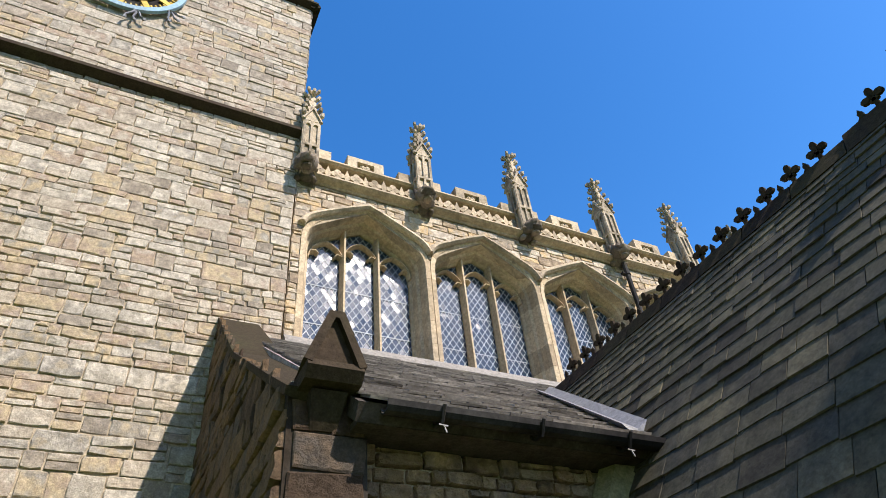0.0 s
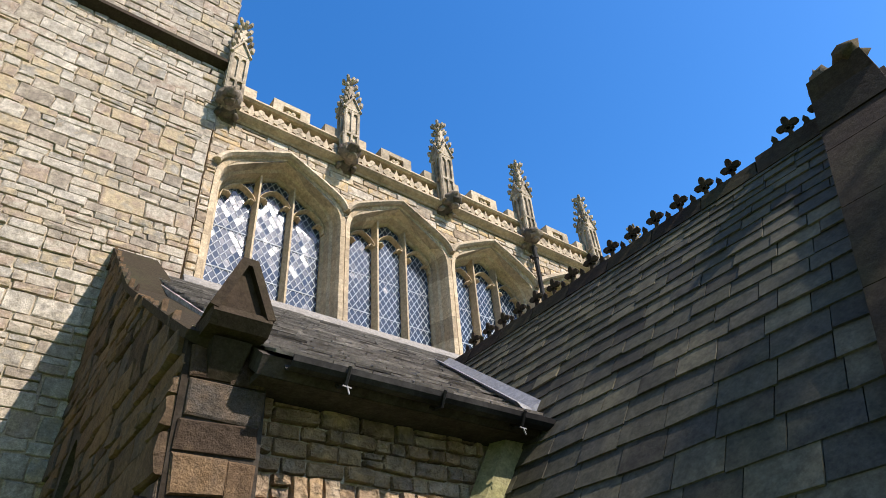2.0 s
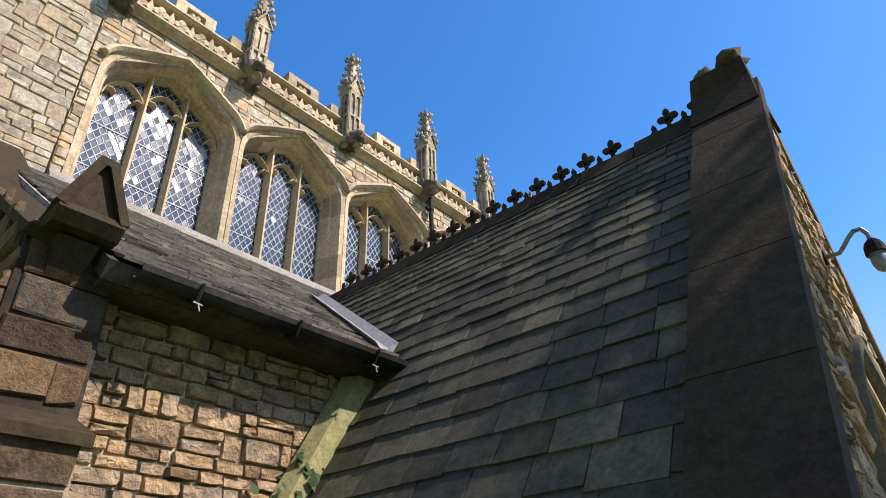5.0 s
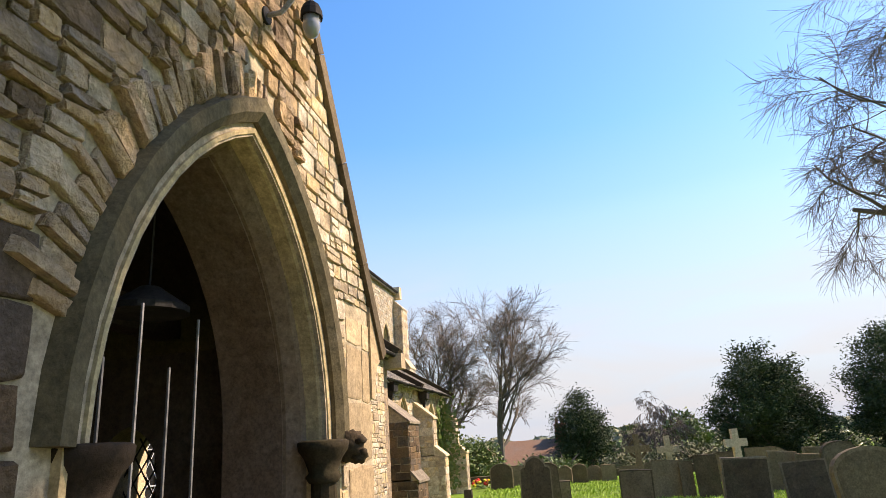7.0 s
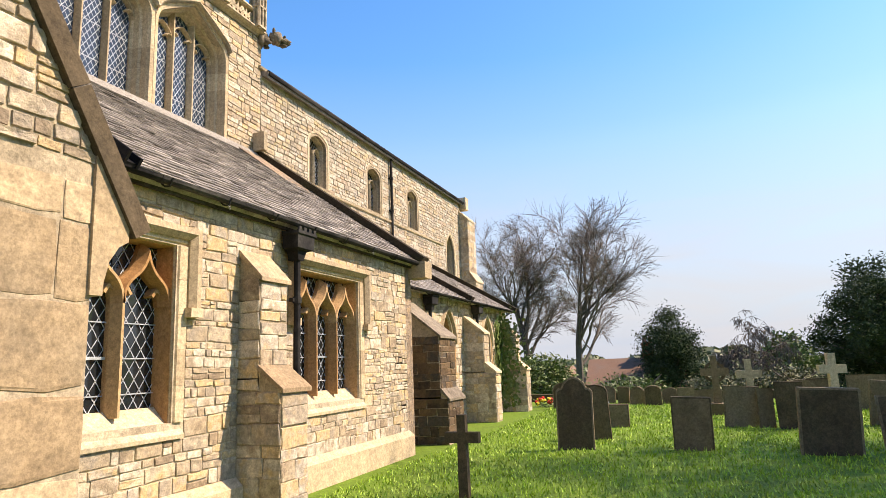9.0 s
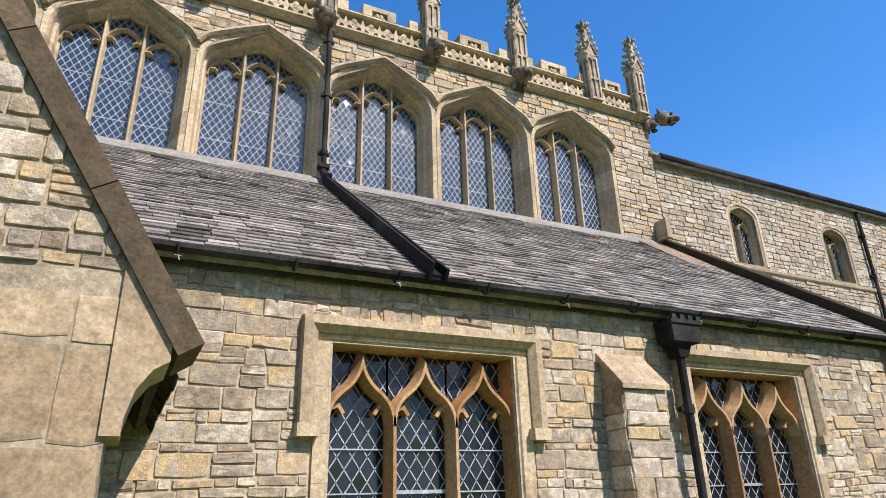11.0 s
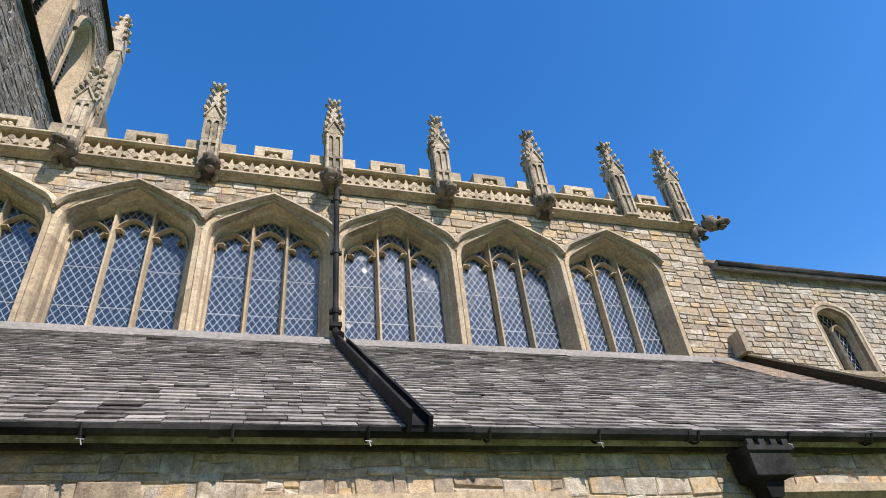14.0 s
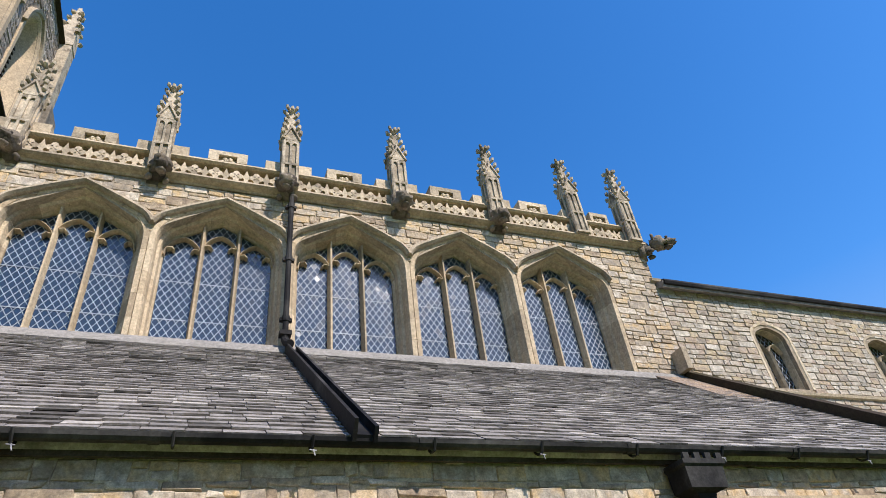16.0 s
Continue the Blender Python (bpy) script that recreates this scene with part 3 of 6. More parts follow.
# ---- the church: walls ----
CLER, AISLE, FRONT = 6.75, 3.03, 0.32
CW = [2.6 + 2.05 * k for k in range(6)]
PINS = [1.56, 3.56, 5.6, 7.66, 9.66, 11.62, 13.47, 14.74]
W_HALF, W_SILL, W_SPR, W_RISE = 0.82, 6.42, 8.2, 0.7
rng = random.Random(11)


def window_outline(c, grow=0.0):
    a = tudor(c, W_HALF + grow, W_SPR, W_RISE + grow * 0.9)
    return [(c - W_HALF - grow, W_SILL)] + a + [(c + W_HALF + grow, W_SILL)]


def lead_panes(P, shape, dw, dh, depth, seed, came=0.006):
    """Diamond panes, each a little askew, and the lead between them, in a convex shape."""
    r = random.Random(seed)
    u0, u1 = min(u for u, v in shape), max(u for u, v in shape)
    v0, v1 = min(v for u, v in shape), max(v for u, v in shape)
    if sum((shape[i][0] * shape[(i + 1) % len(shape)][1] - shape[(i + 1) % len(shape)][0] * shape[i][1]) for i in range(len(shape))) < 0:
        shape = shape[::-1]
    panes, lead = G(), G()
    rows = int((v1 - v0) / dh * 2) + 3
    cols = int((u1 - u0) / dw) + 3
    for j in range(-1, rows):
        for i in range(-1, cols):
            cu, cv = u0 + (i + 0.5 * (j % 2)) * dw, v0 + j * dh / 2
            poly = inside([(cu, cv - dh / 2), (cu + dw / 2, cv), (cu, cv + dh / 2), (cu - dw / 2, cv)], shape)
            if len(poly) < 3:
                continue
            tu, tv, td = r.gauss(0, 0.028), r.gauss(0, 0.028), r.uniform(0, 0.002)
            panes.add([P.p(u, v, depth + td + (u - cu) * tu + (v - cv) * tv) for u, v in poly], [tuple(range(len(poly)))])
            for (a, b), (c, d) in (((cu, cv - dh / 2), (cu + dw / 2, cv)), ((cu + dw / 2, cv), (cu, cv + dh / 2))):
                lu, lv = c - a, d - b
                q = math.hypot(lu, lv)
                wu, wv = -lv / q * came, lu / q * came
                strip = inside([(a - wu, b - wv), (c - wu, d - wv), (c + wu, d + wv), (a + wu, b + wv)], shape)
                if len(strip) > 2:
                    lead.add([P.p(u, v, depth + 0.006) for u, v in strip], [tuple(range(len(strip)))])
    return panes, lead


JAMB = [(0.006, -0.48), (0.006, -0.36), (-0.025, -0.32), (-0.045, -0.2), (-0.085, -0.17), (-0.1, -0.05), (-0.125, 0.012), (-0.2, 0.022), (-0.2, -0.03), (-0.2, -0.48)]
PANE = -0.4
CBAR = [(-0.042, -0.46), (-0.042, -0.36), (-0.014, -0.25), (0.014, -0.25), (0.042, -0.36), (0.042, -0.46)]
CTHIN = [(-0.018, -0.44), (-0.018, -0.35), (-0.005, -0.29), (0.005, -0.29), (0.018, -0.35), (0.018, -0.44)]
HOOD = [(-0.01, 0.0), (-0.01, 0.08), (0.02, 0.12), (0.06, 0.11), (0.1, 0.05), (0.11, 0.0)]
BAR = [(-0.028, -0.3), (-0.028, -0.16), (0.0, -0.11), (0.028, -0.16), (0.028, -0.3)]
THIN = [(-0.016, -0.3), (-0.016, -0.19), (0.0, -0.16), (0.016, -0.19), (0.016, -0.3)]

P = south(CLER)
outline = [(1.45, 5.6), (15.0, 5.6), (15.0, 9.35), (1.45, 9.35)]
cler = thing("wall_clerestory", slab(P, outline, -0.55, 0, [window_outline(c, 0.14) for c in CW]), M_MORTAR, "buff stone nave clerestory wall with six wide windows", "church wall", kind="structure")
rects = masonry([(1.45, 6.3), (15.0, 6.3), (15.0, 9.33), (1.45, 9.33)], [window_outline(c, 0.2) for c in CW], (0.07, 0.19), (0.14, 0.5), rng)
WALL_JOBS = [(P, rects, M_WALL, cler, (4, 15, 6, 9.4), 0.022)]

for k, c in enumerate(CW):
    w = holder("window_%d" % (k + 1), "wide three-light Perpendicular window with diamond leaded glass", "window", (c, CLER, W_SILL), kind="structure")
    inv = Matrix.Translation((-c, -CLER, -W_SILL))

    def wp(name, g, mat, label=""):
        return part(name, g.moved(inv), mat, w, label)

    arch = tudor(c, W_HALF, W_SPR, W_RISE)
    path = [(c + W_HALF, W_SILL)] + arch[::-1] + [(c - W_HALF, W_SILL)]
    blocks(P, path, JAMB, 0.42, M_DRESS, w, "jamb_stone", inv)
    hood = tudor(c, W_HALF + 0.2, W_SPR + 0.1, W_RISE + 0.08)[2:-2]
    wp("hood_mould", sweep(P, hood, HOOD), M_PALE, "weathered stone hood mould")
    wp("sill", sweep(P, [(c - W_HALF - 0.06, W_SILL), (c + W_HALF + 0.06, W_SILL)], [(-0.14, -0.42), (-0.14, 0.05), (-0.05, 0.06), (0.03, -0.3), (0.04, -0.42)]), M_FLASH)
    L3 = 2 * W_HALF / 3
    for m in (-0.5, 0.5):
        u = c + m * L3
        wp("mullion", sweep(P, [(u, W_SILL + 0.01), (u, W_SPR + W_RISE - 0.1)], CBAR), M_DRESS, "slender moulded stone mullion")
    for m in (-1, 0, 1):
        q, sp = c + m * L3, 8.16 if m else 8.27
        wp("light_head", sweep(P, gothic(q, L3 / 2, sp, 0.36, 7), CTHIN), M_DRESS, "cusped stone head of a window light")
        for sgn in (-1, 1):
            wp("cusp", sweep(P, [(q + sgn * 0.235, sp + 0.13), (q + sgn * 0.165, sp + 0.15), (q + sgn * 0.125, sp + 0.1)], CTHIN), M_DRESS)
    whole = [(c - W_HALF, W_SILL)] + [(u, v) for u, v in arch] + [(c + W_HALF, W_SILL)]
    whole = whole[::-1]
    for m in (-1, 0, 1):
        a, b = c + (m - 0.5) * L3 + 0.01, c + (m + 0.5) * L3 - 0.01
        light = inside([(a, W_SILL), (b, W_SILL), (b, 9.2), (a, 9.2)], whole)
        panes, lead = lead_panes(P, light, 0.11, 0.165, PANE, 10 * k + m)
        gl = wp("glazing", panes, M_GLASS, "diamond leaded glass reflecting the sky")
        part("lead_lattice", lead.moved(inv), M_CAME, gl, "grey lead lattice")
        bars = G()
        for z in (7.05, 7.72):
            bars.add([P.p(a, z - 0.008, PANE + 0.014), P.p(b, z - 0.008, PANE + 0.014), P.p(b, z + 0.008, PANE + 0.014), P.p(a, z + 0.008, PANE + 0.014)], [(0, 1, 2, 3)])
        part("saddle_bar", bars.moved(inv), M_CAME, gl)
# near-black box added behind the windows in place of the nave's darkness
part("interior_lining", G().box((1.5, 7.28, 5.7), (15.0, 7.4, 9.3)), M_DARK, cler, "near-black backing standing in for the unlit nave")

# parapet with its ornament
par = holder("parapet", "pierced and battlemented stone parapet with carved band", "parapet", (1.45, CLER, 9.33), kind="structure")
inv = Matrix.Translation((-1.45, -CLER, -9.33))


def pp(name, g, mat, label=""):
    return part(name, g.moved(inv), mat, par, label)


pp("cornice", sweep(P, [(1.45, 9.33), (15.05, 9.33)], [(0.03, -0.3), (0.03, 0.03), (0.06, 0.05), (0.09, 0.13), (0.12, 0.17), (0.16, 0.16), (0.18, 0.02), (0.18, -0.3)]), M_PALE, "moulded stone cornice")
# dark stone colour deepens the shade between the carved ornaments
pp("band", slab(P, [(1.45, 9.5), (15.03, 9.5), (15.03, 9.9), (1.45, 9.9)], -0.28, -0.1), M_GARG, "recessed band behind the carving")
pp("coping", sweep(P, [(1.45, 9.88), (15.05, 9.88)], [(0, -0.32), (0.0, 0.06), (0.03, 0.1), (0.07, 0.09), (0.12, 0.0), (0.12, -0.32)]), M_PALE)


def quatrefoil(cu, cv, s):
    g = G()
    for du, dv in ((0, 1), (1, 0), (0, -1), (-1, 0)):
        pts = [(cu + du * s * 0.55 + math.cos(a) * s * 0.5, cv + dv * s * 0.55 + math.sin(a) * s * 0.5) for a in [k * math.pi / 4 for k in range(8)]]
        g.join(slab(P, pts, -0.1, 0.055))
    return g


def sprig(cu, lo, hi):
    h = hi - lo
    pts = [(cu - 0.06, lo), (cu + 0.06, lo), (cu + 0.03, lo + h * 0.3), (cu + 0.075, lo + h * 0.5), (cu + 0.035, lo + h * 0.65), (cu, hi), (cu - 0.035, lo + h * 0.65), (cu - 0.075, lo + h * 0.5), (cu - 0.03, lo + h * 0.3)]
    return slab(P, pts, -0.1, 0.05)


orn = random.Random(3)
for k in range(7):
    a, b = PINS[k], PINS[k + 1]
    mid = (a + b) / 2
    n = 11 if k < 6 else 7
    for i in range(n):
        u = a + 0.2 + (b - a - 0.4) * i / (n - 1)
        if i % 2 == 0:
            pp("quatrefoil", quatrefoil(u, 9.69 + orn.uniform(-0.01, 0.01), 0.112), M_PALE)
        else:
            pp("sprig", sprig(u, 9.53, 9.84 + orn.uniform(-0.02, 0.02)), M_PALE)
    mw = 0.32 if k < 6 else 0.22
    top = 10.22
    pp("merlon", slab(P, [(mid - mw, 9.99), (mid - 0.15, 9.99), (mid - 0.15, 10.13), (mid + 0.15, 10.13), (mid + 0.15, 9.99), (mid + mw, 9.99), (mid + mw, top), (mid - mw, top)], -0.3, 0.06), M_PALE, "raised merlon of the battlement")
    pp("merlon_panel", slab(P, [(mid - 0.15, 9.86), (mid + 0.15, 9.86), (mid + 0.15, 10.13), (mid - 0.15, 10.13)], -0.28, -0.03), M_PALE)
    ros = G()
    for j in range(6):
        an = j * math.pi / 3
        ros.blob(P.p(mid + 0.085 * math.cos(an), 9.99 + 0.085 * math.sin(an), 0.0), (0.052, 0.05, 0.052), j, seg=7, rings=4)
    ros.blob(P.p(mid, 9.99, 0.03), (0.04, 0.04, 0.04), 9, seg=6, rings=4)
    pp("rosette", ros, M_PALE, "carved stone rose")
for k, u in enumerate(PINS[:7]):
    for sgn in (-1, 1):
        a, b = sorted((u + sgn * 0.14, u + sgn * (0.4 if k < 6 else 0.26)))
        pp("half_merlon", slab(P, [(a, 9.99), (b, 9.99), (b, 10.18), (a, 10.18)], -0.3, 0.05), M_PALE)


def pinnacle():
    """A panelled square shaft with gablets, crocketed spire and finial; base at the origin, front to -y."""
    e = holder("pinnacle", "crocketed stone pinnacle with blind-panelled shaft", "pinnacle", group="parapet pinnacles")
    s = 0.135
    sh = G().box((-s + 0.02, -s + 0.02, 0), (s - 0.02, s - 0.02, 1.22))
    part("shaft", sh, M_PIN, e, "square stone shaft")
    for rz in range(4):
        R = Matrix.Rotation(rz * math.pi / 2, 4, "Z")
        F = Plane((0, -s + 0.02, 0), (1, 0, 0), (0, 0, 1))
        rails = G()
        for u in (-s + 0.018, 0.0, s - 0.018):
            rails.join(slab(F, [(u - 0.02, 0.03), (u + 0.02, 0.03), (u + 0.02, 1.2), (u - 0.02, 1.2)], 0, 0.034))
        for v in (0.05, 0.55, 1.16):
            rails.join(slab(F, [(-s + 0.002, v - 0.025), (s - 0.002, v - 0.025), (s - 0.002, v + 0.025), (-s + 0.002, v + 0.025)], 0, 0.037))
        for u in (-0.065, 0.065):
            a = gothic(u, 0.05, 1.0, 0.08, 4)
            rails.join(slab(F, a + [(u + 0.05, 1.15), (u - 0.05, 1.15)], 0, 0.031))
        part("panelling", rails.moved(R), M_PIN, e)
        gb = slab(F, [(-s, 1.18), (s, 1.18), (0, 1.46)], -0.07, 0.032)
        gb.join(sweep(F, [(s + 0.022, 1.15), (0, 1.47), (-s - 0.022, 1.15)], [(-0.022, 0), (-0.022, 0.05), (0.012, 0.065), (0.024, 0.0)]))
        part("gablet", gb.moved(R), M_PIN, e)
    ring = lambda z, r: [(-r, -r, z), (r, -r, z), (r, r, z), (-r, r, z)]
    part("spire", G().loft([ring(1.2, 0.115), ring(1.5, 0.085), ring(1.92, 0.05)]), M_PIN, e)

    def curl(q, r, z, k):
        """A leaf that leaves the spire, rises and rolls over."""
        cu, cy = math.cos(q), math.sin(q)
        way = [(r - 0.02, z - 0.03), (r + 0.03 * k, z - 0.012), (r + 0.066 * k, z + 0.016), (r + 0.074 * k, z + 0.05 * k), (r + 0.05 * k, z + 0.066 * k)]
        return G().tube([(cu * a, cy * a, b) for a, b in way], [0.03 * k, 0.027 * k, 0.033 * k, 0.03 * k, 0.014 * k], 6)

    for j in range(4):
        z, r = 1.31 + j * 0.175, 0.125 - j * 0.024
        for an in range(4):
            part("crocket", curl(math.pi / 4 + an * math.pi / 2, r, z, 1.35 - j * 0.1), M_PIN, e)
    for an in range(4):
        q = an * math.pi / 2
        part("crocket", G().tube([(math.cos(q) * 0.155, math.sin(q) * 0.155, 1.44), (math.cos(q) * 0.13, math.sin(q) * 0.13, 1.5), (math.cos(q) * 0.105, math.sin(q) * 0.105, 1.58), (math.cos(q) * 0.12, math.sin(q) * 0.12, 1.62)], [0.028, 0.022, 0.026, 0.015], 6), M_PIN, e)
    fin = G().tube([(0, 0, 1.9), (0, 0, 1.97), (0, 0, 2.02), (0, 0, 2.1), (0, 0, 2.13)], [0.055, 0.05, 0.07, 0.075, 0.03], 8)
    for an in range(8):
        part("finial_leaf", curl(an * math.pi / 4, 0.055, 1.99 + (0.06 if an % 2 else 0.0), 1.05), M_PIN, e)
    part("finial", fin, M_PIN, e)
    return e


first = pinnacle()
first.location = (PINS[0], CLER - 0.1, 9.44)
lean = random.Random(8)
for u in PINS[1:]:
    copy_thing(first, pose(u, CLER - 0.1, 9.44, lean.uniform(-0.8, 0.8), lean.uniform(-0.8, 0.8), lean.uniform(-2, 2)))


def gargoyle(seed, m, reach=0.5):
    """A weathered beast's head on a short neck, looking out along -y."""
    r = random.Random(seed)
    g = G()
    g.blob((0, 0.02, -0.02), (0.17, 0.2, 0.17), seed, 0.25)
    g.blob((0, -reach * 0.45, 0.02), (0.165, 0.2, 0.15), seed + 1, 0.3, 16, 10)
    g.blob((0, -reach * 0.75, -0.02), (0.11, 0.13, 0.085), seed + 2, 0.35, 14, 9)
    g.blob((0, -reach * 0.7, -0.13), (0.085, 0.1, 0.035), seed + 3, 0.2, 8, 4)
    for sgn in (-1, 1):
        g.blob((sgn * 0.14, -reach * 0.32, 0.14), (0.05, 0.04, 0.085), seed + 4, 0.2, 6, 4)
        g.blob((sgn * 0.075, -reach * 0.72, 0.075), (0.035, 0.035, 0.03), seed + 5, 0.1, 6, 4)
        g.blob((sgn * 0.13, -reach * 0.15, -0.17), (0.055, 0.09, 0.05), seed + 6, 0.2, 6, 4)
    g.box((-0.13, 0.0, -0.24), (0.13, 0.12, 0.1))
    return tagged(part("gargoyle", g.moved(m), M_GARG, None, "", True), "weathered carved stone gargoyle head below the parapet", "gargoyle", "parapet gargoyles")


for k, u in enumerate(PINS[:6]):
    gargoyle(k + 1, pose(u, CLER - 0.04, 9.5, 4, 0, lean.uniform(-14, 14)), 0.46 if k != 2 else 0.36)
gargoyle(12, pose(15.02, CLER - 0.05, 9.42, 0, 0, 48), 0.68)

# tower
box4 = lambda a, b, c, d: [(a, c), (b, c), (b, d), (a, d)]
PT = south(6.7)
TX0, TX1, TY1 = -5.3, 1.42, 12.6
tw = thing("wall_tower", slab(PT, [(TX0, 0), (TX1 - 0.6, 0), (TX1 - 0.6, 19.6), (TX0, 19.6)], -(TY1 - 6.7), 0), M_MORTAR, "tall square tower of weathered buff stone blocks", "church tower", kind="structure")
rects = masonry([(TX0, 2.2), (TX1, 2.2), (TX1, 10.28), (TX0, 10.28)], [], (0.08, 0.25), (0.14, 0.52), rng)
rects += masonry([(TX0, 10.5), (TX1, 10.5), (TX1, 14.4), (TX0, 14.4)], [], (0.11, 0.27), (0.2, 0.6), rng)
WALL_JOBS.append((PT, rects, M_TOWER, tw, (-2.5, 1.5, 4, 10.4), 0.022))
PE = east(TX1)
BELL = [(8.55, 0.62), (10.75, 0.62)]
part("east_face", slab(PE, box4(6.7, TY1, 0, 19.6), -0.597, 0, [[(c - h, 14.8)] + gothic(c, h, 17.0, 1.0) + [(c + h, 14.8)] for c, h in BELL]), M_MORTAR, tw)
bell_holes = [[(c - h - 0.25, 14.7)] + gothic(c, h + 0.25, 17.2, 1.2) + [(c + h + 0.25, 14.7)] for c, h in BELL]
rects = masonry([(6.7, 9.0), (TY1, 9.0), (TY1, 14.35), (6.7, 14.35)], [], (0.08, 0.18), (0.16, 0.45), rng)
rects += masonry([(6.7, 14.55), (TY1, 14.55), (TY1, 19.5), (6.7, 19.5)], bell_holes, (0.08, 0.18), (0.16, 0.45), rng)
WALL_JOBS.append((PE, rects, M_RUBBLE, tw, None, 0.03))
STRING = [(0, -0.05), (-0.05, 0.02), (-0.09, 0.14), (0.0, 0.16), (0.09, 0.0), (0.09, -0.05)]
part("string_course", sweep(PT, [(TX1 + 0.1, 10.32), (TX0, 10.32)], STRING), M_DARKSTONE, tw, "dark moulded string course")
part("string_course", sweep(PT, [(TX1 + 0.1, 14.45), (TX0, 14.45)], STRING), M_DARKSTONE, tw, "dark moulded string course")
part("string_course", sweep(PE, [(TY1, 14.45), (6.6, 14.45)], STRING), M_DARKSTONE, tw, "dark moulded string course")
part("parapet_string", sweep(PE, [(TY1 + 0.1, 19.5), (6.6, 19.5)], STRING), M_DARKSTONE, tw)
for c, h in BELL:
    path = [(c + h, 14.8)] + gothic(c, h, 17.0, 1.0)[::-1] + [(c - h, 14.8)]
    b = part("bell_opening", sweep(PE, path, [(0.3, -0.55), (0.28, -0.42), (0.01, -0.02), (-0.06, 0.05), (-0.2, 0.06), (-0.2, -0.05), (0.0, -0.3), (0.2, -0.55)]), M_DRESS, tw, "tall pointed bell opening with splayed stone jambs")
    part("hood_mould", sweep(PE, gothic(c, h + 0.2, 16.9, 1.25), [(-0.03, 0), (0.0, 0.12), (0.07, 0.14), (0.1, 0.0)]), M_PALE, b)
    for j in range(13):
        z = 14.95 + j * 0.18
        part("louvre", slab(PE, [(c - h, z), (c + h, z), (c + h, z + 0.05), (c - h, z + 0.05)], -0.5, -0.36), M_TIMBER, b)
tp = holder("buttress_pinnacle", "gabled stone pinnacle on the tower's corner buttress", "pinnacle", (TX1 + 0.1, TY1 + 0.1, 16.6))
part("shaft", G().box((-0.24, -0.24, 0), (0.24, 0.24, 2.9)), M_PIN, tp)
part("spire", G().loft([[(-0.26, -0.26, 2.9), (0.26, -0.26, 2.9), (0.26, 0.26, 2.9), (-0.26, 0.26, 2.9)], [(-0.2, -0.2, 3.9), (0.2, -0.2, 3.9), (0.2, 0.2, 3.9), (-0.2, 0.2, 3.9)], [(-0.05, -0.05, 5.1), (0.05, -0.05, 5.1), (0.05, 0.05, 5.1), (-0.05, 0.05, 5.1)]]), M_PIN, tp)
for k in range(16):
    q, zz = math.pi / 4 + (k % 4) * math.pi / 2, 3.6 + (k // 4) * 0.38
    rr = 0.36 - (k // 4) * 0.07
    part("crocket", G().blob((math.cos(q) * rr, math.sin(q) * rr, zz), (0.1, 0.1, 0.08), k, 0.3, 6, 4), M_PIN, tp)
part("lower_stage", G().box((-0.4, -0.4, -16.6), (0.4, 0.4, 0)), M_GARG, tp)

clock = holder("tower_clock", "skeleton tower clock with blue ring and gilt numerals", "clock", (-1.72, 6.62, 13.02))
CP = Plane((0, 0, 0), (1, 0, 0), (0, 0, 1))
circ = lambda r, n=40: [(r * math.cos(2 * math.pi * i / n), r * math.sin(2 * math.pi * i / n)) for i in range(n)]
part("ring", sweep(CP, circ(0.86), [(-0.06, 0), (-0.06, 0.06), (0.04, 0.06), (0.04, 0)], closed=True), M_BLUE, clock, "pale blue iron ring")
part("inner_ring", sweep(CP, circ(0.55), [(-0.02, 0.01), (-0.02, 0.05), (0.02, 0.05), (0.02, 0.01)], closed=True), M_FLAME, clock)
part("dial", slab(CP, circ(0.8), -0.05, 0.0), M_DARK, clock)
for j in range(60):
    a = j * math.pi / 30
    r0 = 0.62 if j % 5 == 0 else 0.74
    w = 0.05 if j % 5 == 0 else 0.012
    cu, cv = math.cos(a), math.sin(a)
    part("numeral" if j % 5 == 0 else "minute_mark", slab(CP, [(cu * r0 - cv * w, cv * r0 + cu * w), (cu * r0 + cv * w, cv * r0 - cu * w), (cu * 0.8 + cv * w, cv * 0.8 - cu * w), (cu * 0.8 - cv * w, cv * 0.8 + cu * w)][::-1], 0.01, 0.04), M_FLAME, clock)
for a in (math.radians(230), math.radians(285), math.radians(320), math.radians(50), math.radians(130)):
    sc = G()
    cu, cv = math.cos(a), math.sin(a)
    for off in (-0.55, 0, 0.55):
        pts = [CP.p(0.9 * cu + 0.28 * t * math.cos(a + off) + 0.03 * math.sin(6 * t) * -cv, 0.9 * cv + 0.28 * t * math.sin(a + off) + 0.03 * math.sin(6 * t) * cu, 0.04) for t in (0, 0.25, 0.5, 0.75, 1)]
        sc.tube(pts, [0.018] * 5, 5)
        sc.blob(pts[-1], (0.035, 0.02, 0.035), 2, 0.1, 6, 4)
    part("scroll_bracket", sc, M_LEADWORK, clock, "grey wrought iron scroll")

# ---- aisle ----
AW = [(6.95, 8.72, 1.14, 2.99), (11.02, 12.74, 1.14, 3.02)]
PA = south(AISLE)
aw = thing("wall_aisle", slab(PA, box4(0.72, 14.6, 0, 3.75), -0.6, 0, [box4(*w) for w in AW]), M_MORTAR, "sunlit south aisle wall of coursed buff rubble", "church wall", kind="structure")
near_h = [box4(a - 0.16, b + 0.16, c - 0.06, d + 0.14) for a, b, c, d in AW]
rects = masonry(box4(5.0, 14.6, 0.42, 3.6), near_h, (0.05, 0.19), (0.1, 0.46), rng)
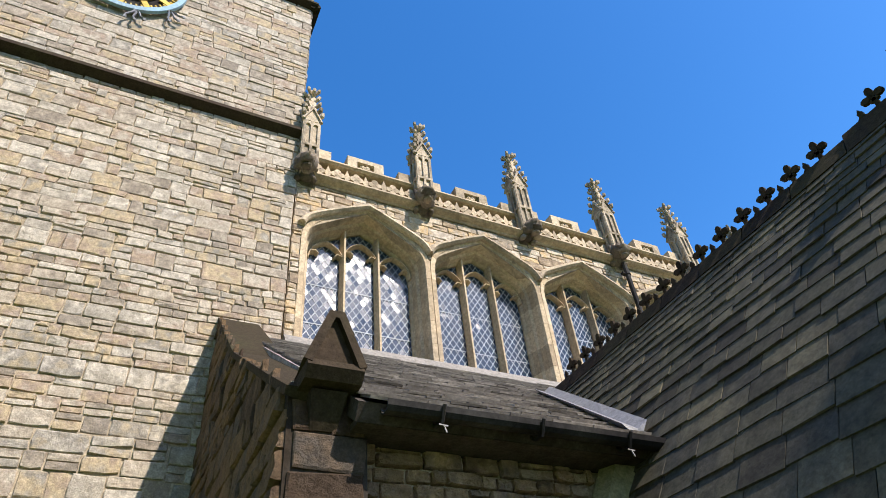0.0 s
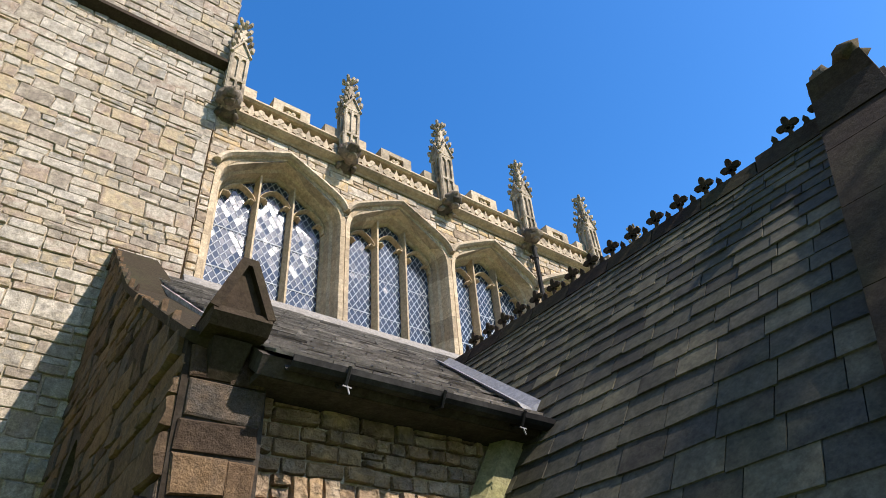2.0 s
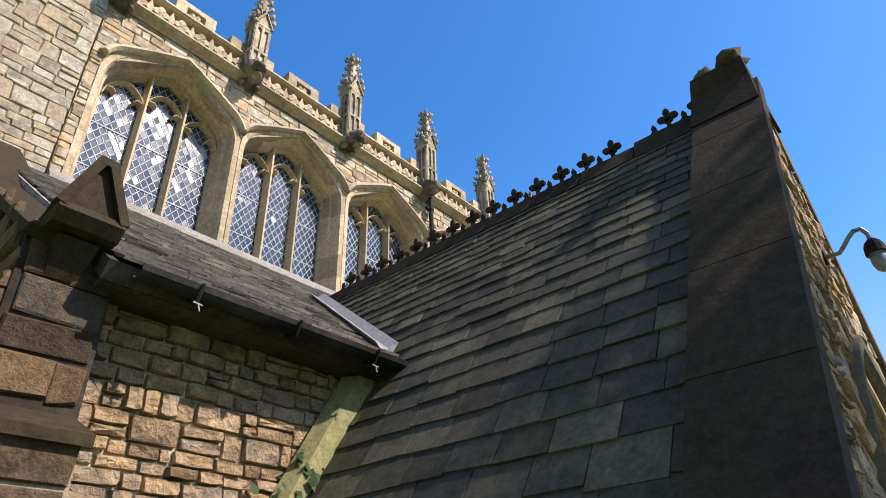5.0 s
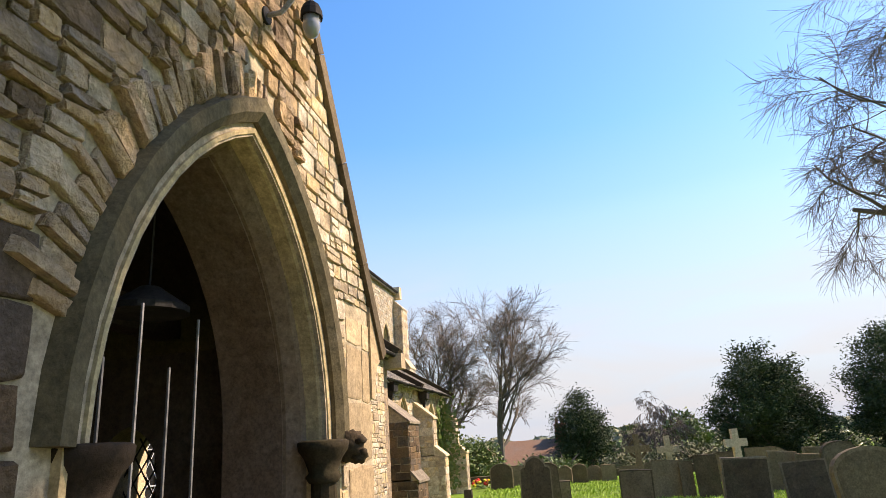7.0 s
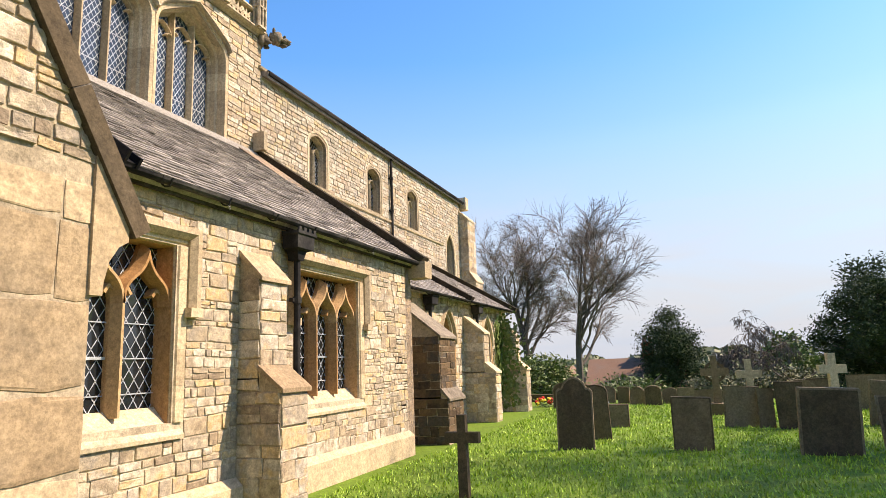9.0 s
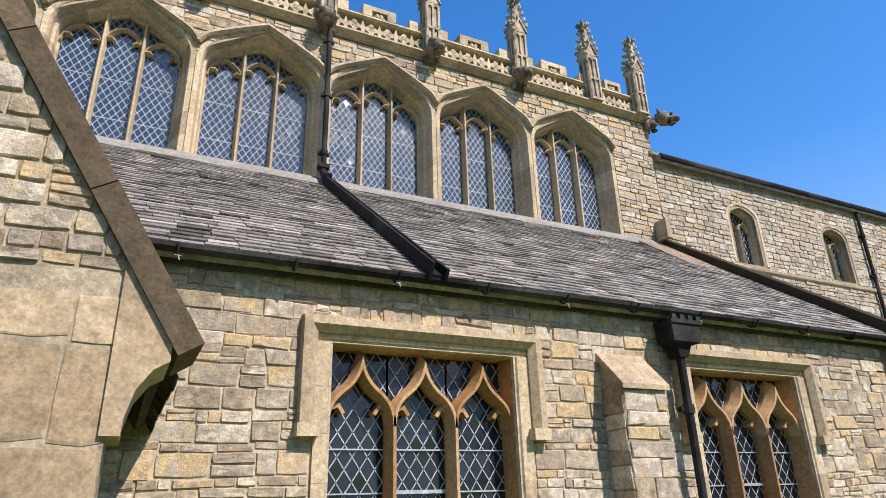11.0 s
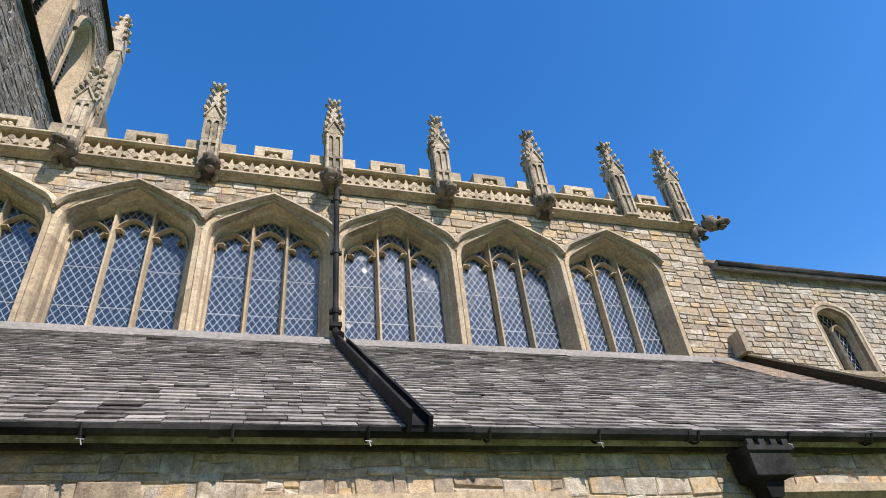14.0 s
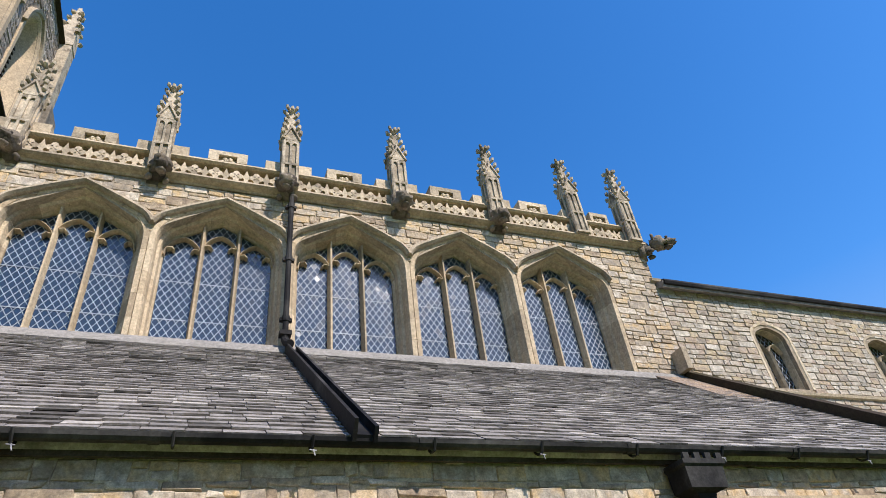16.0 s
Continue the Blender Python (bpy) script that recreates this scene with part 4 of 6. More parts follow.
WALL_JOBS.append((PA, rects, M_WALL, aw, (5.6, 10.5, 0.5, 3.7), 0.014))
rects = masonry(box4(0.72, 2.6, 0.3, 3.6), [], (0.05, 0.15), (0.08, 0.3), rng)
WALL_JOBS.append((PA, rects, M_PORCH, aw, (1.0, 2.7, 1.5, 3.7), 0.04))
part("plinth", sweep(PA, [(5.6, 0.3), (14.62, 0.3)], [(-0.3, -0.05), (-0.3, 0.12), (0.05, 0.12), (0.14, 0.02), (0.14, -0.05)]), M_DRESS, aw, "chamfered stone plinth")
# near-black box added in place of the darkness inside the aisle
part("interior_lining", G().box((1.3, 3.9, 0.3), (14.5, 4.0, 3.7)), M_DARK, aw, "near-black backing standing in for the unlit aisle")


def ogee(c, half, spring, rise, n=5):
    """An ogee light head: convex shoulders that turn up into a point."""
    def bez(p, q, r, f):
        return ((1 - f) ** 2 * p[0] + 2 * f * (1 - f) * q[0] + f * f * r[0], (1 - f) ** 2 * p[1] + 2 * f * (1 - f) * q[1] + f * f * r[1])
    left = [bez((-1, 0), (-1, 0.34), (-0.56, 0.52), i / n) for i in range(n + 1)] + [bez((-0.56, 0.52), (-0.1, 0.7), (0, 1), i / n) for i in range(1, n + 1)]
    left = [(c + u * half, spring + v * rise) for u, v in left]
    return left + [(2 * c - u, v) for u, v in reversed(left[:-1])]


for k, (a, b, z0, z1) in enumerate(AW):
    w = holder("window_%d" % (k + 7), "square-headed three-light window with ogee tracery in orange sandstone", "window", (a, AISLE, z0), kind="structure")
    inv = Matrix.Translation((-a, -AISLE, -z0))
    wp = lambda name, g, mat, label="": part(name, g.moved(inv), mat, w, label)
    path = [(b, z0), (b, z1), (a, z1), (a, z0)]
    for q in (path[0:2], [(b + 0.14, z1), (a - 0.14, z1)], path[2:4]):
        blocks(PA, q, [(0.004, -0.36), (0.004, -0.03), (-0.03, 0.02), (-0.14, 0.028), (-0.14, -0.3)], 0.45, M_DRESS, w, "jamb_stone", inv)
    for u0, u1 in ((a, a + 0.012), (b - 0.012, b)):
        wp("reveal", G().box((u0, AISLE + 0.04, z0), (u1, AISLE + 0.36, z1 - 0.02)), M_GOLD, "orange sandstone reveal")
    wp("lintel", G().box((a, AISLE + 0.04, z1 - 0.014), (b, AISLE + 0.36, z1)), M_GOLD)
    wp("label_mould", sweep(PA, [(b + 0.2, 2.3), (b + 0.2, z1 + 0.13), (a - 0.2, z1 + 0.13), (a - 0.2, 2.3)], [(0.06, 0), (0.06, 0.05), (0.0, 0.11), (-0.07, 0.1), (-0.08, 0.0)]), M_DRESS, "square stone label mould")
    for u in (a - 0.2, b + 0.2):
        wp("label_stop", G().box((u - 0.09, AISLE - 0.12, 2.22), (u + 0.09, AISLE, 2.32)), M_DRESS)
    wp("sill", sweep(PA, [(a - 0.14, z0), (b + 0.14, z0)], [(-0.16, 0), (-0.16, 0.045), (-0.12, 0.05), (0.16, -0.22), (0.16, -0.32), (0, -0.34)]), M_DRESS, "sloping stone sill")
    W = b - a
    cs = [a + W * (1 + 2 * i) / 6 for i in range(3)]
    half = W / 6
    GB = [(-0.03, -0.3), (-0.046, -0.2), (-0.014, -0.07), (0.014, -0.07), (0.046, -0.2), (0.03, -0.3)]
    for i in (1, 2):
        u = a + W * i / 3
        wp("mullion", sweep(PA, [(u, z0 + 0.1), (u, 2.326)], GB), M_GOLD, "orange sandstone mullion")
    for c in cs:
        wp("ogee_head", sweep(PA, ogee(c, half, 2.33, 0.53)[::-1], GB), M_GOLD, "orange sandstone ogee light head")
        for sgn in (-1, 1):
            wp("cusp", sweep(PA, [(c + sgn * half * 0.95, 2.46), (c + sgn * half * 0.62, 2.5), (c + sgn * half * 0.46, 2.43)][::sgn], [(-0.016, -0.3), (-0.016, -0.15), (0.016, -0.15), (0.016, -0.3)]), M_GOLD)
    for i, c in enumerate(cs):
        panes, lead = lead_panes(PA, box4(c - half + 0.01, c + half - 0.01, z0 + 0.05, z1 - 0.02), 0.135, 0.2, -0.27, 70 + 5 * k + i, 0.005)
        gl = wp("glazing", panes, M_GLASS_D, "dark diamond leaded glass")
        part("lead_lattice", lead.moved(inv), M_CAME, gl, "grey lead lattice")
        bars = G()
        for z in (1.45, 1.8, 2.15):
            bars.box((c - half, AISLE + 0.245, z - 0.006), (c + half, AISLE + 0.255, z + 0.006))
        if i == 1:
            bars.box((c - half, AISLE + 0.235, 1.79), (c + half, AISLE + 0.262, 1.82))
        part("saddle_bar", bars.moved(inv), M_CAME, gl)

# the aisle's west end
PW = west(0.68)
top_w = [(-6.7, 0), (-2.9, 0), (-2.9, 3.62), (-3.4, 3.98), (-5.0, 5.08), (-6.7, 6.55)]
# dark mortar and M_SHADE stones carry the west end's shade in their colour
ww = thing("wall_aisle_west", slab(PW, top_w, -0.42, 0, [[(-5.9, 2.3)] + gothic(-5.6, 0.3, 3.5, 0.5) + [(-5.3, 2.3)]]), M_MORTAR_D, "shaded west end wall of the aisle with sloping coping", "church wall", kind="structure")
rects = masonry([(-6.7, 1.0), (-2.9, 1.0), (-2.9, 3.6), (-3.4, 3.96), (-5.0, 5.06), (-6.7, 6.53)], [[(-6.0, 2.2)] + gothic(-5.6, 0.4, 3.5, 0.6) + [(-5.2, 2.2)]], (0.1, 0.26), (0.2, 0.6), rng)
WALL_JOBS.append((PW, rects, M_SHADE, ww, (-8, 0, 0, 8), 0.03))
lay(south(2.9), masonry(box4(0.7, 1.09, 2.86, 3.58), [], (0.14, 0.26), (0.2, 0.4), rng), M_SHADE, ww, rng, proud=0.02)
part("coping", sweep(PW, [(-2.85, 3.6), (-3.4, 3.97), (-5.0, 5.07), (-6.68, 6.54)], [(-0.02, -0.45), (-0.02, 0.03), (0.03, 0.03), (0.07, -0.2), (0.03, -0.45)]), M_DARKSTONE, ww, "sloping stone coping")
part("lancet_blind", slab(PW, [(-5.9, 2.3)] + gothic(-5.6, 0.3, 3.5, 0.5) + [(-5.3, 2.3)], -0.3, -0.2), M_DARK, ww)
gab = holder("gablet_kneeler", "blackened gabled stone kneeler at the aisle eave", "kneeler", (0.86, 2.82, 3.62))
gab.scale = (0.68, 0.68, 0.68)
PG = south(-0.14)
part("gable_stone", slab(PG, [(-0.19, 0.0), (0.19, 0.0), (0.19, 0.12), (0.04, 0.52), (0.0, 0.56), (-0.04, 0.52), (-0.19, 0.12)], -0.45, 0), M_DARKSTONE, gab)
part("gable_moulding", sweep(PG, [(0.21, 0.1), (0.035, 0.54), (-0.035, 0.54), (-0.21, 0.1)], [(-0.04, 0), (-0.04, 0.05), (0.03, 0.06), (0.04, -0.4), (0, -0.4)]), M_DARKSTONE, gab)
part("base_moulding", sweep(PG, [(-0.22, 0.06), (0.22, 0.06)], [(-0.1, -0.3), (-0.08, 0.0), (0, 0.07), (0.07, 0.03), (0.07, -0.3)]), M_DARKSTONE, gab)
part("corbel", G().loft([[(-0.14, -0.06, -0.05), (0.14, -0.06, -0.05), (0.14, 0.23, -0.05), (-0.14, 0.23, -0.05)], [(-0.1, 0.1, -0.3), (0.1, 0.1, -0.3), (0.1, 0.23, -0.3), (-0.1, 0.23, -0.3)]]), M_DARKSTONE, gab)


def buttress(name, x0, x1, wall, steps, label, mat, cap=None):
    """steps: (front y, z at front, z where its slope meets the stage behind), lowest first."""
    b = holder(name, label, "buttress", ((x0 + x1) / 2, wall, 0), kind="structure")
    cx = (x0 + x1) / 2
    inv = Matrix.Translation((-cx, -wall, 0))
    z = 0.0
    for i, (y, zf, zb) in enumerate(steps):
        yb = steps[i + 1][0] if i + 1 < len(steps) else wall
        g = G().loft([[(x0, y, z), (x0, wall, z), (x0, wall, zb), (x0, yb, zb), (x0, y, zf)], [(x1, y, z), (x1, wall, z), (x1, wall, zb), (x1, yb, zb), (x1, y, zf)]])
        st = part("stage", g.moved(inv), M_MORTAR, b)
        r = random.Random(int(x0 * 31) + i)
        lay(Plane((-cx, y - wall, 0), (1, 0, 0), (0, 0, 1)), masonry(box4(x0 + 0.005, x1 - 0.005, z + 0.02, zf), [], (0.12, 0.26), (0.2, 0.6), r), mat, st, r, proud=0.016)
        Pw = Plane((x0 - cx, -wall, 0), (0, -1, 0), (0, 0, 1))
        lay(Pw, masonry(box4(-wall, -y, z + 0.02, zf), [], (0.12, 0.26), (0.2, 0.5), r), mat, st, r, proud=0.016)
        sl = G().loft([[(x0 - 0.03, y - 0.05, zf - 0.03), (x0 - 0.03, y - 0.05, zf + 0.02), (x0 - 0.03, yb, zb + 0.05), (x0 - 0.03, yb, zb - 0.03)], [(x1 + 0.03, y - 0.05, zf - 0.03), (x1 + 0.03, y - 0.05, zf + 0.02), (x1 + 0.03, yb, zb + 0.05), (x1 + 0.03, yb, zb - 0.03)]])
        part("weathering", sl.moved(inv), cap or M_DRESS, b, "sloping stone offset")
        z = zf if i + 1 < len(steps) else z
    return b


buttress("buttress", 9.74, 10.28, AISLE, [(2.42, 1.4, 1.65), (2.72, 2.72, 3.06)], "two-stage stone buttress against the sunlit aisle wall", M_WALL, M_ASHLAR)
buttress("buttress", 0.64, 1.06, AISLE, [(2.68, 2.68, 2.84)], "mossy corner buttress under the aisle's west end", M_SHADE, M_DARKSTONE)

# aisle roof
S = 0.718
PR = Plane((0, 2.87, 3.63), (1, 0, 0), (0, 1, S))
LR = math.hypot(CLER - 2.87, (CLER - 2.87) * S)
ar = thing("roof_aisle", slab(PR, box4(0.98, 14.9, 0, LR), -0.12, 0), M_SLATE, "lean-to aisle roof of dark grey slates", "slate roof", kind="structure")
rows = slates(PR, 1.0, 14.85, -0.06, LR, 0.125, 0.27, rng)
ROOF_JOBS = [(rows, M_SLATE, ar, lambda u, v: 6.0 < u < 8.9 and v < 4), (slates(PR, 1.0, 2.95, -0.24, -0.02, 0.125, 0.27, rng), M_SLATE, ar, lambda u, v: False)]
part("western_eave", slab(PR, box4(0.98, 2.95, -0.22, -0.002), -0.1, 0), M_TIMBER, ar, "deep dark eave boards")
part("western_soffit", G().box((1.0, 2.76, 3.42), (2.9, 3.02, 3.46)), M_TIMBER, ar)
part("flashing", sweep(PR, [(1.45, LR - 0.13), (14.85, LR - 0.13)], [(-0.07, 0.0), (-0.05, 0.035), (0.02, 0.07), (0.16, 0.1), (0.16, 0)]), M_FLASH, ar, "pale mortar flashing under the windows")
part("eaves_board", G().box((1.0, 2.955, 3.5), (14.85, 2.99, 3.62)), M_TIMBER, ar)


def ridge_upstand(name, u, label):
    o = holder(name, label, "roof upstand", PR.p(u, 0, 0))
    inv = Matrix.Translation(-PR.p(u, 0, 0))
    part("channel_floor", slab(PR, box4(u - 0.07, u + 0.07, -0.1, LR - 0.1), 0.0, 0.05).moved(inv), M_IRON, o, "black lead-lined channel")
    for d0, d1, h in ((-0.095, -0.065, 0.17), (0.06, 0.09, 0.12)):
        part("side_board", slab(PR, box4(u + d0, u + d1, -0.12, LR - 0.08), 0.0, h).moved(inv), M_IRON, o, "black tarred side board")
    return o


ridge_upstand("roof_upstand", 7.82, "black lead-covered upstand running down the slate roof")
cp = holder("gable_coping", "sloping stone coping at the aisle's east end", "coping", (14.9, 2.8, 3.6), kind="structure")
inv = Matrix.Translation((-14.9, -2.8, -3.6))
part("coping_stone", slab(PR, box4(14.82, 15.1, -0.1, LR + 0.25), -0.05, 0.17).moved(inv), M_DARKSTONE, cp, "dark weathered coping")
part("kneeler", G().box((14.78, 2.66, 3.3), (15.12, 3.05, 3.62)).moved(inv), M_DRESS, cp)
part("head_stone", G().box((14.72, 6.42, 6.5), (14.84, 6.72, 6.92)).moved(inv), M_PALE, cp)
thing("wall_aisle_east", slab(east(14.6), [(3.03, 0), (6.75, 0), (6.75, 6.5), (3.03, 3.7)], -0.5, 0.3), M_PORCH, "east end wall of the aisle", "church wall", kind="structure")


def gutter(name, x0, x1, y, z, label, brackets):
    gt = holder(name, label, "gutter", (x0, y, z))
    prof = [(math.cos(a) * 0.058, math.sin(a) * 0.058) for a in [math.pi + k * math.pi / 6 for k in range(7)]]
    prof += [(u * 0.85, v * 0.85) for u, v in reversed(prof)]
    g = G().loft([[(0, u, v) for u, v in prof], [(x1 - x0, u, v) for u, v in prof]])
    part("channel", g, M_IRON, gt, "black cast iron half-round gutter")
    n = int((x1 - x0) / brackets)
    for i in range(n):
        x = (i + 0.5) * brackets
        part("bracket", G().tube([(x, 0.1, -0.02), (x, 0.04, -0.07), (x, -0.03, -0.08), (x, -0.075, 0.0)], 0.011, 5), M_IRON, gt)
        if i % 2 == 0:
            part("clip", G().tube([(x, -0.02, -0.07), (x + 0.01, -0.03, -0.1), (x + 0.02, -0.03, -0.13)], 0.005, 4).tube([(x - 0.02, -0.03, -0.09), (x + 0.03, -0.03, -0.095)], 0.005, 4), M_LEADWORK, gt)
    for i in range(int((x1 - x0) / 1.83)):
        x = 1.2 + i * 1.83
        part("joint_collar", G().loft([[(x, u * 1.12, v * 1.12) for u, v in prof], [(x + 0.07, u * 1.12, v * 1.12) for u, v in prof]]), M_IRON, gt)
    return gt


gutter("gutter", 5.2, 14.9, 2.83, 3.6, "black cast iron gutter along the aisle eave", 0.9)
gutter("gutter", 1.1, 2.9, 2.66, 3.49, "black cast iron gutter on the shaded western eave", 0.6)


def downpipe(x, y, top, bottom, label, hop=True, mat=None):
    d = holder("downpipe", label, "downpipe", (x, y, bottom))
    h = top - bottom
    part("pipe", G().tube([(0, 0, 0), (0, 0, h)], 0.045, 10), mat or M_IRON, d)
    z = 0.3
    while z < h:
        part("collar", G().tube([(0, 0, z), (0, 0, z + 0.09)], 0.06, 10).box((-0.09, 0.0, z + 0.02), (0.09, 0.07, z + 0.07)), M_IRON, d)
        z += 1.1
    if hop:
        r = lambda w, dp, zz: [(-w, -dp, zz), (w, -dp, zz), (w, 0.1, zz), (-w, 0.1, zz)]
        hb = part("hopper", G().loft([r(0.06, 0.06, h - 0.12), r(0.1, 0.08, h), r(0.19, 0.14, h + 0.03), r(0.2, 0.15, h + 0.2), r(0.22, 0.17, h + 0.22), r(0.22, 0.17, h + 0.26)]), M_IRON, d, "black cast iron hopper head")
        for i in range(4):
            part("crenel", G().box((-0.2 + i * 0.115, -0.17, h + 0.26), (-0.14 + i * 0.115, -0.14, h + 0.31)), M_IRON, hb)
    return d


downpipe(10.72, 2.86, 3.2, 0.0, "dark painted downpipe with crenellated hopper beside the buttress", True)
shoe = downpipe(7.72, 6.6, 9.35, 6.55, "slim black downpipe between the clerestory windows", False)
part("shoe", G().tube([(0, 0, 0.12), (0, 0, 0.0), (0.02, -0.07, -0.09), (0.05, -0.16, -0.15)], [0.06, 0.06, 0.065, 0.065], 10).box((-0.085, -0.07, 0.06), (0.085, 0.08, 0.13)), M_IRON, shoe, "cast iron pipe shoe")
downpipe(21.85, 6.66, 8.4, 5.2, "black downpipe on the chancel wall", False)

# ---- porch ----
CX, RZ, TS = 3.87, 5.03, 1.6
EW = 1.72
AC = 3.82
ARCH = gothic(AC, 0.85, 1.7, 1.36)
PP = south(FRONT)
gable = [(2.17, 0), (5.42, 0), (5.42, 2.535), (CX, RZ - 0.012), (2.17, 2.3)]
pf = thing("wall_porch_front", slab(PP, gable, -0.4, 0, [[(AC - 0.85, 0.02)] + ARCH + [(AC + 0.85, 0.02)]]), M_MORTAR, "rough rubble porch gable with a pointed doorway", "porch wall", kind="structure")
ring_hole = [(AC - 1.04, 0)] + gothic(AC, 1.04, 1.7, 1.545) + [(AC + 1.04, 0)]
big_hole = [(AC - 1.06, 1.7)] + gothic(AC, 1.2, 1.7, 1.74)[2:12] + [(AC + 0.1, 1.7)]
rects = masonry([(2.17, 0.2), (5.42, 0.2), (5.42, 2.5), (CX, 4.98), (2.17, 2.26)], [ring_hole, big_hole, box4(2.0, 2.74, 0, 2.2), box4(4.96, 5.6, 0, 2.38)], (0.045, 0.15), (0.08, 0.28), rng)
# same rubble in two colours: left dirtier and darkened for shade, right lit buff
WALL_JOBS.append((PP, [r for r in rects if r[0] < 4.25], M_PORCH, pf, (2, 6, 0, 6), 0.03))
WALL_JOBS.append((PP, [r for r in rects if r[0] >= 4.25], M_WALL, pf, (2, 6, 0, 6), 0.012))
qr = random.Random(6)
# west quoins take the shade-darkened stone, east quoins the lit ashlar
lay(PP, masonry(box4(2.17, 2.72, 0.2, 2.22), [], (0.13, 0.34), (0.16, 0.5), qr, 0.0), M_QUOIN, pf, qr, near=(2, 6, 0, 3), proud=0.024)
lay(PP, masonry(box4(4.98, 5.42, 0.2, 2.4), [], (0.2, 0.42), (0.2, 0.5), qr, 0.004), M_ASHLAR, pf, qr, near=(2, 6, 0, 3), proud=0.006)
lay(west(2.17), masonry(box4(-FRONT - 0.4, -FRONT, 0.2, 1.94), [], (0.16, 0.34), (0.2, 0.4), qr, 0.0), M_QUOIN, pf, qr, near=(-2, 1, 0, 3), proud=0.02)
vr = random.Random(21)
inner, outer = gothic(AC, 1.035, 1.7, 1.54, 12), gothic(AC, 1.24, 1.7, 1.78, 12)
for i in range(2, len(inner) - 3):
    for f0, f1 in ((0.03, 0.3), (0.36, 0.62), (0.68, 0.97)):
        lp = lambda a, b, f: (a[0] + (b[0] - a[0]) * f, a[1] + (b[1] - a[1]) * f)
        ia, ib, oa, ob = lp(inner[i], inner[i + 1], f0), lp(inner[i], inner[i + 1], f1), lp(outer[i], outer[i + 1], f0), lp(outer[i], outer[i + 1], f1)
        k = vr.uniform(0.55, 1.15)
        oa, ob = lp(ia, oa, k), lp(ib, ob, k)
        if 2.3 < (oa[0] + ob[0]) / 2 < AC + 0.1:
            part("voussoir", quad_stone(PP, [ib, ia, oa, ob], vr.uniform(0.015, 0.05), vr), M_PORCH, pf)
jam = lambda half, rise: [(AC + half, 0.0), (AC + half, 1.0)] + gothic(AC, half, 1.7, rise)[::-1] + [(AC - half, 1.0), (AC - half, 0.0)]
part("hood_mould", sweep(PP, gothic(AC, 0.945, 1.7, 1.45), [(-0.02, 0), (-0.02, 0.025), (0.02, 0.06), (0.08, 0.065), (0.105, 0.0)]), M_HOOD, pf, "dark weathered hood mould")
part("outer_order", sweep(PP, jam(0.85, 1.36), [(0.006, -0.2), (0.006, -0.04), (-0.012, 0.008), (-0.032, 0.012), (-0.045, -0.05), (-0.072, -0.06), (-0.088, 0.0), (-0.1, 0.03), (-0.125, 0.03), (-0.125, -0.02)]), M_ARCH, pf, "moulded stone outer arch order")
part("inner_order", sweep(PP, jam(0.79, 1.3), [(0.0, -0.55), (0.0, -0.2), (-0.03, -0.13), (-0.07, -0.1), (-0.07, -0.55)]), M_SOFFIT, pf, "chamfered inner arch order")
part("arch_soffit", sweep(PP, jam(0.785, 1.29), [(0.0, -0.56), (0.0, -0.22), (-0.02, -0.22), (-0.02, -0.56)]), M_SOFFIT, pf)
for sgn in (-1, 1):
    u = AC + sgn * 0.85
    sh = part("shaft", G().tube([PP.p(u, 0.1, -0.02), PP.p(u, 1.5, -0.02)], 0.065, 10), M_DARKSTONE, pf, "round engaged shaft")
    cap = G()
    for z, r in ((1.5, 0.075), (1.53, 0.095), (1.55, 0.075), (1.62, 0.1), (1.66, 0.13), (1.7, 0.135), (1.71, 0.12)):
        cap.v += [tuple(PP.p(u + r * math.cos(k * math.pi / 6), z, -0.02 + r * math.sin(k * math.pi / 6))) for k in range(12)]
    for j in range(6):
        for k in range(12):
            cap.f.append((j * 12 + k, j * 12 + (k + 1) % 12, (j + 1) * 12 + (k + 1) % 12, (j + 1) * 12 + k))
    cap.f.append(tuple(72 + k for k in range(12)))
    part("capital", cap, M_DARKSTONE, pf, "moulded stone capital", True)
    if sgn > 0:
        part("label_stop", G().blob(PP.p(AC + sgn * 1.02, 1.67, 0.06), (0.075, 0.09, 0.085), 4 + sgn, 0.3, 14, 9).blob(PP.p(AC + sgn * 1.02, 1.62, 0.12), (0.045, 0.05, 0.04), 6, 0.3, 10, 7).blob(PP.p(AC + sgn * 1.02, 1.7, 0.12), (0.05, 0.035, 0.03), 9, 0.3, 10, 6), M_DARKSTONE, pf, "worn carved head at the end of the hood", True)
# kneelers of the front gable
for sgn in (-1, 1):
    w0, reach, inner, outer_z = (2.17, -0.13, 2.3, 2.1) if sgn < 0 else (5.42, 0.165, 2.54, 2.28)
    low = outer_z - 0.32
    pts = [(w0 - reach * 0.12, low), (w0 - reach * 0.12, inner + 0.02), (w0, inner), (w0 + reach, outer_z), (w0 + reach, outer_z - 0.07), (w0 + reach * 0.7, outer_z - 0.1), (w0 + reach * 0.42, outer_z - 0.17), (w0 + reach * 0.28, outer_z - 0.26), (w0 + reach * 0.26, low)]
    # west kneeler coloured dark for its shade, east one left as lit ashlar
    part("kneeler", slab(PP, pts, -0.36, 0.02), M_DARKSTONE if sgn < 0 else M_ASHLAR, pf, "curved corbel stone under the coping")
PORCH_W = [(-3.03, 0.0), (-0.72, 0.0), (-0.72, 2.3), (-3.03, 2.3)]
# side walls on dark mortar: the porch's inner gloom is in the colour
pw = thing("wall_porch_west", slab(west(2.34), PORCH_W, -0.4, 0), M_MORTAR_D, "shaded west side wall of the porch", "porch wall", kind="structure")
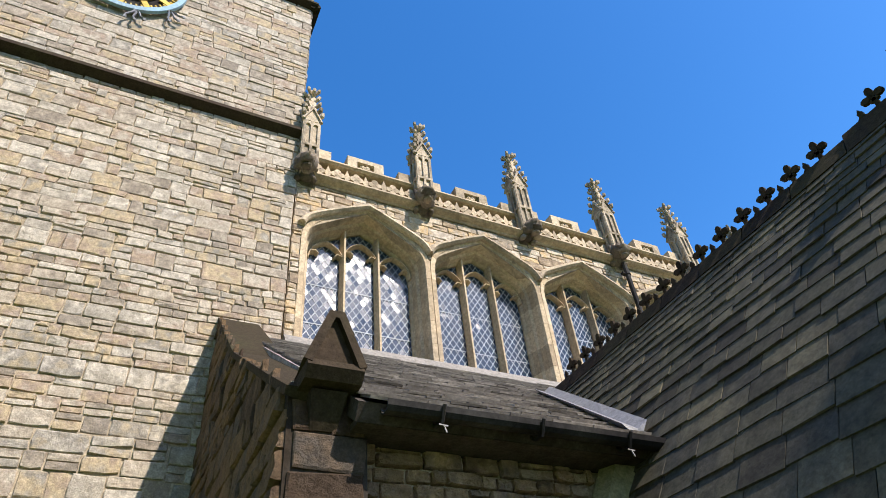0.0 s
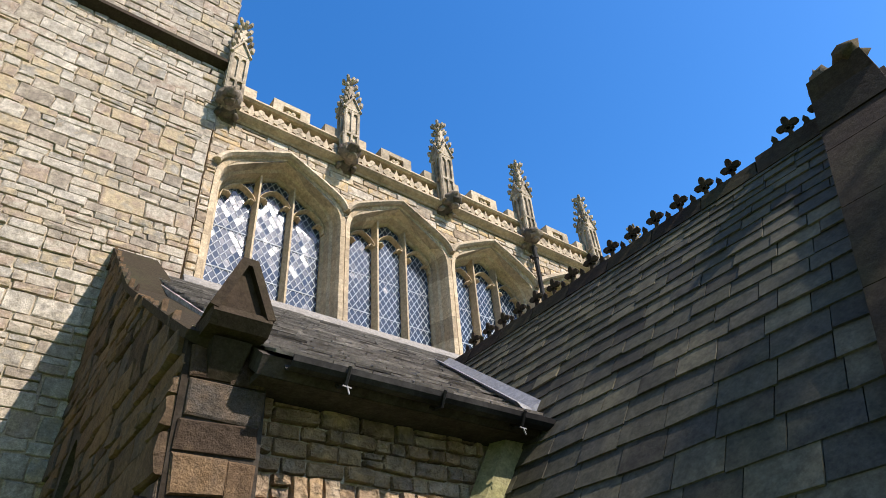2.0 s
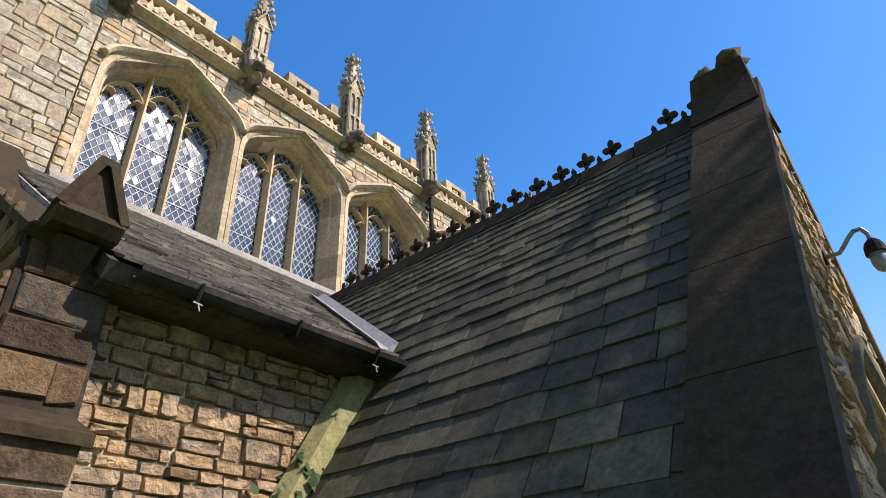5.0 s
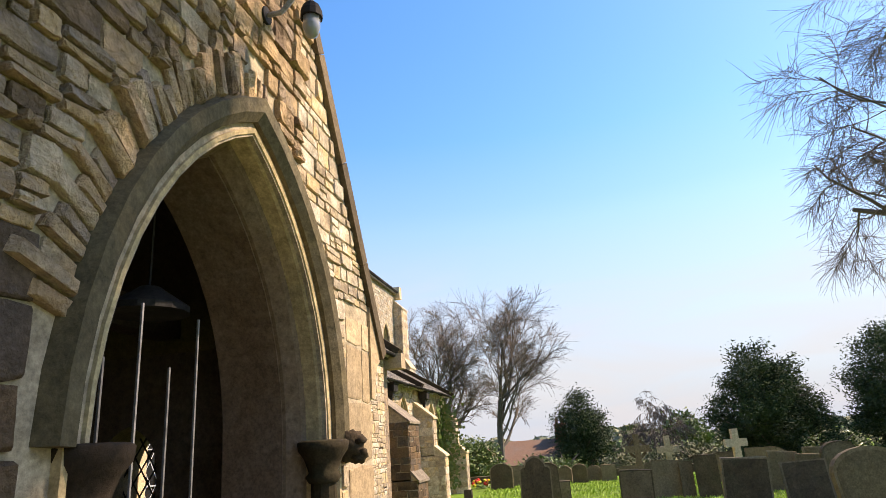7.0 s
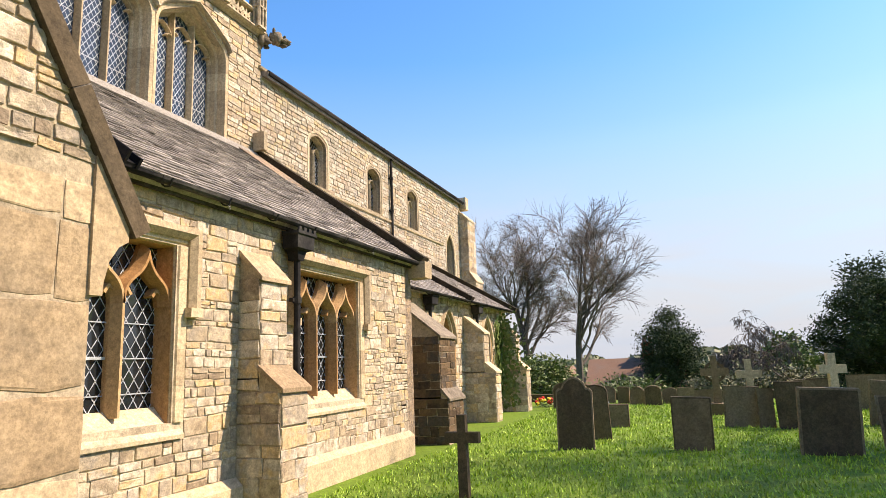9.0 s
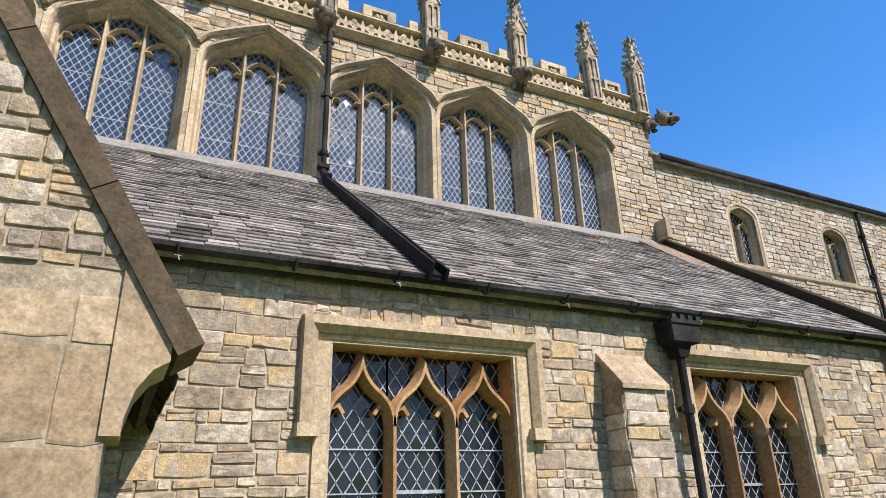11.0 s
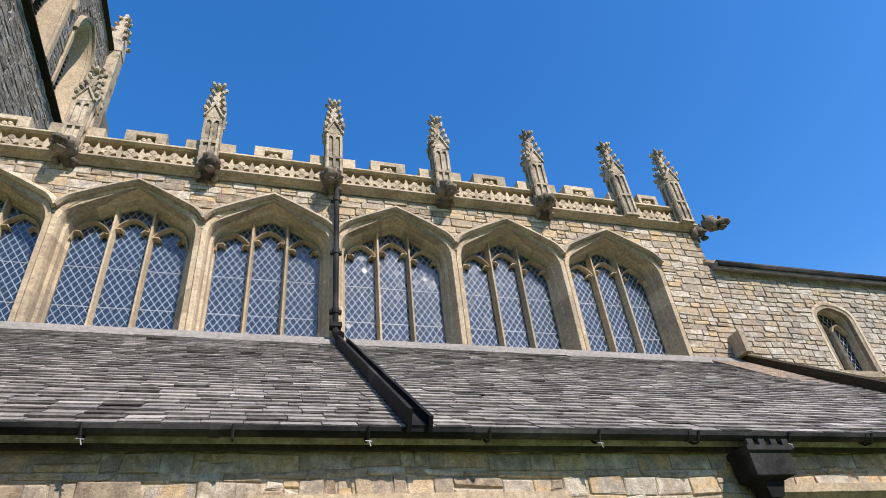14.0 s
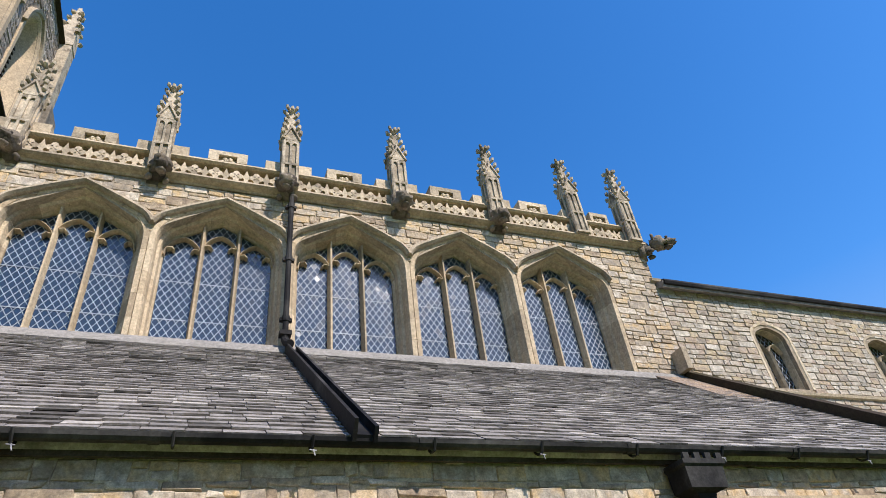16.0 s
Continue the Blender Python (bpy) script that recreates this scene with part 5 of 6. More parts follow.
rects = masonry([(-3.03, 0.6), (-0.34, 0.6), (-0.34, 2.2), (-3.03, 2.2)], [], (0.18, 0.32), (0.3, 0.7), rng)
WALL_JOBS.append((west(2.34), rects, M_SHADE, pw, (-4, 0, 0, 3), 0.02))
win = [[(y0, 0.9)] + gothic((y0 + y1) / 2, 0.21, 1.6, 0.28, 5) + [(y1, 0.9)] for y0, y1 in ((1.5, 1.92), (2.06, 2.48))]
pe = thing("wall_porch_east", slab(east(5.34), [(0.72, 0), (3.03, 0), (3.03, 2.3), (0.72, 2.3)], -0.4, 0, win), M_MORTAR_D, "east side wall of the porch with two latticed lights", "porch wall", kind="structure")
for k, wpoly in enumerate(win):
    grille = G()
    lead_g = lead_panes(east(5.2), wpoly, 0.1, 0.16, 0.0, 90 + k, 0.006)[1]
    part("lattice", lead_g, M_IRON, pe, "black diamond lattice in the porch light")
rects = masonry([(0.34, 0.3), (3.03, 0.3), (3.03, 2.2), (0.34, 2.2)], [[(1.4, 0.8), (2.6, 0.8), (2.6, 2.0), (1.4, 2.0)]], (0.14, 0.28), (0.2, 0.6), rng)
WALL_JOBS.append((east(5.34), rects, M_WALL, pe, None, 0.02))
for side, name in ((-1, "roof_porch_west"), (1, "roof_porch_east")):
    o = (CX + side * EW, 0.7, RZ - EW * TS)
    Pq = Plane(o, (0, -1, 0), (1, 0, TS)) if side < 0 else Plane(o, (0, 1, 0), (-1, 0, TS))
    L = math.hypot(EW, EW * TS)
    a, b = (-4.1, 0.0) if side < 0 else (0.0, 4.1)
    rf = thing(name, slab(Pq, box4(a, b, 0, L), -0.06, 0), M_TIMBER, "steep mossy porch roof of large stone slates", "slate roof", kind="structure")
    rows = slates(Pq, a, b, -0.07, L - 0.05, 0.215, 0.31, rng, 0.55, thick=0.009)
    ROOF_JOBS.append((rows, M_SLATE_P, rf, (lambda u, v: -2.7 < u) if side < 0 else (lambda u, v: False)))
    ca, cb = (0.0, 0.36) if side < 0 else (-0.36, 0.0)
    part("coping_bed", slab(Pq, box4(ca, cb, 0.0, L + 0.06), -0.05, 0.045), M_MORTAR_D, rf)
    n = 5
    for i in range(n):
        low = -0.22 if side < 0 else -0.05
        v0, v1 = low + (L + 0.1 - low) * i / n, low + (L + 0.1 - low) * (i + 1) / n - 0.006
        ca, cb = (0.0, 0.45) if side < 0 else (-0.42, 0.0)
        # one coping in two colours: black for the shaded west, brown for the east
        part("coping_stone", slab(Pq, box4(ca, cb, v0, v1), -0.012, 0.085), M_DARKSTONE if side < 0 else M_COPE, rf, "weathered gable coping stone coloured black for the shaded side" if side < 0 else "brown gable coping stone")
cr = holder("ridge_cresting", "black ridge tiles with fleur-de-lis cresting", "roof cresting", (CX, 0.72, RZ))
for i in range(9):
    y0, y1 = i * 0.46, i * 0.46 + 0.45
    up = 0.03 if i < 1 else 0.0
    part("ridge_tile", G().loft([[(-0.11, y, -0.12), (-0.02, y, 0.05 + up), (0.02, y, 0.05 + up), (0.11, y, -0.12), (0.08, y, -0.12), (0, y, 0.0), (-0.08, y, -0.12)] for y in (y0, y1)]), M_DARKSTONE, cr)
PC = Plane((0, 0, 0), (0, -1, 0), (0, 0, 1))
for i in range(17):
    y = -0.06 + i * 0.232
    if i == 2:
        continue
    up = 0.05 + (0.03 if y < 0.4 else 0)
    f = G()
    f.join(slab(PC, [(-y - 0.016, up), (-y + 0.016, up), (-y + 0.012, up + 0.09), (-y - 0.012, up + 0.09)], -0.014, 0.014))
    for du, dv, ru, rv in ((0, 0.13, 0.026, 0.045), (-0.046, 0.092, 0.034, 0.026), (0.046, 0.092, 0.034, 0.026), (0, 0.06, 0.035, 0.012)):
        f.join(slab(PC, [(-y + du + ru * math.cos(k * math.pi / 4), up + dv + rv * math.sin(k * math.pi / 4)) for k in range(8)], -0.014, 0.014))
    part("fleur_de_lis", f, M_DARKSTONE, cr)
    z2 = y + 0.116
    part("spike", slab(PC, [(-z2 - 0.05, up - 0.01), (-z2 + 0.05, up - 0.01), (-z2 + 0.015, up + 0.025), (-z2 + 0.02, up + 0.05), (-z2, up + 0.085), (-z2 - 0.02, up + 0.05), (-z2 - 0.015, up + 0.025)], -0.012, 0.012), M_DARKSTONE, cr)
ap = holder("gable_apex_stone", "blackened stump of a gable cross on the porch apex", "finial", (CX, 0.48, RZ))
part("saddle_stone", G().loft([[(-0.24, -0.22, -0.2), (0.24, -0.22, -0.2), (0.24, 0.22, -0.2), (-0.24, 0.22, -0.2)], [(-0.11, -0.2, 0.12), (0.11, -0.2, 0.12), (0.11, 0.2, 0.12), (-0.11, 0.2, 0.12)], [(-0.1, -0.19, 0.3), (0.1, -0.19, 0.3), (0.1, 0.17, 0.3), (-0.1, 0.17, 0.3)]]), M_DARKSTONE, ap)
part("stump", G().blob((-0.02, -0.1, 0.34), (0.11, 0.1, 0.09), 3, 0.4, 10, 6).blob((0.02, 0.1, 0.33), (0.1, 0.1, 0.1), 8, 0.4, 10, 6), M_HOOD, ap, "weathered broken cross stump", True)
# lead valley and mossy fillet where the porch meets the aisle
vd = Vector((1.0, TS / S, TS)).normalized()
v0 = Vector((2.86, 2.78, 3.6))
val = holder("roof_valley", "grey lead valley between aisle and porch roofs", "roof valley", v0)
part("lead_strip", G().loft([[v - v0 for v in (v0 + vd * s + Vector((-0.1, 0.02, 0.06)), v0 + vd * s + Vector((0.0, 0, 0.03)), v0 + vd * s + Vector((0.06, -0.04, 0.08)), v0 + vd * s + Vector((0.0, 0, -0.05)))] for s in (0.0, 0.9, 1.8, 2.6)]), M_LEADWORK, val)
fil = holder("mossy_fillet", "mossy stone weathering along the porch roof edge", "fillet", (2.3, 2.97, 2.48))
part("fillet_stone", G().loft([[(-0.25 + f * 0.78 + a, -0.1 * b, -0.35 + f * 1.35 + c) for a, b, c in ((-0.14, 0, 0.04), (-0.1, 1, 0.02), (0.08, 1, -0.02), (0.1, 0, -0.04))] for f in (0, 0.35, 0.7, 1.0)]), M_MOSS, fil)

# floor and inner door of the porch
pfl = thing("floor_porch", G().box((2.3, 0.34, -0.04), (5.2, 3.03, 0.022)), M_DARK, "dark stone-flagged porch floor", "floor", kind="structure")
fr = random.Random(55)
for i in range(5):
    for j in range(4):
        part("flagstone", G().box((2.75 + i * 0.44 + 0.004, 0.74 + j * 0.56 + 0.004, 0.0), (2.75 + (i + 1) * 0.44 - 0.004, 0.74 + (j + 1) * 0.56 - 0.004, 0.034 + fr.uniform(0, 0.006))), M_QUOIN, pfl)
door = holder("door_1", "closed dark oak plank church door inside the porch", "door", (3.85, 2.99, 0), kind="structure")
for i in range(7):
    part("plank", G().box((-0.63 + i * 0.18, -0.03, 0.05), (-0.454 + i * 0.18, 0.02, 2.05)), M_TIMBER, door)
part("door_surround", sweep(Plane((0, 0.02, 0), (1, 0, 0), (0, 0, 1)), [(0.66, 0.05), (0.66, 1.5)] + gothic(0, 0.66, 1.5, 0.9)[::-1] + [(-0.66, 1.5), (-0.66, 0.05)], [(0.02, 0), (0.02, 0.06), (-0.06, 0.1), (-0.14, 0.08), (-0.14, 0)]), M_SOFFIT, door)

# iron gate and timber inside the porch
gate = holder("porch_gate", "black iron porch gate with diamond mesh foot", "gate", (AC, 0.75, 0))
for i in range(6):
    u = -0.72 + i * 0.205
    part("bar", G().tube([(u, 0, 0.1), (u, 0, 2.05 + (0.25 if i % 2 else 0.0))], 0.0075, 6), M_STEEL, gate)
for z in (0.12, 1.0):
    part("rail", G().box((-0.76, -0.012, z - 0.012), (0.37, 0.012, z + 0.012)), M_STEEL, gate)
for y in (1.5, 2.3):
    thing("tie_beam", G().box((2.6, y, 2.42), (5.1, y + 0.16, 2.62)), M_TIMBER, "dark oak tie beam across the porch", "beam")
pend = holder("pendant_lamp", "dark metal pendant lamp shade hanging inside the porch", "pendant lamp", (4.02, 0.95, 2.36))
part("shade", G().tube([(0, 0, 0.1), (0, 0, 0.07), (0, 0, 0.0), (0, 0, -0.03)], [0.05, 0.09, 0.19, 0.19], 16), M_IRON, pend, "wide metal shade")
part("cord", G().tube([(0, 0, 0.1), (0, 0, 1.6)], 0.006, 5), M_IRON, pend)

# swan-neck lamp
lamp = holder("porch_lamp", "swan-neck wall lamp with jelly-jar glass above the porch door", "wall lamp", (3.85, FRONT - 0.02, 3.73))
part("wall_plate", G().tube([(0, 0.02, 0), (0, -0.03, 0)], 0.045, 12), M_IRON, lamp)
part("arm", G().tube([(0, -0.02, 0), (0.0, -0.1, 0.0), (0.0, -0.13, 0.03), (0.0, -0.165, 0.07), (0.0, -0.2, 0.1), (0, -0.235, 0.1), (0, -0.257, 0.06), (0, -0.26, 0.0)], 0.013, 8), M_LEADWORK, lamp, "galvanised swan-neck arm")
part("cap", G().tube([(0, -0.26, 0.02), (0, -0.26, 0.0), (0, -0.26, -0.03), (0, -0.26, -0.07)], [0.02, 0.04, 0.052, 0.055], 12), M_IRON, lamp)
part("glass_jar", G().tube([(0, -0.26, -0.07), (0, -0.26, -0.13), (0, -0.26, -0.165), (0, -0.26, -0.18)], [0.043, 0.042, 0.03, 0.01], 12), M_LAMPGLASS, lamp, "clear glass jar", True)

# ---- chancel and chapel ----
PCN = south(CLER)
CWIN = [(17.5, 0.4), (20.75, 0.42), (23.75, 0.42)]
cw_out = lambda c, h: [(c - h, 6.4)] + tudor(c, h, 7.5, 0.28, 0.2) + [(c + h, 6.4)]
lan_out = [(27.05, 4.9)] + gothic(27.5, 0.45, 6.0, 0.8) + [(27.95, 4.9)]
ch = thing("wall_chancel", slab(PCN, box4(15.0, 29.0, 0, 8.5), -0.5, 0, [cw_out(*w) for w in CWIN] + [lan_out]), M_MORTAR, "grey-buff stone chancel wall with small lancets", "church wall", kind="structure")
rects = masonry(box4(15.0, 29.0, 4.3, 8.5), [[(u + (0.12 if u > c else -0.12), v) for u, v in cw_out(c, h)] for c, h in CWIN] + [lan_out], (0.08, 0.17), (0.15, 0.45), rng)
WALL_JOBS.append((PCN, rects, M_TOWER, ch, (15, 20, 6, 9), 0.02))
# near-black box added in place of the darkness inside the chancel
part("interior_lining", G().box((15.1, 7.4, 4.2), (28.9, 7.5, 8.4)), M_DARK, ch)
part("string_course", sweep(PCN, [(15.1, 6.28), (26.6, 6.28)], [(-0.05, 0), (-0.03, 0.07), (0.02, 0.09), (0.07, 0.0)]), M_PALE, ch)
part("string_course", sweep(PCN, [(14.9, 8.62), (15.3, 8.62)], [(-0.05, 0), (-0.03, 0.07), (0.02, 0.09), (0.07, 0.0)]), M_PALE, ch)
for k, (c, h) in enumerate(CWIN):
    w = holder("window_%d" % (k + 9), "small trefoil-headed lancet with leaded glass", "window", (c, CLER, 6.4), kind="structure")
    inv = Matrix.Translation((-c, -CLER, -6.4))
    arch = tudor(c, h, 7.5, 0.28, 0.2)
    part("surround", sweep(PCN, [(c + h, 6.4)] + arch[::-1] + [(c - h, 6.4)], [(0.006, -0.34), (0.006, -0.1), (-0.08, 0.02), (-0.14, 0.024), (-0.14, -0.3)]).moved(inv), M_PALE, w)
    part("sill", sweep(PCN, [(c - h - 0.1, 6.4), (c + h + 0.1, 6.4)], [(-0.1, 0), (-0.1, 0.06), (0.05, -0.3), (-0.1, -0.3)]).moved(inv), M_PALE, w)
    part("mullion", sweep(PCN, [(c, 6.4), (c, 7.3)], BAR).moved(inv), M_PALE, w)
    for sgn in (-1, 1):
        part("cusped_head", sweep(PCN, [(c, 7.28), (c + sgn * h * 0.25, 7.45), (c + sgn * h * 0.6, 7.5), (c + sgn * h * 0.95, 7.3)][::sgn], THIN).moved(inv), M_PALE, w)
    panes, lead = lead_panes(PCN, [(c - h, 6.4), (c + h, 6.4), (c + h, 7.55), (c + h * 0.6, 7.78), (c - h * 0.6, 7.78), (c - h, 7.55)], 0.11, 0.165, -0.27, 50 + k)
    gl = part("glazing", panes.moved(inv), M_GLASS_D, w)
    part("lead_lattice", lead.moved(inv), M_CAME, gl)
part("lancet_glass", slab(PCN, lan_out, -0.32, -0.3), M_GLASS_D, ch)
part("lancet_surround", sweep(PCN, lan_out[::-1], [(0.006, -0.34), (0.006, -0.1), (-0.06, 0.03), (-0.13, 0.04), (-0.13, -0.1)]), M_DRESS, ch)
cr2 = thing("roof_chancel", slab(Plane((0, 6.6, 8.5), (1, 0, 0), (0, 1, 0.32)), box4(15.02, 29.1, -0.05, 4), -0.1, 0.03), M_SLATE, "low dark roof edge of the chancel", "roof", kind="structure")
part("eaves_roll", G().tube([(15.05, 6.58, 8.5), (29.1, 6.58, 8.5)], 0.07, 8), M_IRON, cr2)
part("east_kneeler", G().box((28.9, 6.45, 8.2), (29.25, 6.8, 8.75)), M_PALE, cr2)
buttress("buttress", 28.7, 29.7, CLER, [(6.1, 5.0, 5.4), (6.35, 7.7, 8.1)], "tall stone buttress at the chancel corner", M_WALL)

CHY = 4.0
PCH = south(CHY)
LW = [(19.45, 0.42), (22.95, 0.42)]
lo = lambda c, h, g=0: [(c - h - g, 1.3)] + gothic(c, h + g, 2.25, 0.72 + g) + [(c + h + g, 1.3)]
chp = thing("wall_chapel", slab(PCH, box4(14.7, 25.4, -0.1, 3.4), -0.5, 0, [lo(*w) for w in LW]), M_MORTAR, "lower chapel wall of coursed buff stone", "church wall", kind="structure")
rects = masonry(box4(14.7, 25.4, 0.05, 3.35), [lo(c, h, 0.12) for c, h in LW], (0.09, 0.2), (0.15, 0.45), rng)
WALL_JOBS.append((PCH, rects, M_WALL, chp, None, 0.02))
part("interior_lining", G().box((14.8, 4.7, 0.1), (25.2, 4.8, 3.3)), M_DARK, chp)
for k, (c, h) in enumerate(LW):
    w = holder("window_%d" % (k + 12), "pointed two-light window with hood mould", "window", (c, CHY, 1.3), kind="structure")
    inv = Matrix.Translation((-c, -CHY, -1.3))
    ga = gothic(c, h, 2.25, 0.72)
    part("surround", sweep(PCH, [(c + h, 1.3)] + ga[::-1] + [(c - h, 1.3)], [(0.006, -0.3), (0.006, -0.08), (-0.06, 0.02), (-0.12, 0.024), (-0.12, -0.2)]).moved(inv), M_GOLD, w)
    part("hood_mould", sweep(PCH, gothic(c, h + 0.13, 2.15, 0.92), [(-0.03, 0), (0.0, 0.08), (0.05, 0.09), (0.08, 0.0)]).moved(inv), M_DRESS, w)
    part("mullion", sweep(PCH, [(c, 1.3), (c, 2.3)], BAR).moved(inv), M_GOLD, w)
    for sgn in (-1, 1):
        part("light_head", sweep(PCH, gothic(c + sgn * h / 2, h / 2, 2.15, 0.3, 5), THIN).moved(inv), M_GOLD, w)
    part("sill", sweep(PCH, [(c - h - 0.1, 1.3), (c + h + 0.1, 1.3)], [(-0.1, 0), (-0.1, 0.05), (0.08, -0.28), (-0.1, -0.28)]).moved(inv), M_DRESS, w)
    panes, lead = lead_panes(PCH, lo(c, h)[::-1], 0.11, 0.165, -0.25, 60 + k)
    gl = part("glazing", panes.moved(inv), M_GLASS_D, w)
    part("lead_lattice", lead.moved(inv), M_CAME, gl)
# M_SHADE: the shaded west face is painted into this buttress's stone
buttress("buttress", 16.0, 16.94, CHY, [(2.75, 0.9, 1.1), (2.9, 2.2, 3.1)], "broad ragged rubble buttress beside the aisle corner", M_SHADE, M_GARG)
buttress("buttress", 16.95, 17.4, CHY, [(3.1, 1.35, 1.6), (3.4, 2.45, 2.95)], "stepped stone buttress on the chapel wall", M_WALL)
buttress("buttress", 20.7, 21.2, CHY, [(3.1, 1.35, 1.6), (3.4, 2.45, 2.95)], "stepped stone buttress on the chapel wall", M_WALL)
ivb = buttress("buttress", 24.3, 24.8, CHY, [(3.1, 1.35, 1.6), (3.4, 2.45, 2.95)], "stepped stone buttress overgrown with ivy", M_WALL)
PRC = Plane((0, 3.75, 3.38), (1, 0, 0), (0, 1, 0.6))
LC = math.hypot(3.0, 1.8)
rc = thing("roof_chapel", slab(PRC, box4(15.1, 25.6, 0, LC), -0.1, 0), M_SLATE, "lean-to chapel roof of dark slates", "slate roof", kind="structure")
ROOF_JOBS.append((slates(PRC, 15.1, 25.55, -0.05, LC, 0.14, 0.3, rng), M_SLATE, rc, lambda u, v: False))
for u in (20.6, 25.5):
    part("coping", slab(PRC, box4(u - 0.12, u + 0.12, -0.1, LC + 0.1), 0.0, 0.16), M_DARKSTONE, rc, "dark stone coping")
gutter("gutter", 15.2, 25.4, 3.66, 3.36, "black gutter along the chapel eave", 1.5)
for x in (17.9, 21.6):
    downpipe(x, 3.84, 3.05, 0.0, "black downpipe with hopper on the chapel wall", True)

# ---- stones and slates, laid last ----
def lay_all():
    r = random.Random(77)
    for Pq, rects, mat, parent, near, proud in WALL_JOBS:
        lay(Pq, rects, mat, parent, r, near=near, proud=proud)
    for rows, mat, parent, near in ROOF_JOBS:
        lay_slates(rows, mat, parent, near)

# ---- churchyard ----
# out of view; added so grey gravel, not grass, bounces light into the arch
thing("path", G().box((-8, -2.9, -0.05), (5.2, 0.3, 0.03)), M_GRAVEL, "unseen gravel path added to cut green bounce light at the porch", "path", kind="structure")


def bare_tree(label, base, height, seed, limbs=6, spread=0.55, droop=0.0, group="", stem=0.22, twist=0.18, fine=5, thin=0.012):
    """A leafless tree: tapered trunk with limbs, then branches and twigs."""
    r = random.Random(seed)
    e = holder("bare_tree", label, "tree", base, group)
    wood, twig = G(), G()

    def grow(p, d, length, rad, level):
        pts, q = [p], d.copy()
        n = 5 if level < 2 else 4
        for i in range(n):
            q = (q + Vector((r.gauss(0, twist), r.gauss(0, twist), r.gauss(0, twist * 0.6) + (0.12 if level < 3 else -droop)))).normalized()
            pts.append(pts[-1] + q * length / n)
        radii = [rad * (1 - 0.55 * i / n) for i in range(n + 1)]
        (wood if level < 3 else twig).tube(pts, radii, 8 if level == 0 else 5 if level < 3 else 3, False)
        if level >= 4:
            return
        count = (limbs, 5, 6, fine)[level]
        for k in range(count):
            f = (0.35 + 0.65 * (k + r.random() * 0.8) / count) if level else (0.4 + 0.6 * (k + r.random() * 0.5) / count)
            f = min(f, 0.99)
            i = min(int(f * n), n - 1)
            at = pts[i].lerp(pts[i + 1], f * n - i)
            dirn = (pts[i + 1] - pts[i]).normalized()
            side = dirn.orthogonal().normalized()
            side.rotate(Matrix.Rotation(r.uniform(0, 2 * math.pi), 3, dirn))
            ang = r.uniform(0.55, 1.1) * (spread + 0.45)
            nd = (dirn * math.cos(ang) + side * math.sin(ang)).normalized()
            if level == 3:
                nd = (nd + Vector((0, 0, -droop * 2))).normalized()
            grow(at, nd, length * r.uniform(0.45, 0.68), max(radii[i] * r.uniform(0.42, 0.6), thin), level + 1)

    grow(Vector((0, 0, 0)), Vector((r.gauss(0, 0.05), r.gauss(0, 0.05), 1)).normalized(), height * 0.62, stem, 0)
    part("trunk", wood, M_BARK, e, "grey-brown trunk and limbs")
    tagged(part("twig_canopy", twig, M_TWIG, e, "fine bare twigs"), kind="stuff")
    return e


def foliage(r, centre, radii, count, size, clusters, tight, shell=0.55):
    """Small leaf sprays gathered in clumps inside an uneven crown."""
    g = G()
    cs = []
    for k in range(clusters):
        d = Vector((r.gauss(0, 1), r.gauss(0, 1), r.gauss(0, 1))).normalized()
        q = shell + (1 - shell) * r.random()
        q *= 1 + 0.25 * noise.noise(d * 1.7 + Vector(centre))
        cs.append(Vector((d.x * radii[0], d.y * radii[1], d.z * radii[2])) * q)
    for k in range(count):
        c = cs[r.randrange(clusters)]
        p = Vector(centre) + c + Vector((r.gauss(0, tight), r.gauss(0, tight), r.gauss(0, tight * 0.8)))
        a = Vector((r.gauss(0, 1), r.gauss(0, 1), r.gauss(0, 0.7))).normalized()
        b = a.orthogonal().normalized()
        b.rotate(Matrix.Rotation(r.uniform(0, 6.28), 3, a))
        s = size * r.uniform(0.6, 1.4)
        g.add([p - b * s * 0.22, p + a * s * 0.5 - b * s * 0.12, p + a * s, p + a * s * 0.5 + b * s * 0.26], [(0, 1, 2, 3)])
    return g


def evergreen(label, base, height, radii, seed, count=9000, size=0.35, clusters=170, tight=0.35, mat=None, category="tree", lift=0.5, name="evergreen_tree", shell=0.55):
    r = random.Random(seed)
    e = holder(name, label, category, base)
    cz = height - radii[2]
    pts = [(0, 0, 0), (r.gauss(0, 0.1), r.gauss(0, 0.1), cz * 0.5), (0, 0, cz), (0, 0, cz + radii[2] * 0.6)]
    wood = G().tube(pts, [0.25 + height * 0.012, 0.22, 0.16, 0.05], 8)
    for k in range(9):
        a, z = r.uniform(0, 6.28), cz + r.uniform(-0.6, 0.5) * radii[2]
        wood.tube([(0, 0, z), (math.cos(a) * radii[0] * 0.4, math.sin(a) * radii[1] * 0.4, z + 0.3), (math.cos(a) * radii[0] * 0.8, math.sin(a) * radii[1] * 0.8, z + 0.7)], [0.09, 0.06, 0.02], 5)
    part("trunk", wood, M_BARK, e, "dark trunk and limbs")
    tagged(part("crown", foliage(r, (0, 0, cz), radii, count, size, clusters, tight, shell), mat or M_YEW, e, "dense needle foliage"), kind="stuff")
    return e


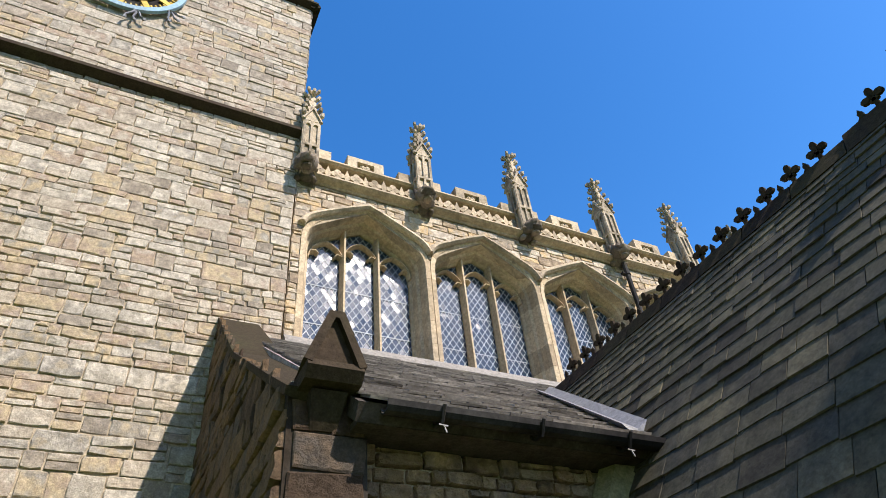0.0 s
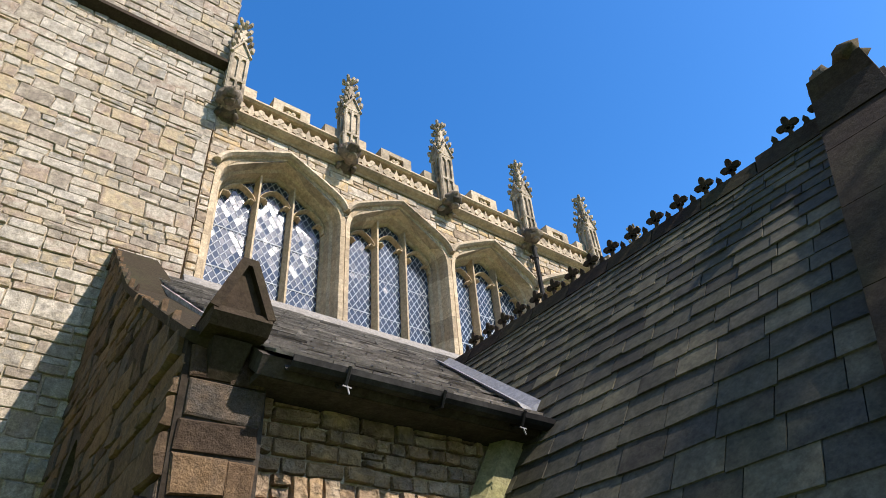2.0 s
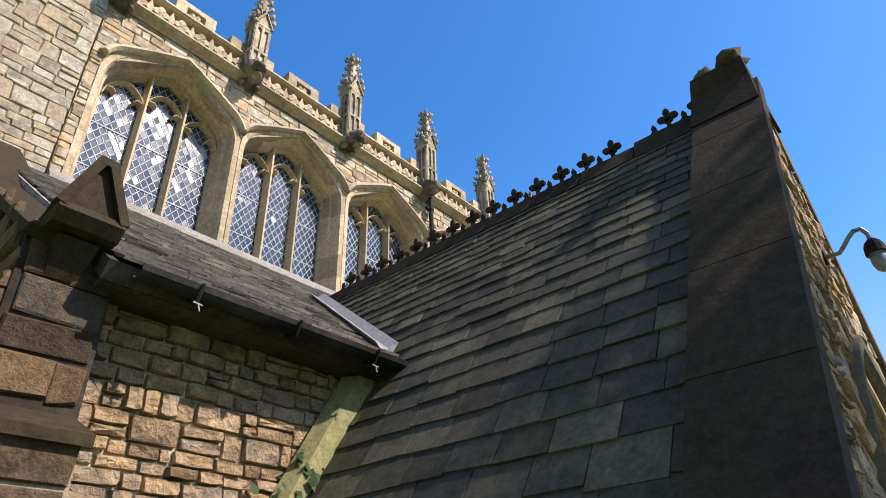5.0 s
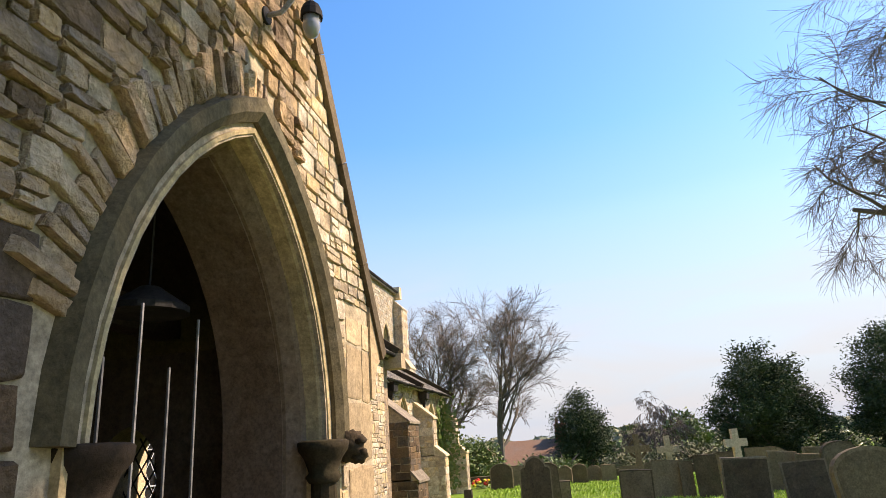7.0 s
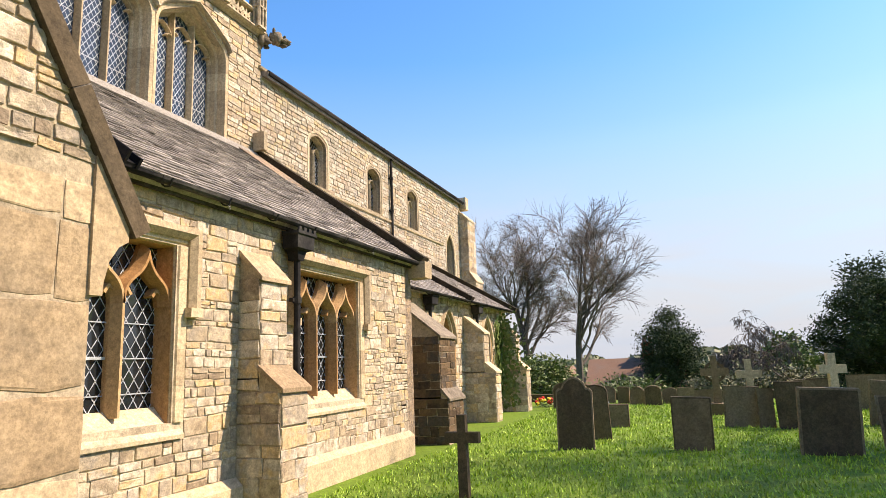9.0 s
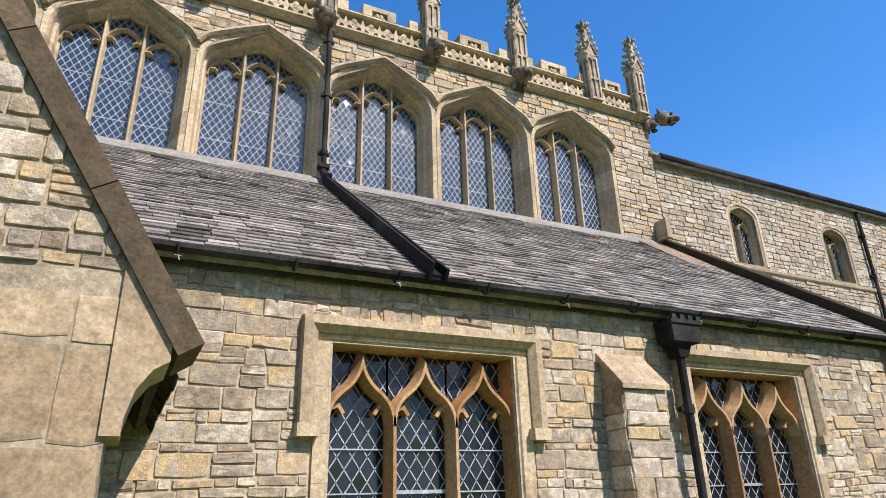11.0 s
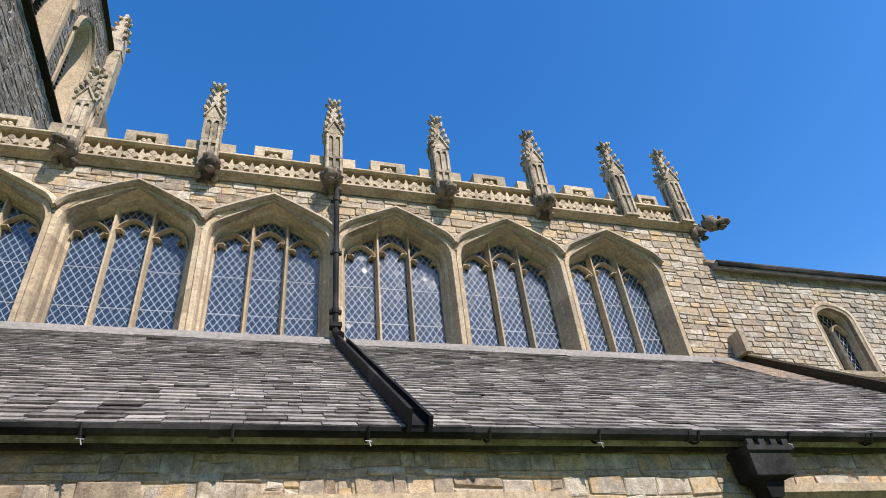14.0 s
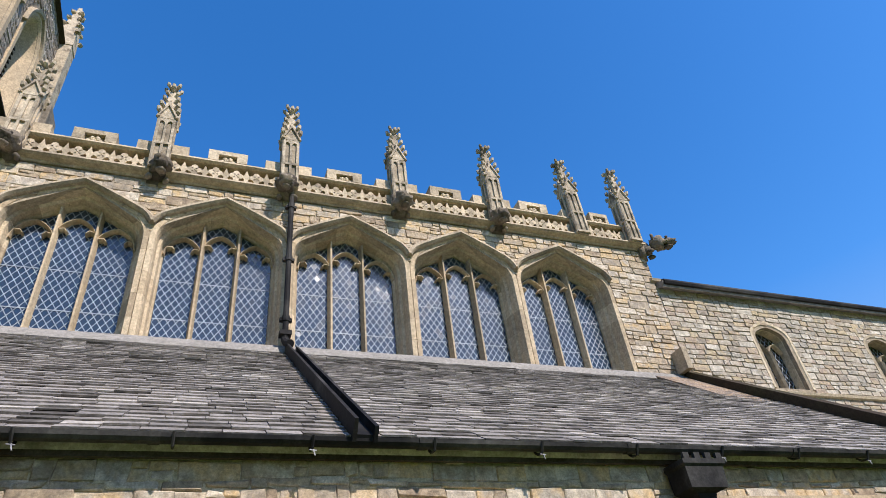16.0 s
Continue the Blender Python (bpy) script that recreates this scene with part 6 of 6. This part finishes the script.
# unseen evergreens: one dapples the porch front, one added to block western sky light
evergreen("tall dark evergreen shading the porch front", (5.0, -6.6, 0), 12.6, (1.5, 1.4, 2.9), 31, 3600, 0.22, 54, 0.16, shell=0.1)
evergreen("unseen broad evergreen added to block western sky light", (-6.2, -3.0, 0), 15.5, (4.4, 4.6, 5.4), 32, 22000, 0.38, 220, 0.55)
# trees seen beyond the graves
bare_tree("large leafless tree with drooping twigs among the graves", (17.0, -9.5, 0), 14.0, 5, 13, 0.62, 0.1, stem=0.3, fine=30, thin=0.007)
bare_tree("tall leafless ash beside the chancel end", (38, 5.6, -1.4), 10.6, 8, 11, 0.36, group="leafless trees beyond the chancel", stem=0.26, twist=0.14, fine=15, thin=0.009)
bare_tree("leafless ash leaning over the churchyard wall", (38.5, 3.7, -1.4), 10.6, 17, 11, 0.38, group="leafless trees beyond the chancel", stem=0.24, twist=0.14, fine=15, thin=0.009)
bare_tree("small leafless tree with ivied trunk", (36.5, 8.0, -1.2), 9.0, 23, 6, 0.4, group="leafless trees beyond the chancel", stem=0.2, fine=6)
bare_tree("rounded weeping tree with pale bare twigs", (46, -4.7, -2.6), 6.4, 29, 9, 0.75, 0.28, stem=0.16, fine=11, thin=0.014)
evergreen("dome-shaped dark yew tree", (45, -0.9, -2.4), 6.8, (1.9, 1.9, 3.2), 41, 40000, 0.15, 260, 0.28, shell=0.35)
evergreen("wide spreading dark yew tree", (34, -9.4, -0.8), 5.7, (2.6, 2.5, 2.8), 42, 52000, 0.14, 190, 0.26, shell=0.45)
evergreen("dark conifer at the churchyard edge", (33, -15.0, -0.6), 6.4, (2.7, 2.6, 3.1), 43, 46000, 0.14, 150, 0.3, shell=0.45)
evergreen("rounded fresh green bush beyond the graves", (50, -8.0, -2.7), 5.4, (1.6, 1.5, 2.2), 44, 5000, 0.4, 120, 0.3, M_LEAF, "bush", name="bush")
for k, (x, y, h, rr, m) in enumerate(((33, 4.6, 2.6, 1.2, M_LEAF), (33, 7.2, 3.0, 1.6, M_LEAF), (40, 1.6, 2.2, 1.1, M_LEAF), (44, 6.5, 4.0, 1.8, M_LEAF), (43, -4.5, 3.0, 1.5, M_FAR), (42, -7.5, 2.9, 1.6, M_FAR), (38, -13.2, 2.6, 1.6, M_LEAF), (35, -18.5, 3.2, 2.2, M_FAR), (40, -10.6, 3.2, 1.8, M_FAR), (37, -6.4, 1.9, 1.0, M_FAR), (37, -3.0, 1.7, 1.0, M_FAR), (36, 0.2, 1.6, 0.9, M_LEAF))):
    evergreen("low spring-green shrub along the churchyard boundary", (x, y, ground_z(x, y) - 0.1), h, (rr, rr * 1.3, h * 0.5), 60 + k, 5000, 0.2, 70, 0.25, m, "shrub", name="shrub")
wr = random.Random(71)
far = G()
for k in range(14000):
    a = radians(wr.uniform(40, 125))
    d = wr.uniform(85, 130)
    top = 4.5 + 2.2 * noise.noise(Vector((a * 9, 0, 0))) + 1.0 * noise.noise(Vector((a * 31, 3, 0)))
    p = Vector((math.sin(a) * d, math.cos(a) * d - 2, -3 + (top) * (1 - wr.random() ** 2)))
    t = Vector((wr.gauss(0, 1), wr.gauss(0, 1), wr.gauss(0, 0.6))).normalized()
    b = t.orthogonal().normalized()
    s = wr.uniform(0.5, 1.3)
    far.add([p - b * s * 0.4, p + t * s * 0.6, p + b * s * 0.4, p - t * s * 0.5], [(0, 1, 2, 3)])
thing("distant_woods", far, M_FAR, "belt of distant spring woodland", "woods", kind="stuff")

# ivy on the buttress and plant on the porch wall
ir = random.Random(81)


def ivy(name, label, spots, n, size, spread):
    g = G()
    for k in range(n):
        c, nrm = spots[ir.randrange(len(spots))]
        c, nrm = Vector(c), Vector(nrm)
        p = c + Vector((ir.gauss(0, spread), ir.gauss(0, spread), ir.gauss(0, spread))) * 1.0
        p -= nrm * (p - c).dot(nrm) * 0.8
        u = nrm.orthogonal().normalized()
        u.rotate(Matrix.Rotation(ir.uniform(0, 6.28), 3, nrm))
        u = (u + nrm * ir.uniform(-0.3, 0.5)).normalized()
        w = nrm.cross(u).normalized()
        s = size * ir.uniform(0.6, 1.3)
        g.add([p, p + u * s * 0.4 + w * s * 0.45, p + u * s, p + u * s * 0.4 - w * s * 0.45], [(0, 1, 2, 3)])
    e = holder(name, label, "climbing plant", spots[0][0])
    tagged(part("leafage", g.moved(Matrix.Translation(-Vector(spots[0][0]))), M_LEAF if "ivy" in label else M_YEW, e), kind="stuff")
    return e


ivy("climbing_ivy", "green ivy climbing the chapel buttress", [((24.28, 3.7, 0.4 + 0.3 * i), (-1, 0, 0)) for i in range(9)] + [((24.1, 3.93, 1.0 + 0.3 * i), (0, -1, 0)) for i in range(7)], 1400, 0.13, 0.2)
ivy("wall_plant", "small dark leafy plant rooted in the porch valley", [((2.25, 2.88, 2.45), (0, -1, 0.3)), ((2.1, 2.88, 2.3), (-0.5, -1, 0.3)), ((2.45, 2.87, 2.72), (0, -1, 0.3)), ((1.95, 2.9, 2.2), (0, -1, 0))], 420, 0.07, 0.1)


# graves
def grave_outline(w, h, style):
    a = w / 2
    if style == "round":
        return [(-a, -0.3), (a, -0.3), (a, h - a * 0.6)] + [(a * math.cos(t), h - a * 0.6 + a * 0.6 * math.sin(t)) for t in [k * math.pi / 10 for k in range(1, 10)]] + [(-a, h - a * 0.6)]
    if style == "shoulder":
        return [(-a, -0.3), (a, -0.3), (a, h * 0.8), (a * 0.85, h * 0.84), (a * 0.7, h * 0.84), (a * 0.55, h * 0.92), (a * 0.25, h * 0.98), (0, h), (-a * 0.25, h * 0.98), (-a * 0.55, h * 0.92), (-a * 0.7, h * 0.84), (-a * 0.85, h * 0.84), (-a, h * 0.8)]
    if style == "point":
        return [(-a, -0.3), (a, -0.3), (a, h * 0.72), (a * 0.8, h * 0.84), (a * 0.4, h * 0.95), (0, h), (-a * 0.4, h * 0.95), (-a * 0.8, h * 0.84), (-a, h * 0.72)]
    return [(-a, -0.3), (a, -0.3), (a * 1.02, h * 0.98), (a * 0.98, h), (-a * 0.97, h * 1.01), (-a * 1.0, h * 0.98)]


def gravestone(x, y, w, h, style, lean=0, side=0, turn=0, thick=0.11, mat=None, label=""):
    q = Plane((0, 0, 0), (0, -1, 0), (0, 0, 1))
    words = {"round": "round-topped", "shoulder": "shouldered", "point": "pointed", "flat": "square-topped"}[style]
    e = holder("gravestone", label or "weathered lichened %s stone grave marker in the grass" % words, "gravestone", (x, y, ground_z(x, y)), "churchyard gravestones")
    e.rotation_euler = (radians(side), radians(lean), radians(turn))
    o = grave_outline(w, h, style)
    part("slab", slab(q, o, -thick / 2, thick / 2 - 0.006), mat or M_GRAVE, e)
    inner = [(u * 0.92, v * 0.97 if v > 0 else v) for u, v in o]
    part("face", slab(q, inner, thick / 2 - 0.006, thick / 2), mat or M_GRAVE, e)
    return e


gravestone(15.5, 0.1, 0.66, 1.3, "shoulder", 2, 1, 4)
gravestone(17.15, -0.1, 0.5, 1.1, "round", -2, -2, 3)
gravestone(15.4, -1.9, 0.64, 0.88, "flat", -3, 1, -3)
gravestone(15.1, -3.88, 0.86, 1.02, "flat", -4, 2, 2)
gravestone(15.2, -5.03, 0.8, 0.9, "flat", 4, -3, -4)
gravestone(9.56, -4.1, 0.76, 1.3, "round", 3, -5, 6)
gravestone(19.6, -0.25, 0.48, 0.52, "flat", 0, 0, 2, 0.3, label="low block-shaped stone grave marker")
gravestone(22.8, 0.54, 0.42, 0.42, "round", 0, 0, 0, 0.08, M_WHITE, "small upright white marble grave marker")
gravestone(25.0, 2.0, 0.8, 0.85, "round", 1, 0, 3)
for x, y, w, h, st in ((19.5, -2.94, 0.74, 0.88, "flat"), (19.3, -3.42, 0.32, 0.84, "flat"), (19.1, -3.9, 0.55, 0.98, "flat"), (19.7, -5.77, 0.7, 0.92, "flat"), (19.4, -6.45, 0.82, 0.82, "flat"), (24.1, -2.4, 0.76, 0.62, "flat"),
                       (27.2, 0.34, 0.4, 0.58, "flat"), (26.9, -0.15, 0.5, 0.62, "point"), (26.5, -0.7, 0.55, 0.66, "round"), (27.1, -1.22, 0.52, 0.54, "round"), (26.7, -1.73, 0.55, 0.56, "flat"), (27.4, 0.9, 0.5, 0.6, "round"),
                       (17.6, -6.4, 0.8, 1.15, "round"), (22.8, -4.6, 0.7, 0.85, "round"), (23.6, -6.3, 0.9, 0.9, "flat"), (24.6, -5.4, 0.7, 0.8, "flat"), (26.0, -3.2, 0.6, 0.6, "round"), (26.2, 1.6, 0.6, 0.7, "flat"), (25.6, -7.2, 0.8, 0.85, "round"), (22.2, -8.0, 0.8, 0.95, "flat"), (21.2, -7.2, 0.9, 0.9, "flat")):
    gravestone(x, y, w, h, st, wr.uniform(-5, 5), wr.uniform(-4, 4), wr.uniform(-8, 8))


def grave_cross(x, y, h, arm, t, label, mat, ring=False, turn=0):
    q = Plane((0, 0, 0), (0, -1, 0), (0, 0, 1))
    e = holder("grave_cross", label, "grave cross", (x, y, ground_z(x, y)), "churchyard crosses")
    e.rotation_euler = (0, 0, radians(turn))
    z = h - arm * 0.62
    part("cross", slab(q, [(-t, -0.2), (t, -0.2), (t * 0.85, z - t), (arm / 2, z - t), (arm / 2, z + t), (t * 0.85, z + t), (t * 0.85, h), (-t * 0.85, h), (-t * 0.85, z + t), (-arm / 2, z + t), (-arm / 2, z - t), (-t * 0.85, z - t)], -t * 0.8, t * 0.8), mat, e)
    if ring:
        part("ring", sweep(q, [(arm * 0.34 * math.cos(k * math.pi / 12), z + arm * 0.34 * math.sin(k * math.pi / 12)) for k in range(24)], [(-0.04, -0.05), (-0.04, 0.05), (0.04, 0.05), (0.04, -0.05)], closed=True), mat, e)
    if h > 1.3:
        part("base_block", G().box((-0.25, -0.32, -0.2), (0.25, 0.32, 0.3)), mat, e)
    return e


grave_cross(11.2, 0.76, 1.0, 0.44, 0.065, "small plain stone cross beside the aisle wall", M_COPE)
grave_cross(22.7, -2.57, 1.58, 0.72, 0.1, "dark ringed Celtic cross on a block base", M_GRAVE, True)
grave_cross(21.4, -3.32, 1.44, 0.6, 0.09, "grey stone cross on a block base", M_PALE)
grave_cross(21.0, -5.08, 1.52, 0.6, 0.1, "pale stone cross standing among the graves", M_PALE, False, 10)

# flowers by the chapel
fl = holder("grave_flowers", "red and yellow flowers on a grave by the chapel", "flowers", (26.2, 2.9, 0))
for k in range(14):
    part("bloom", G().blob((wr.uniform(-0.4, 0.4), wr.uniform(-0.35, 0.35), wr.uniform(0.12, 0.3)), (0.07, 0.07, 0.06), k, 0.3, 6, 4), M_FLOWER if k % 2 else M_YELLOW, fl)
part("foliage", foliage(wr, (0, 0, 0.1), (0.45, 0.4, 0.1), 220, 0.12, 20, 0.08), M_LEAF, fl)

# house beyond
hz = -2.7
house = holder("brick_house", "red brick house with clay tile roof beyond the churchyard", "house", (47, 2.4, hz))
part("wall", G().box((-2.5, -4.0, 0), (2.5, 1.7, 2.55)), M_BRICK, house, "red brick wall")
part("roof", G().loft([[(-2.8, y, 2.45), (0, y, 4.25), (2.8, y, 2.45), (2.8, y, 2.35), (-2.8, y, 2.35)] for y in (-4.1, 1.9)]), M_TILE, house, "brown clay tile roof")
part("gable_wing", G().loft([[(-4.2, 1.7, 0), (-4.2, 4.2, 0), (-4.2, 4.2, 2.4), (-4.2, 2.95, 3.9), (-4.2, 1.7, 2.4)], [(0, 1.7, 0), (0, 4.2, 0), (0, 4.2, 2.4), (0, 2.95, 3.9), (0, 1.7, 2.4)]]), M_TILE, house)
for yy in (-1.9, -3.2):
    ch_ = part("chimney", G().box((-0.4, yy - 0.35, 3.6), (0.4, yy + 0.35, 5.2)).box((-0.45, yy - 0.4, 5.05), (0.45, yy + 0.4, 5.15)), M_BRICK, house, "brick chimney stack")
    for dy in (-0.18, 0.18):
        part("chimney_pot", G().tube([(0, yy + dy, 5.2), (0, yy + dy, 5.6)], [0.13, 0.1], 8), M_TILE, ch_)
wnd = part("window", G().box((-2.56, -0.6, 1.2), (-2.48, 0.5, 2.1)), M_PAINT, house, "white framed window")
part("pane", G().box((-2.58, -0.52, 1.26), (-2.55, -0.08, 2.04)), M_GLASS_D, wnd)
part("pane", G().box((-2.58, -0.02, 1.26), (-2.55, 0.42, 2.04)), M_GLASS_D, wnd)
bw = holder("boundary_wall", "low stone churchyard boundary wall", "wall", (29.5, 0, -0.2), kind="structure")
part("coursework", G().box((0, -30, -0.3), (0.35, 14, 0.45)), M_GRAVE, bw)

# grass
gr = random.Random(91)
blades = G()
for k in range(42000):
    x = 9.5 + 18 * gr.random() ** 1.4
    y = gr.uniform(-9, 2.6)
    z = ground_z(x, y) - 0.01
    h = gr.uniform(0.03, 0.09)
    a = gr.uniform(0, 6.28)
    w = 0.006 + 0.0006 * x
    dx, dy = math.cos(a) * w, math.sin(a) * w
    lx, ly = gr.gauss(0, 0.025), gr.gauss(0, 0.025)
    blades.add([(x - dx, y - dy, z), (x + dx, y + dy, z), (x + lx, y + ly, z + h)], [(0, 1, 2)])
thing("grass", blades, M_BLADE, "short bright green spring grass", "grass", kind="stuff")
lay_all()
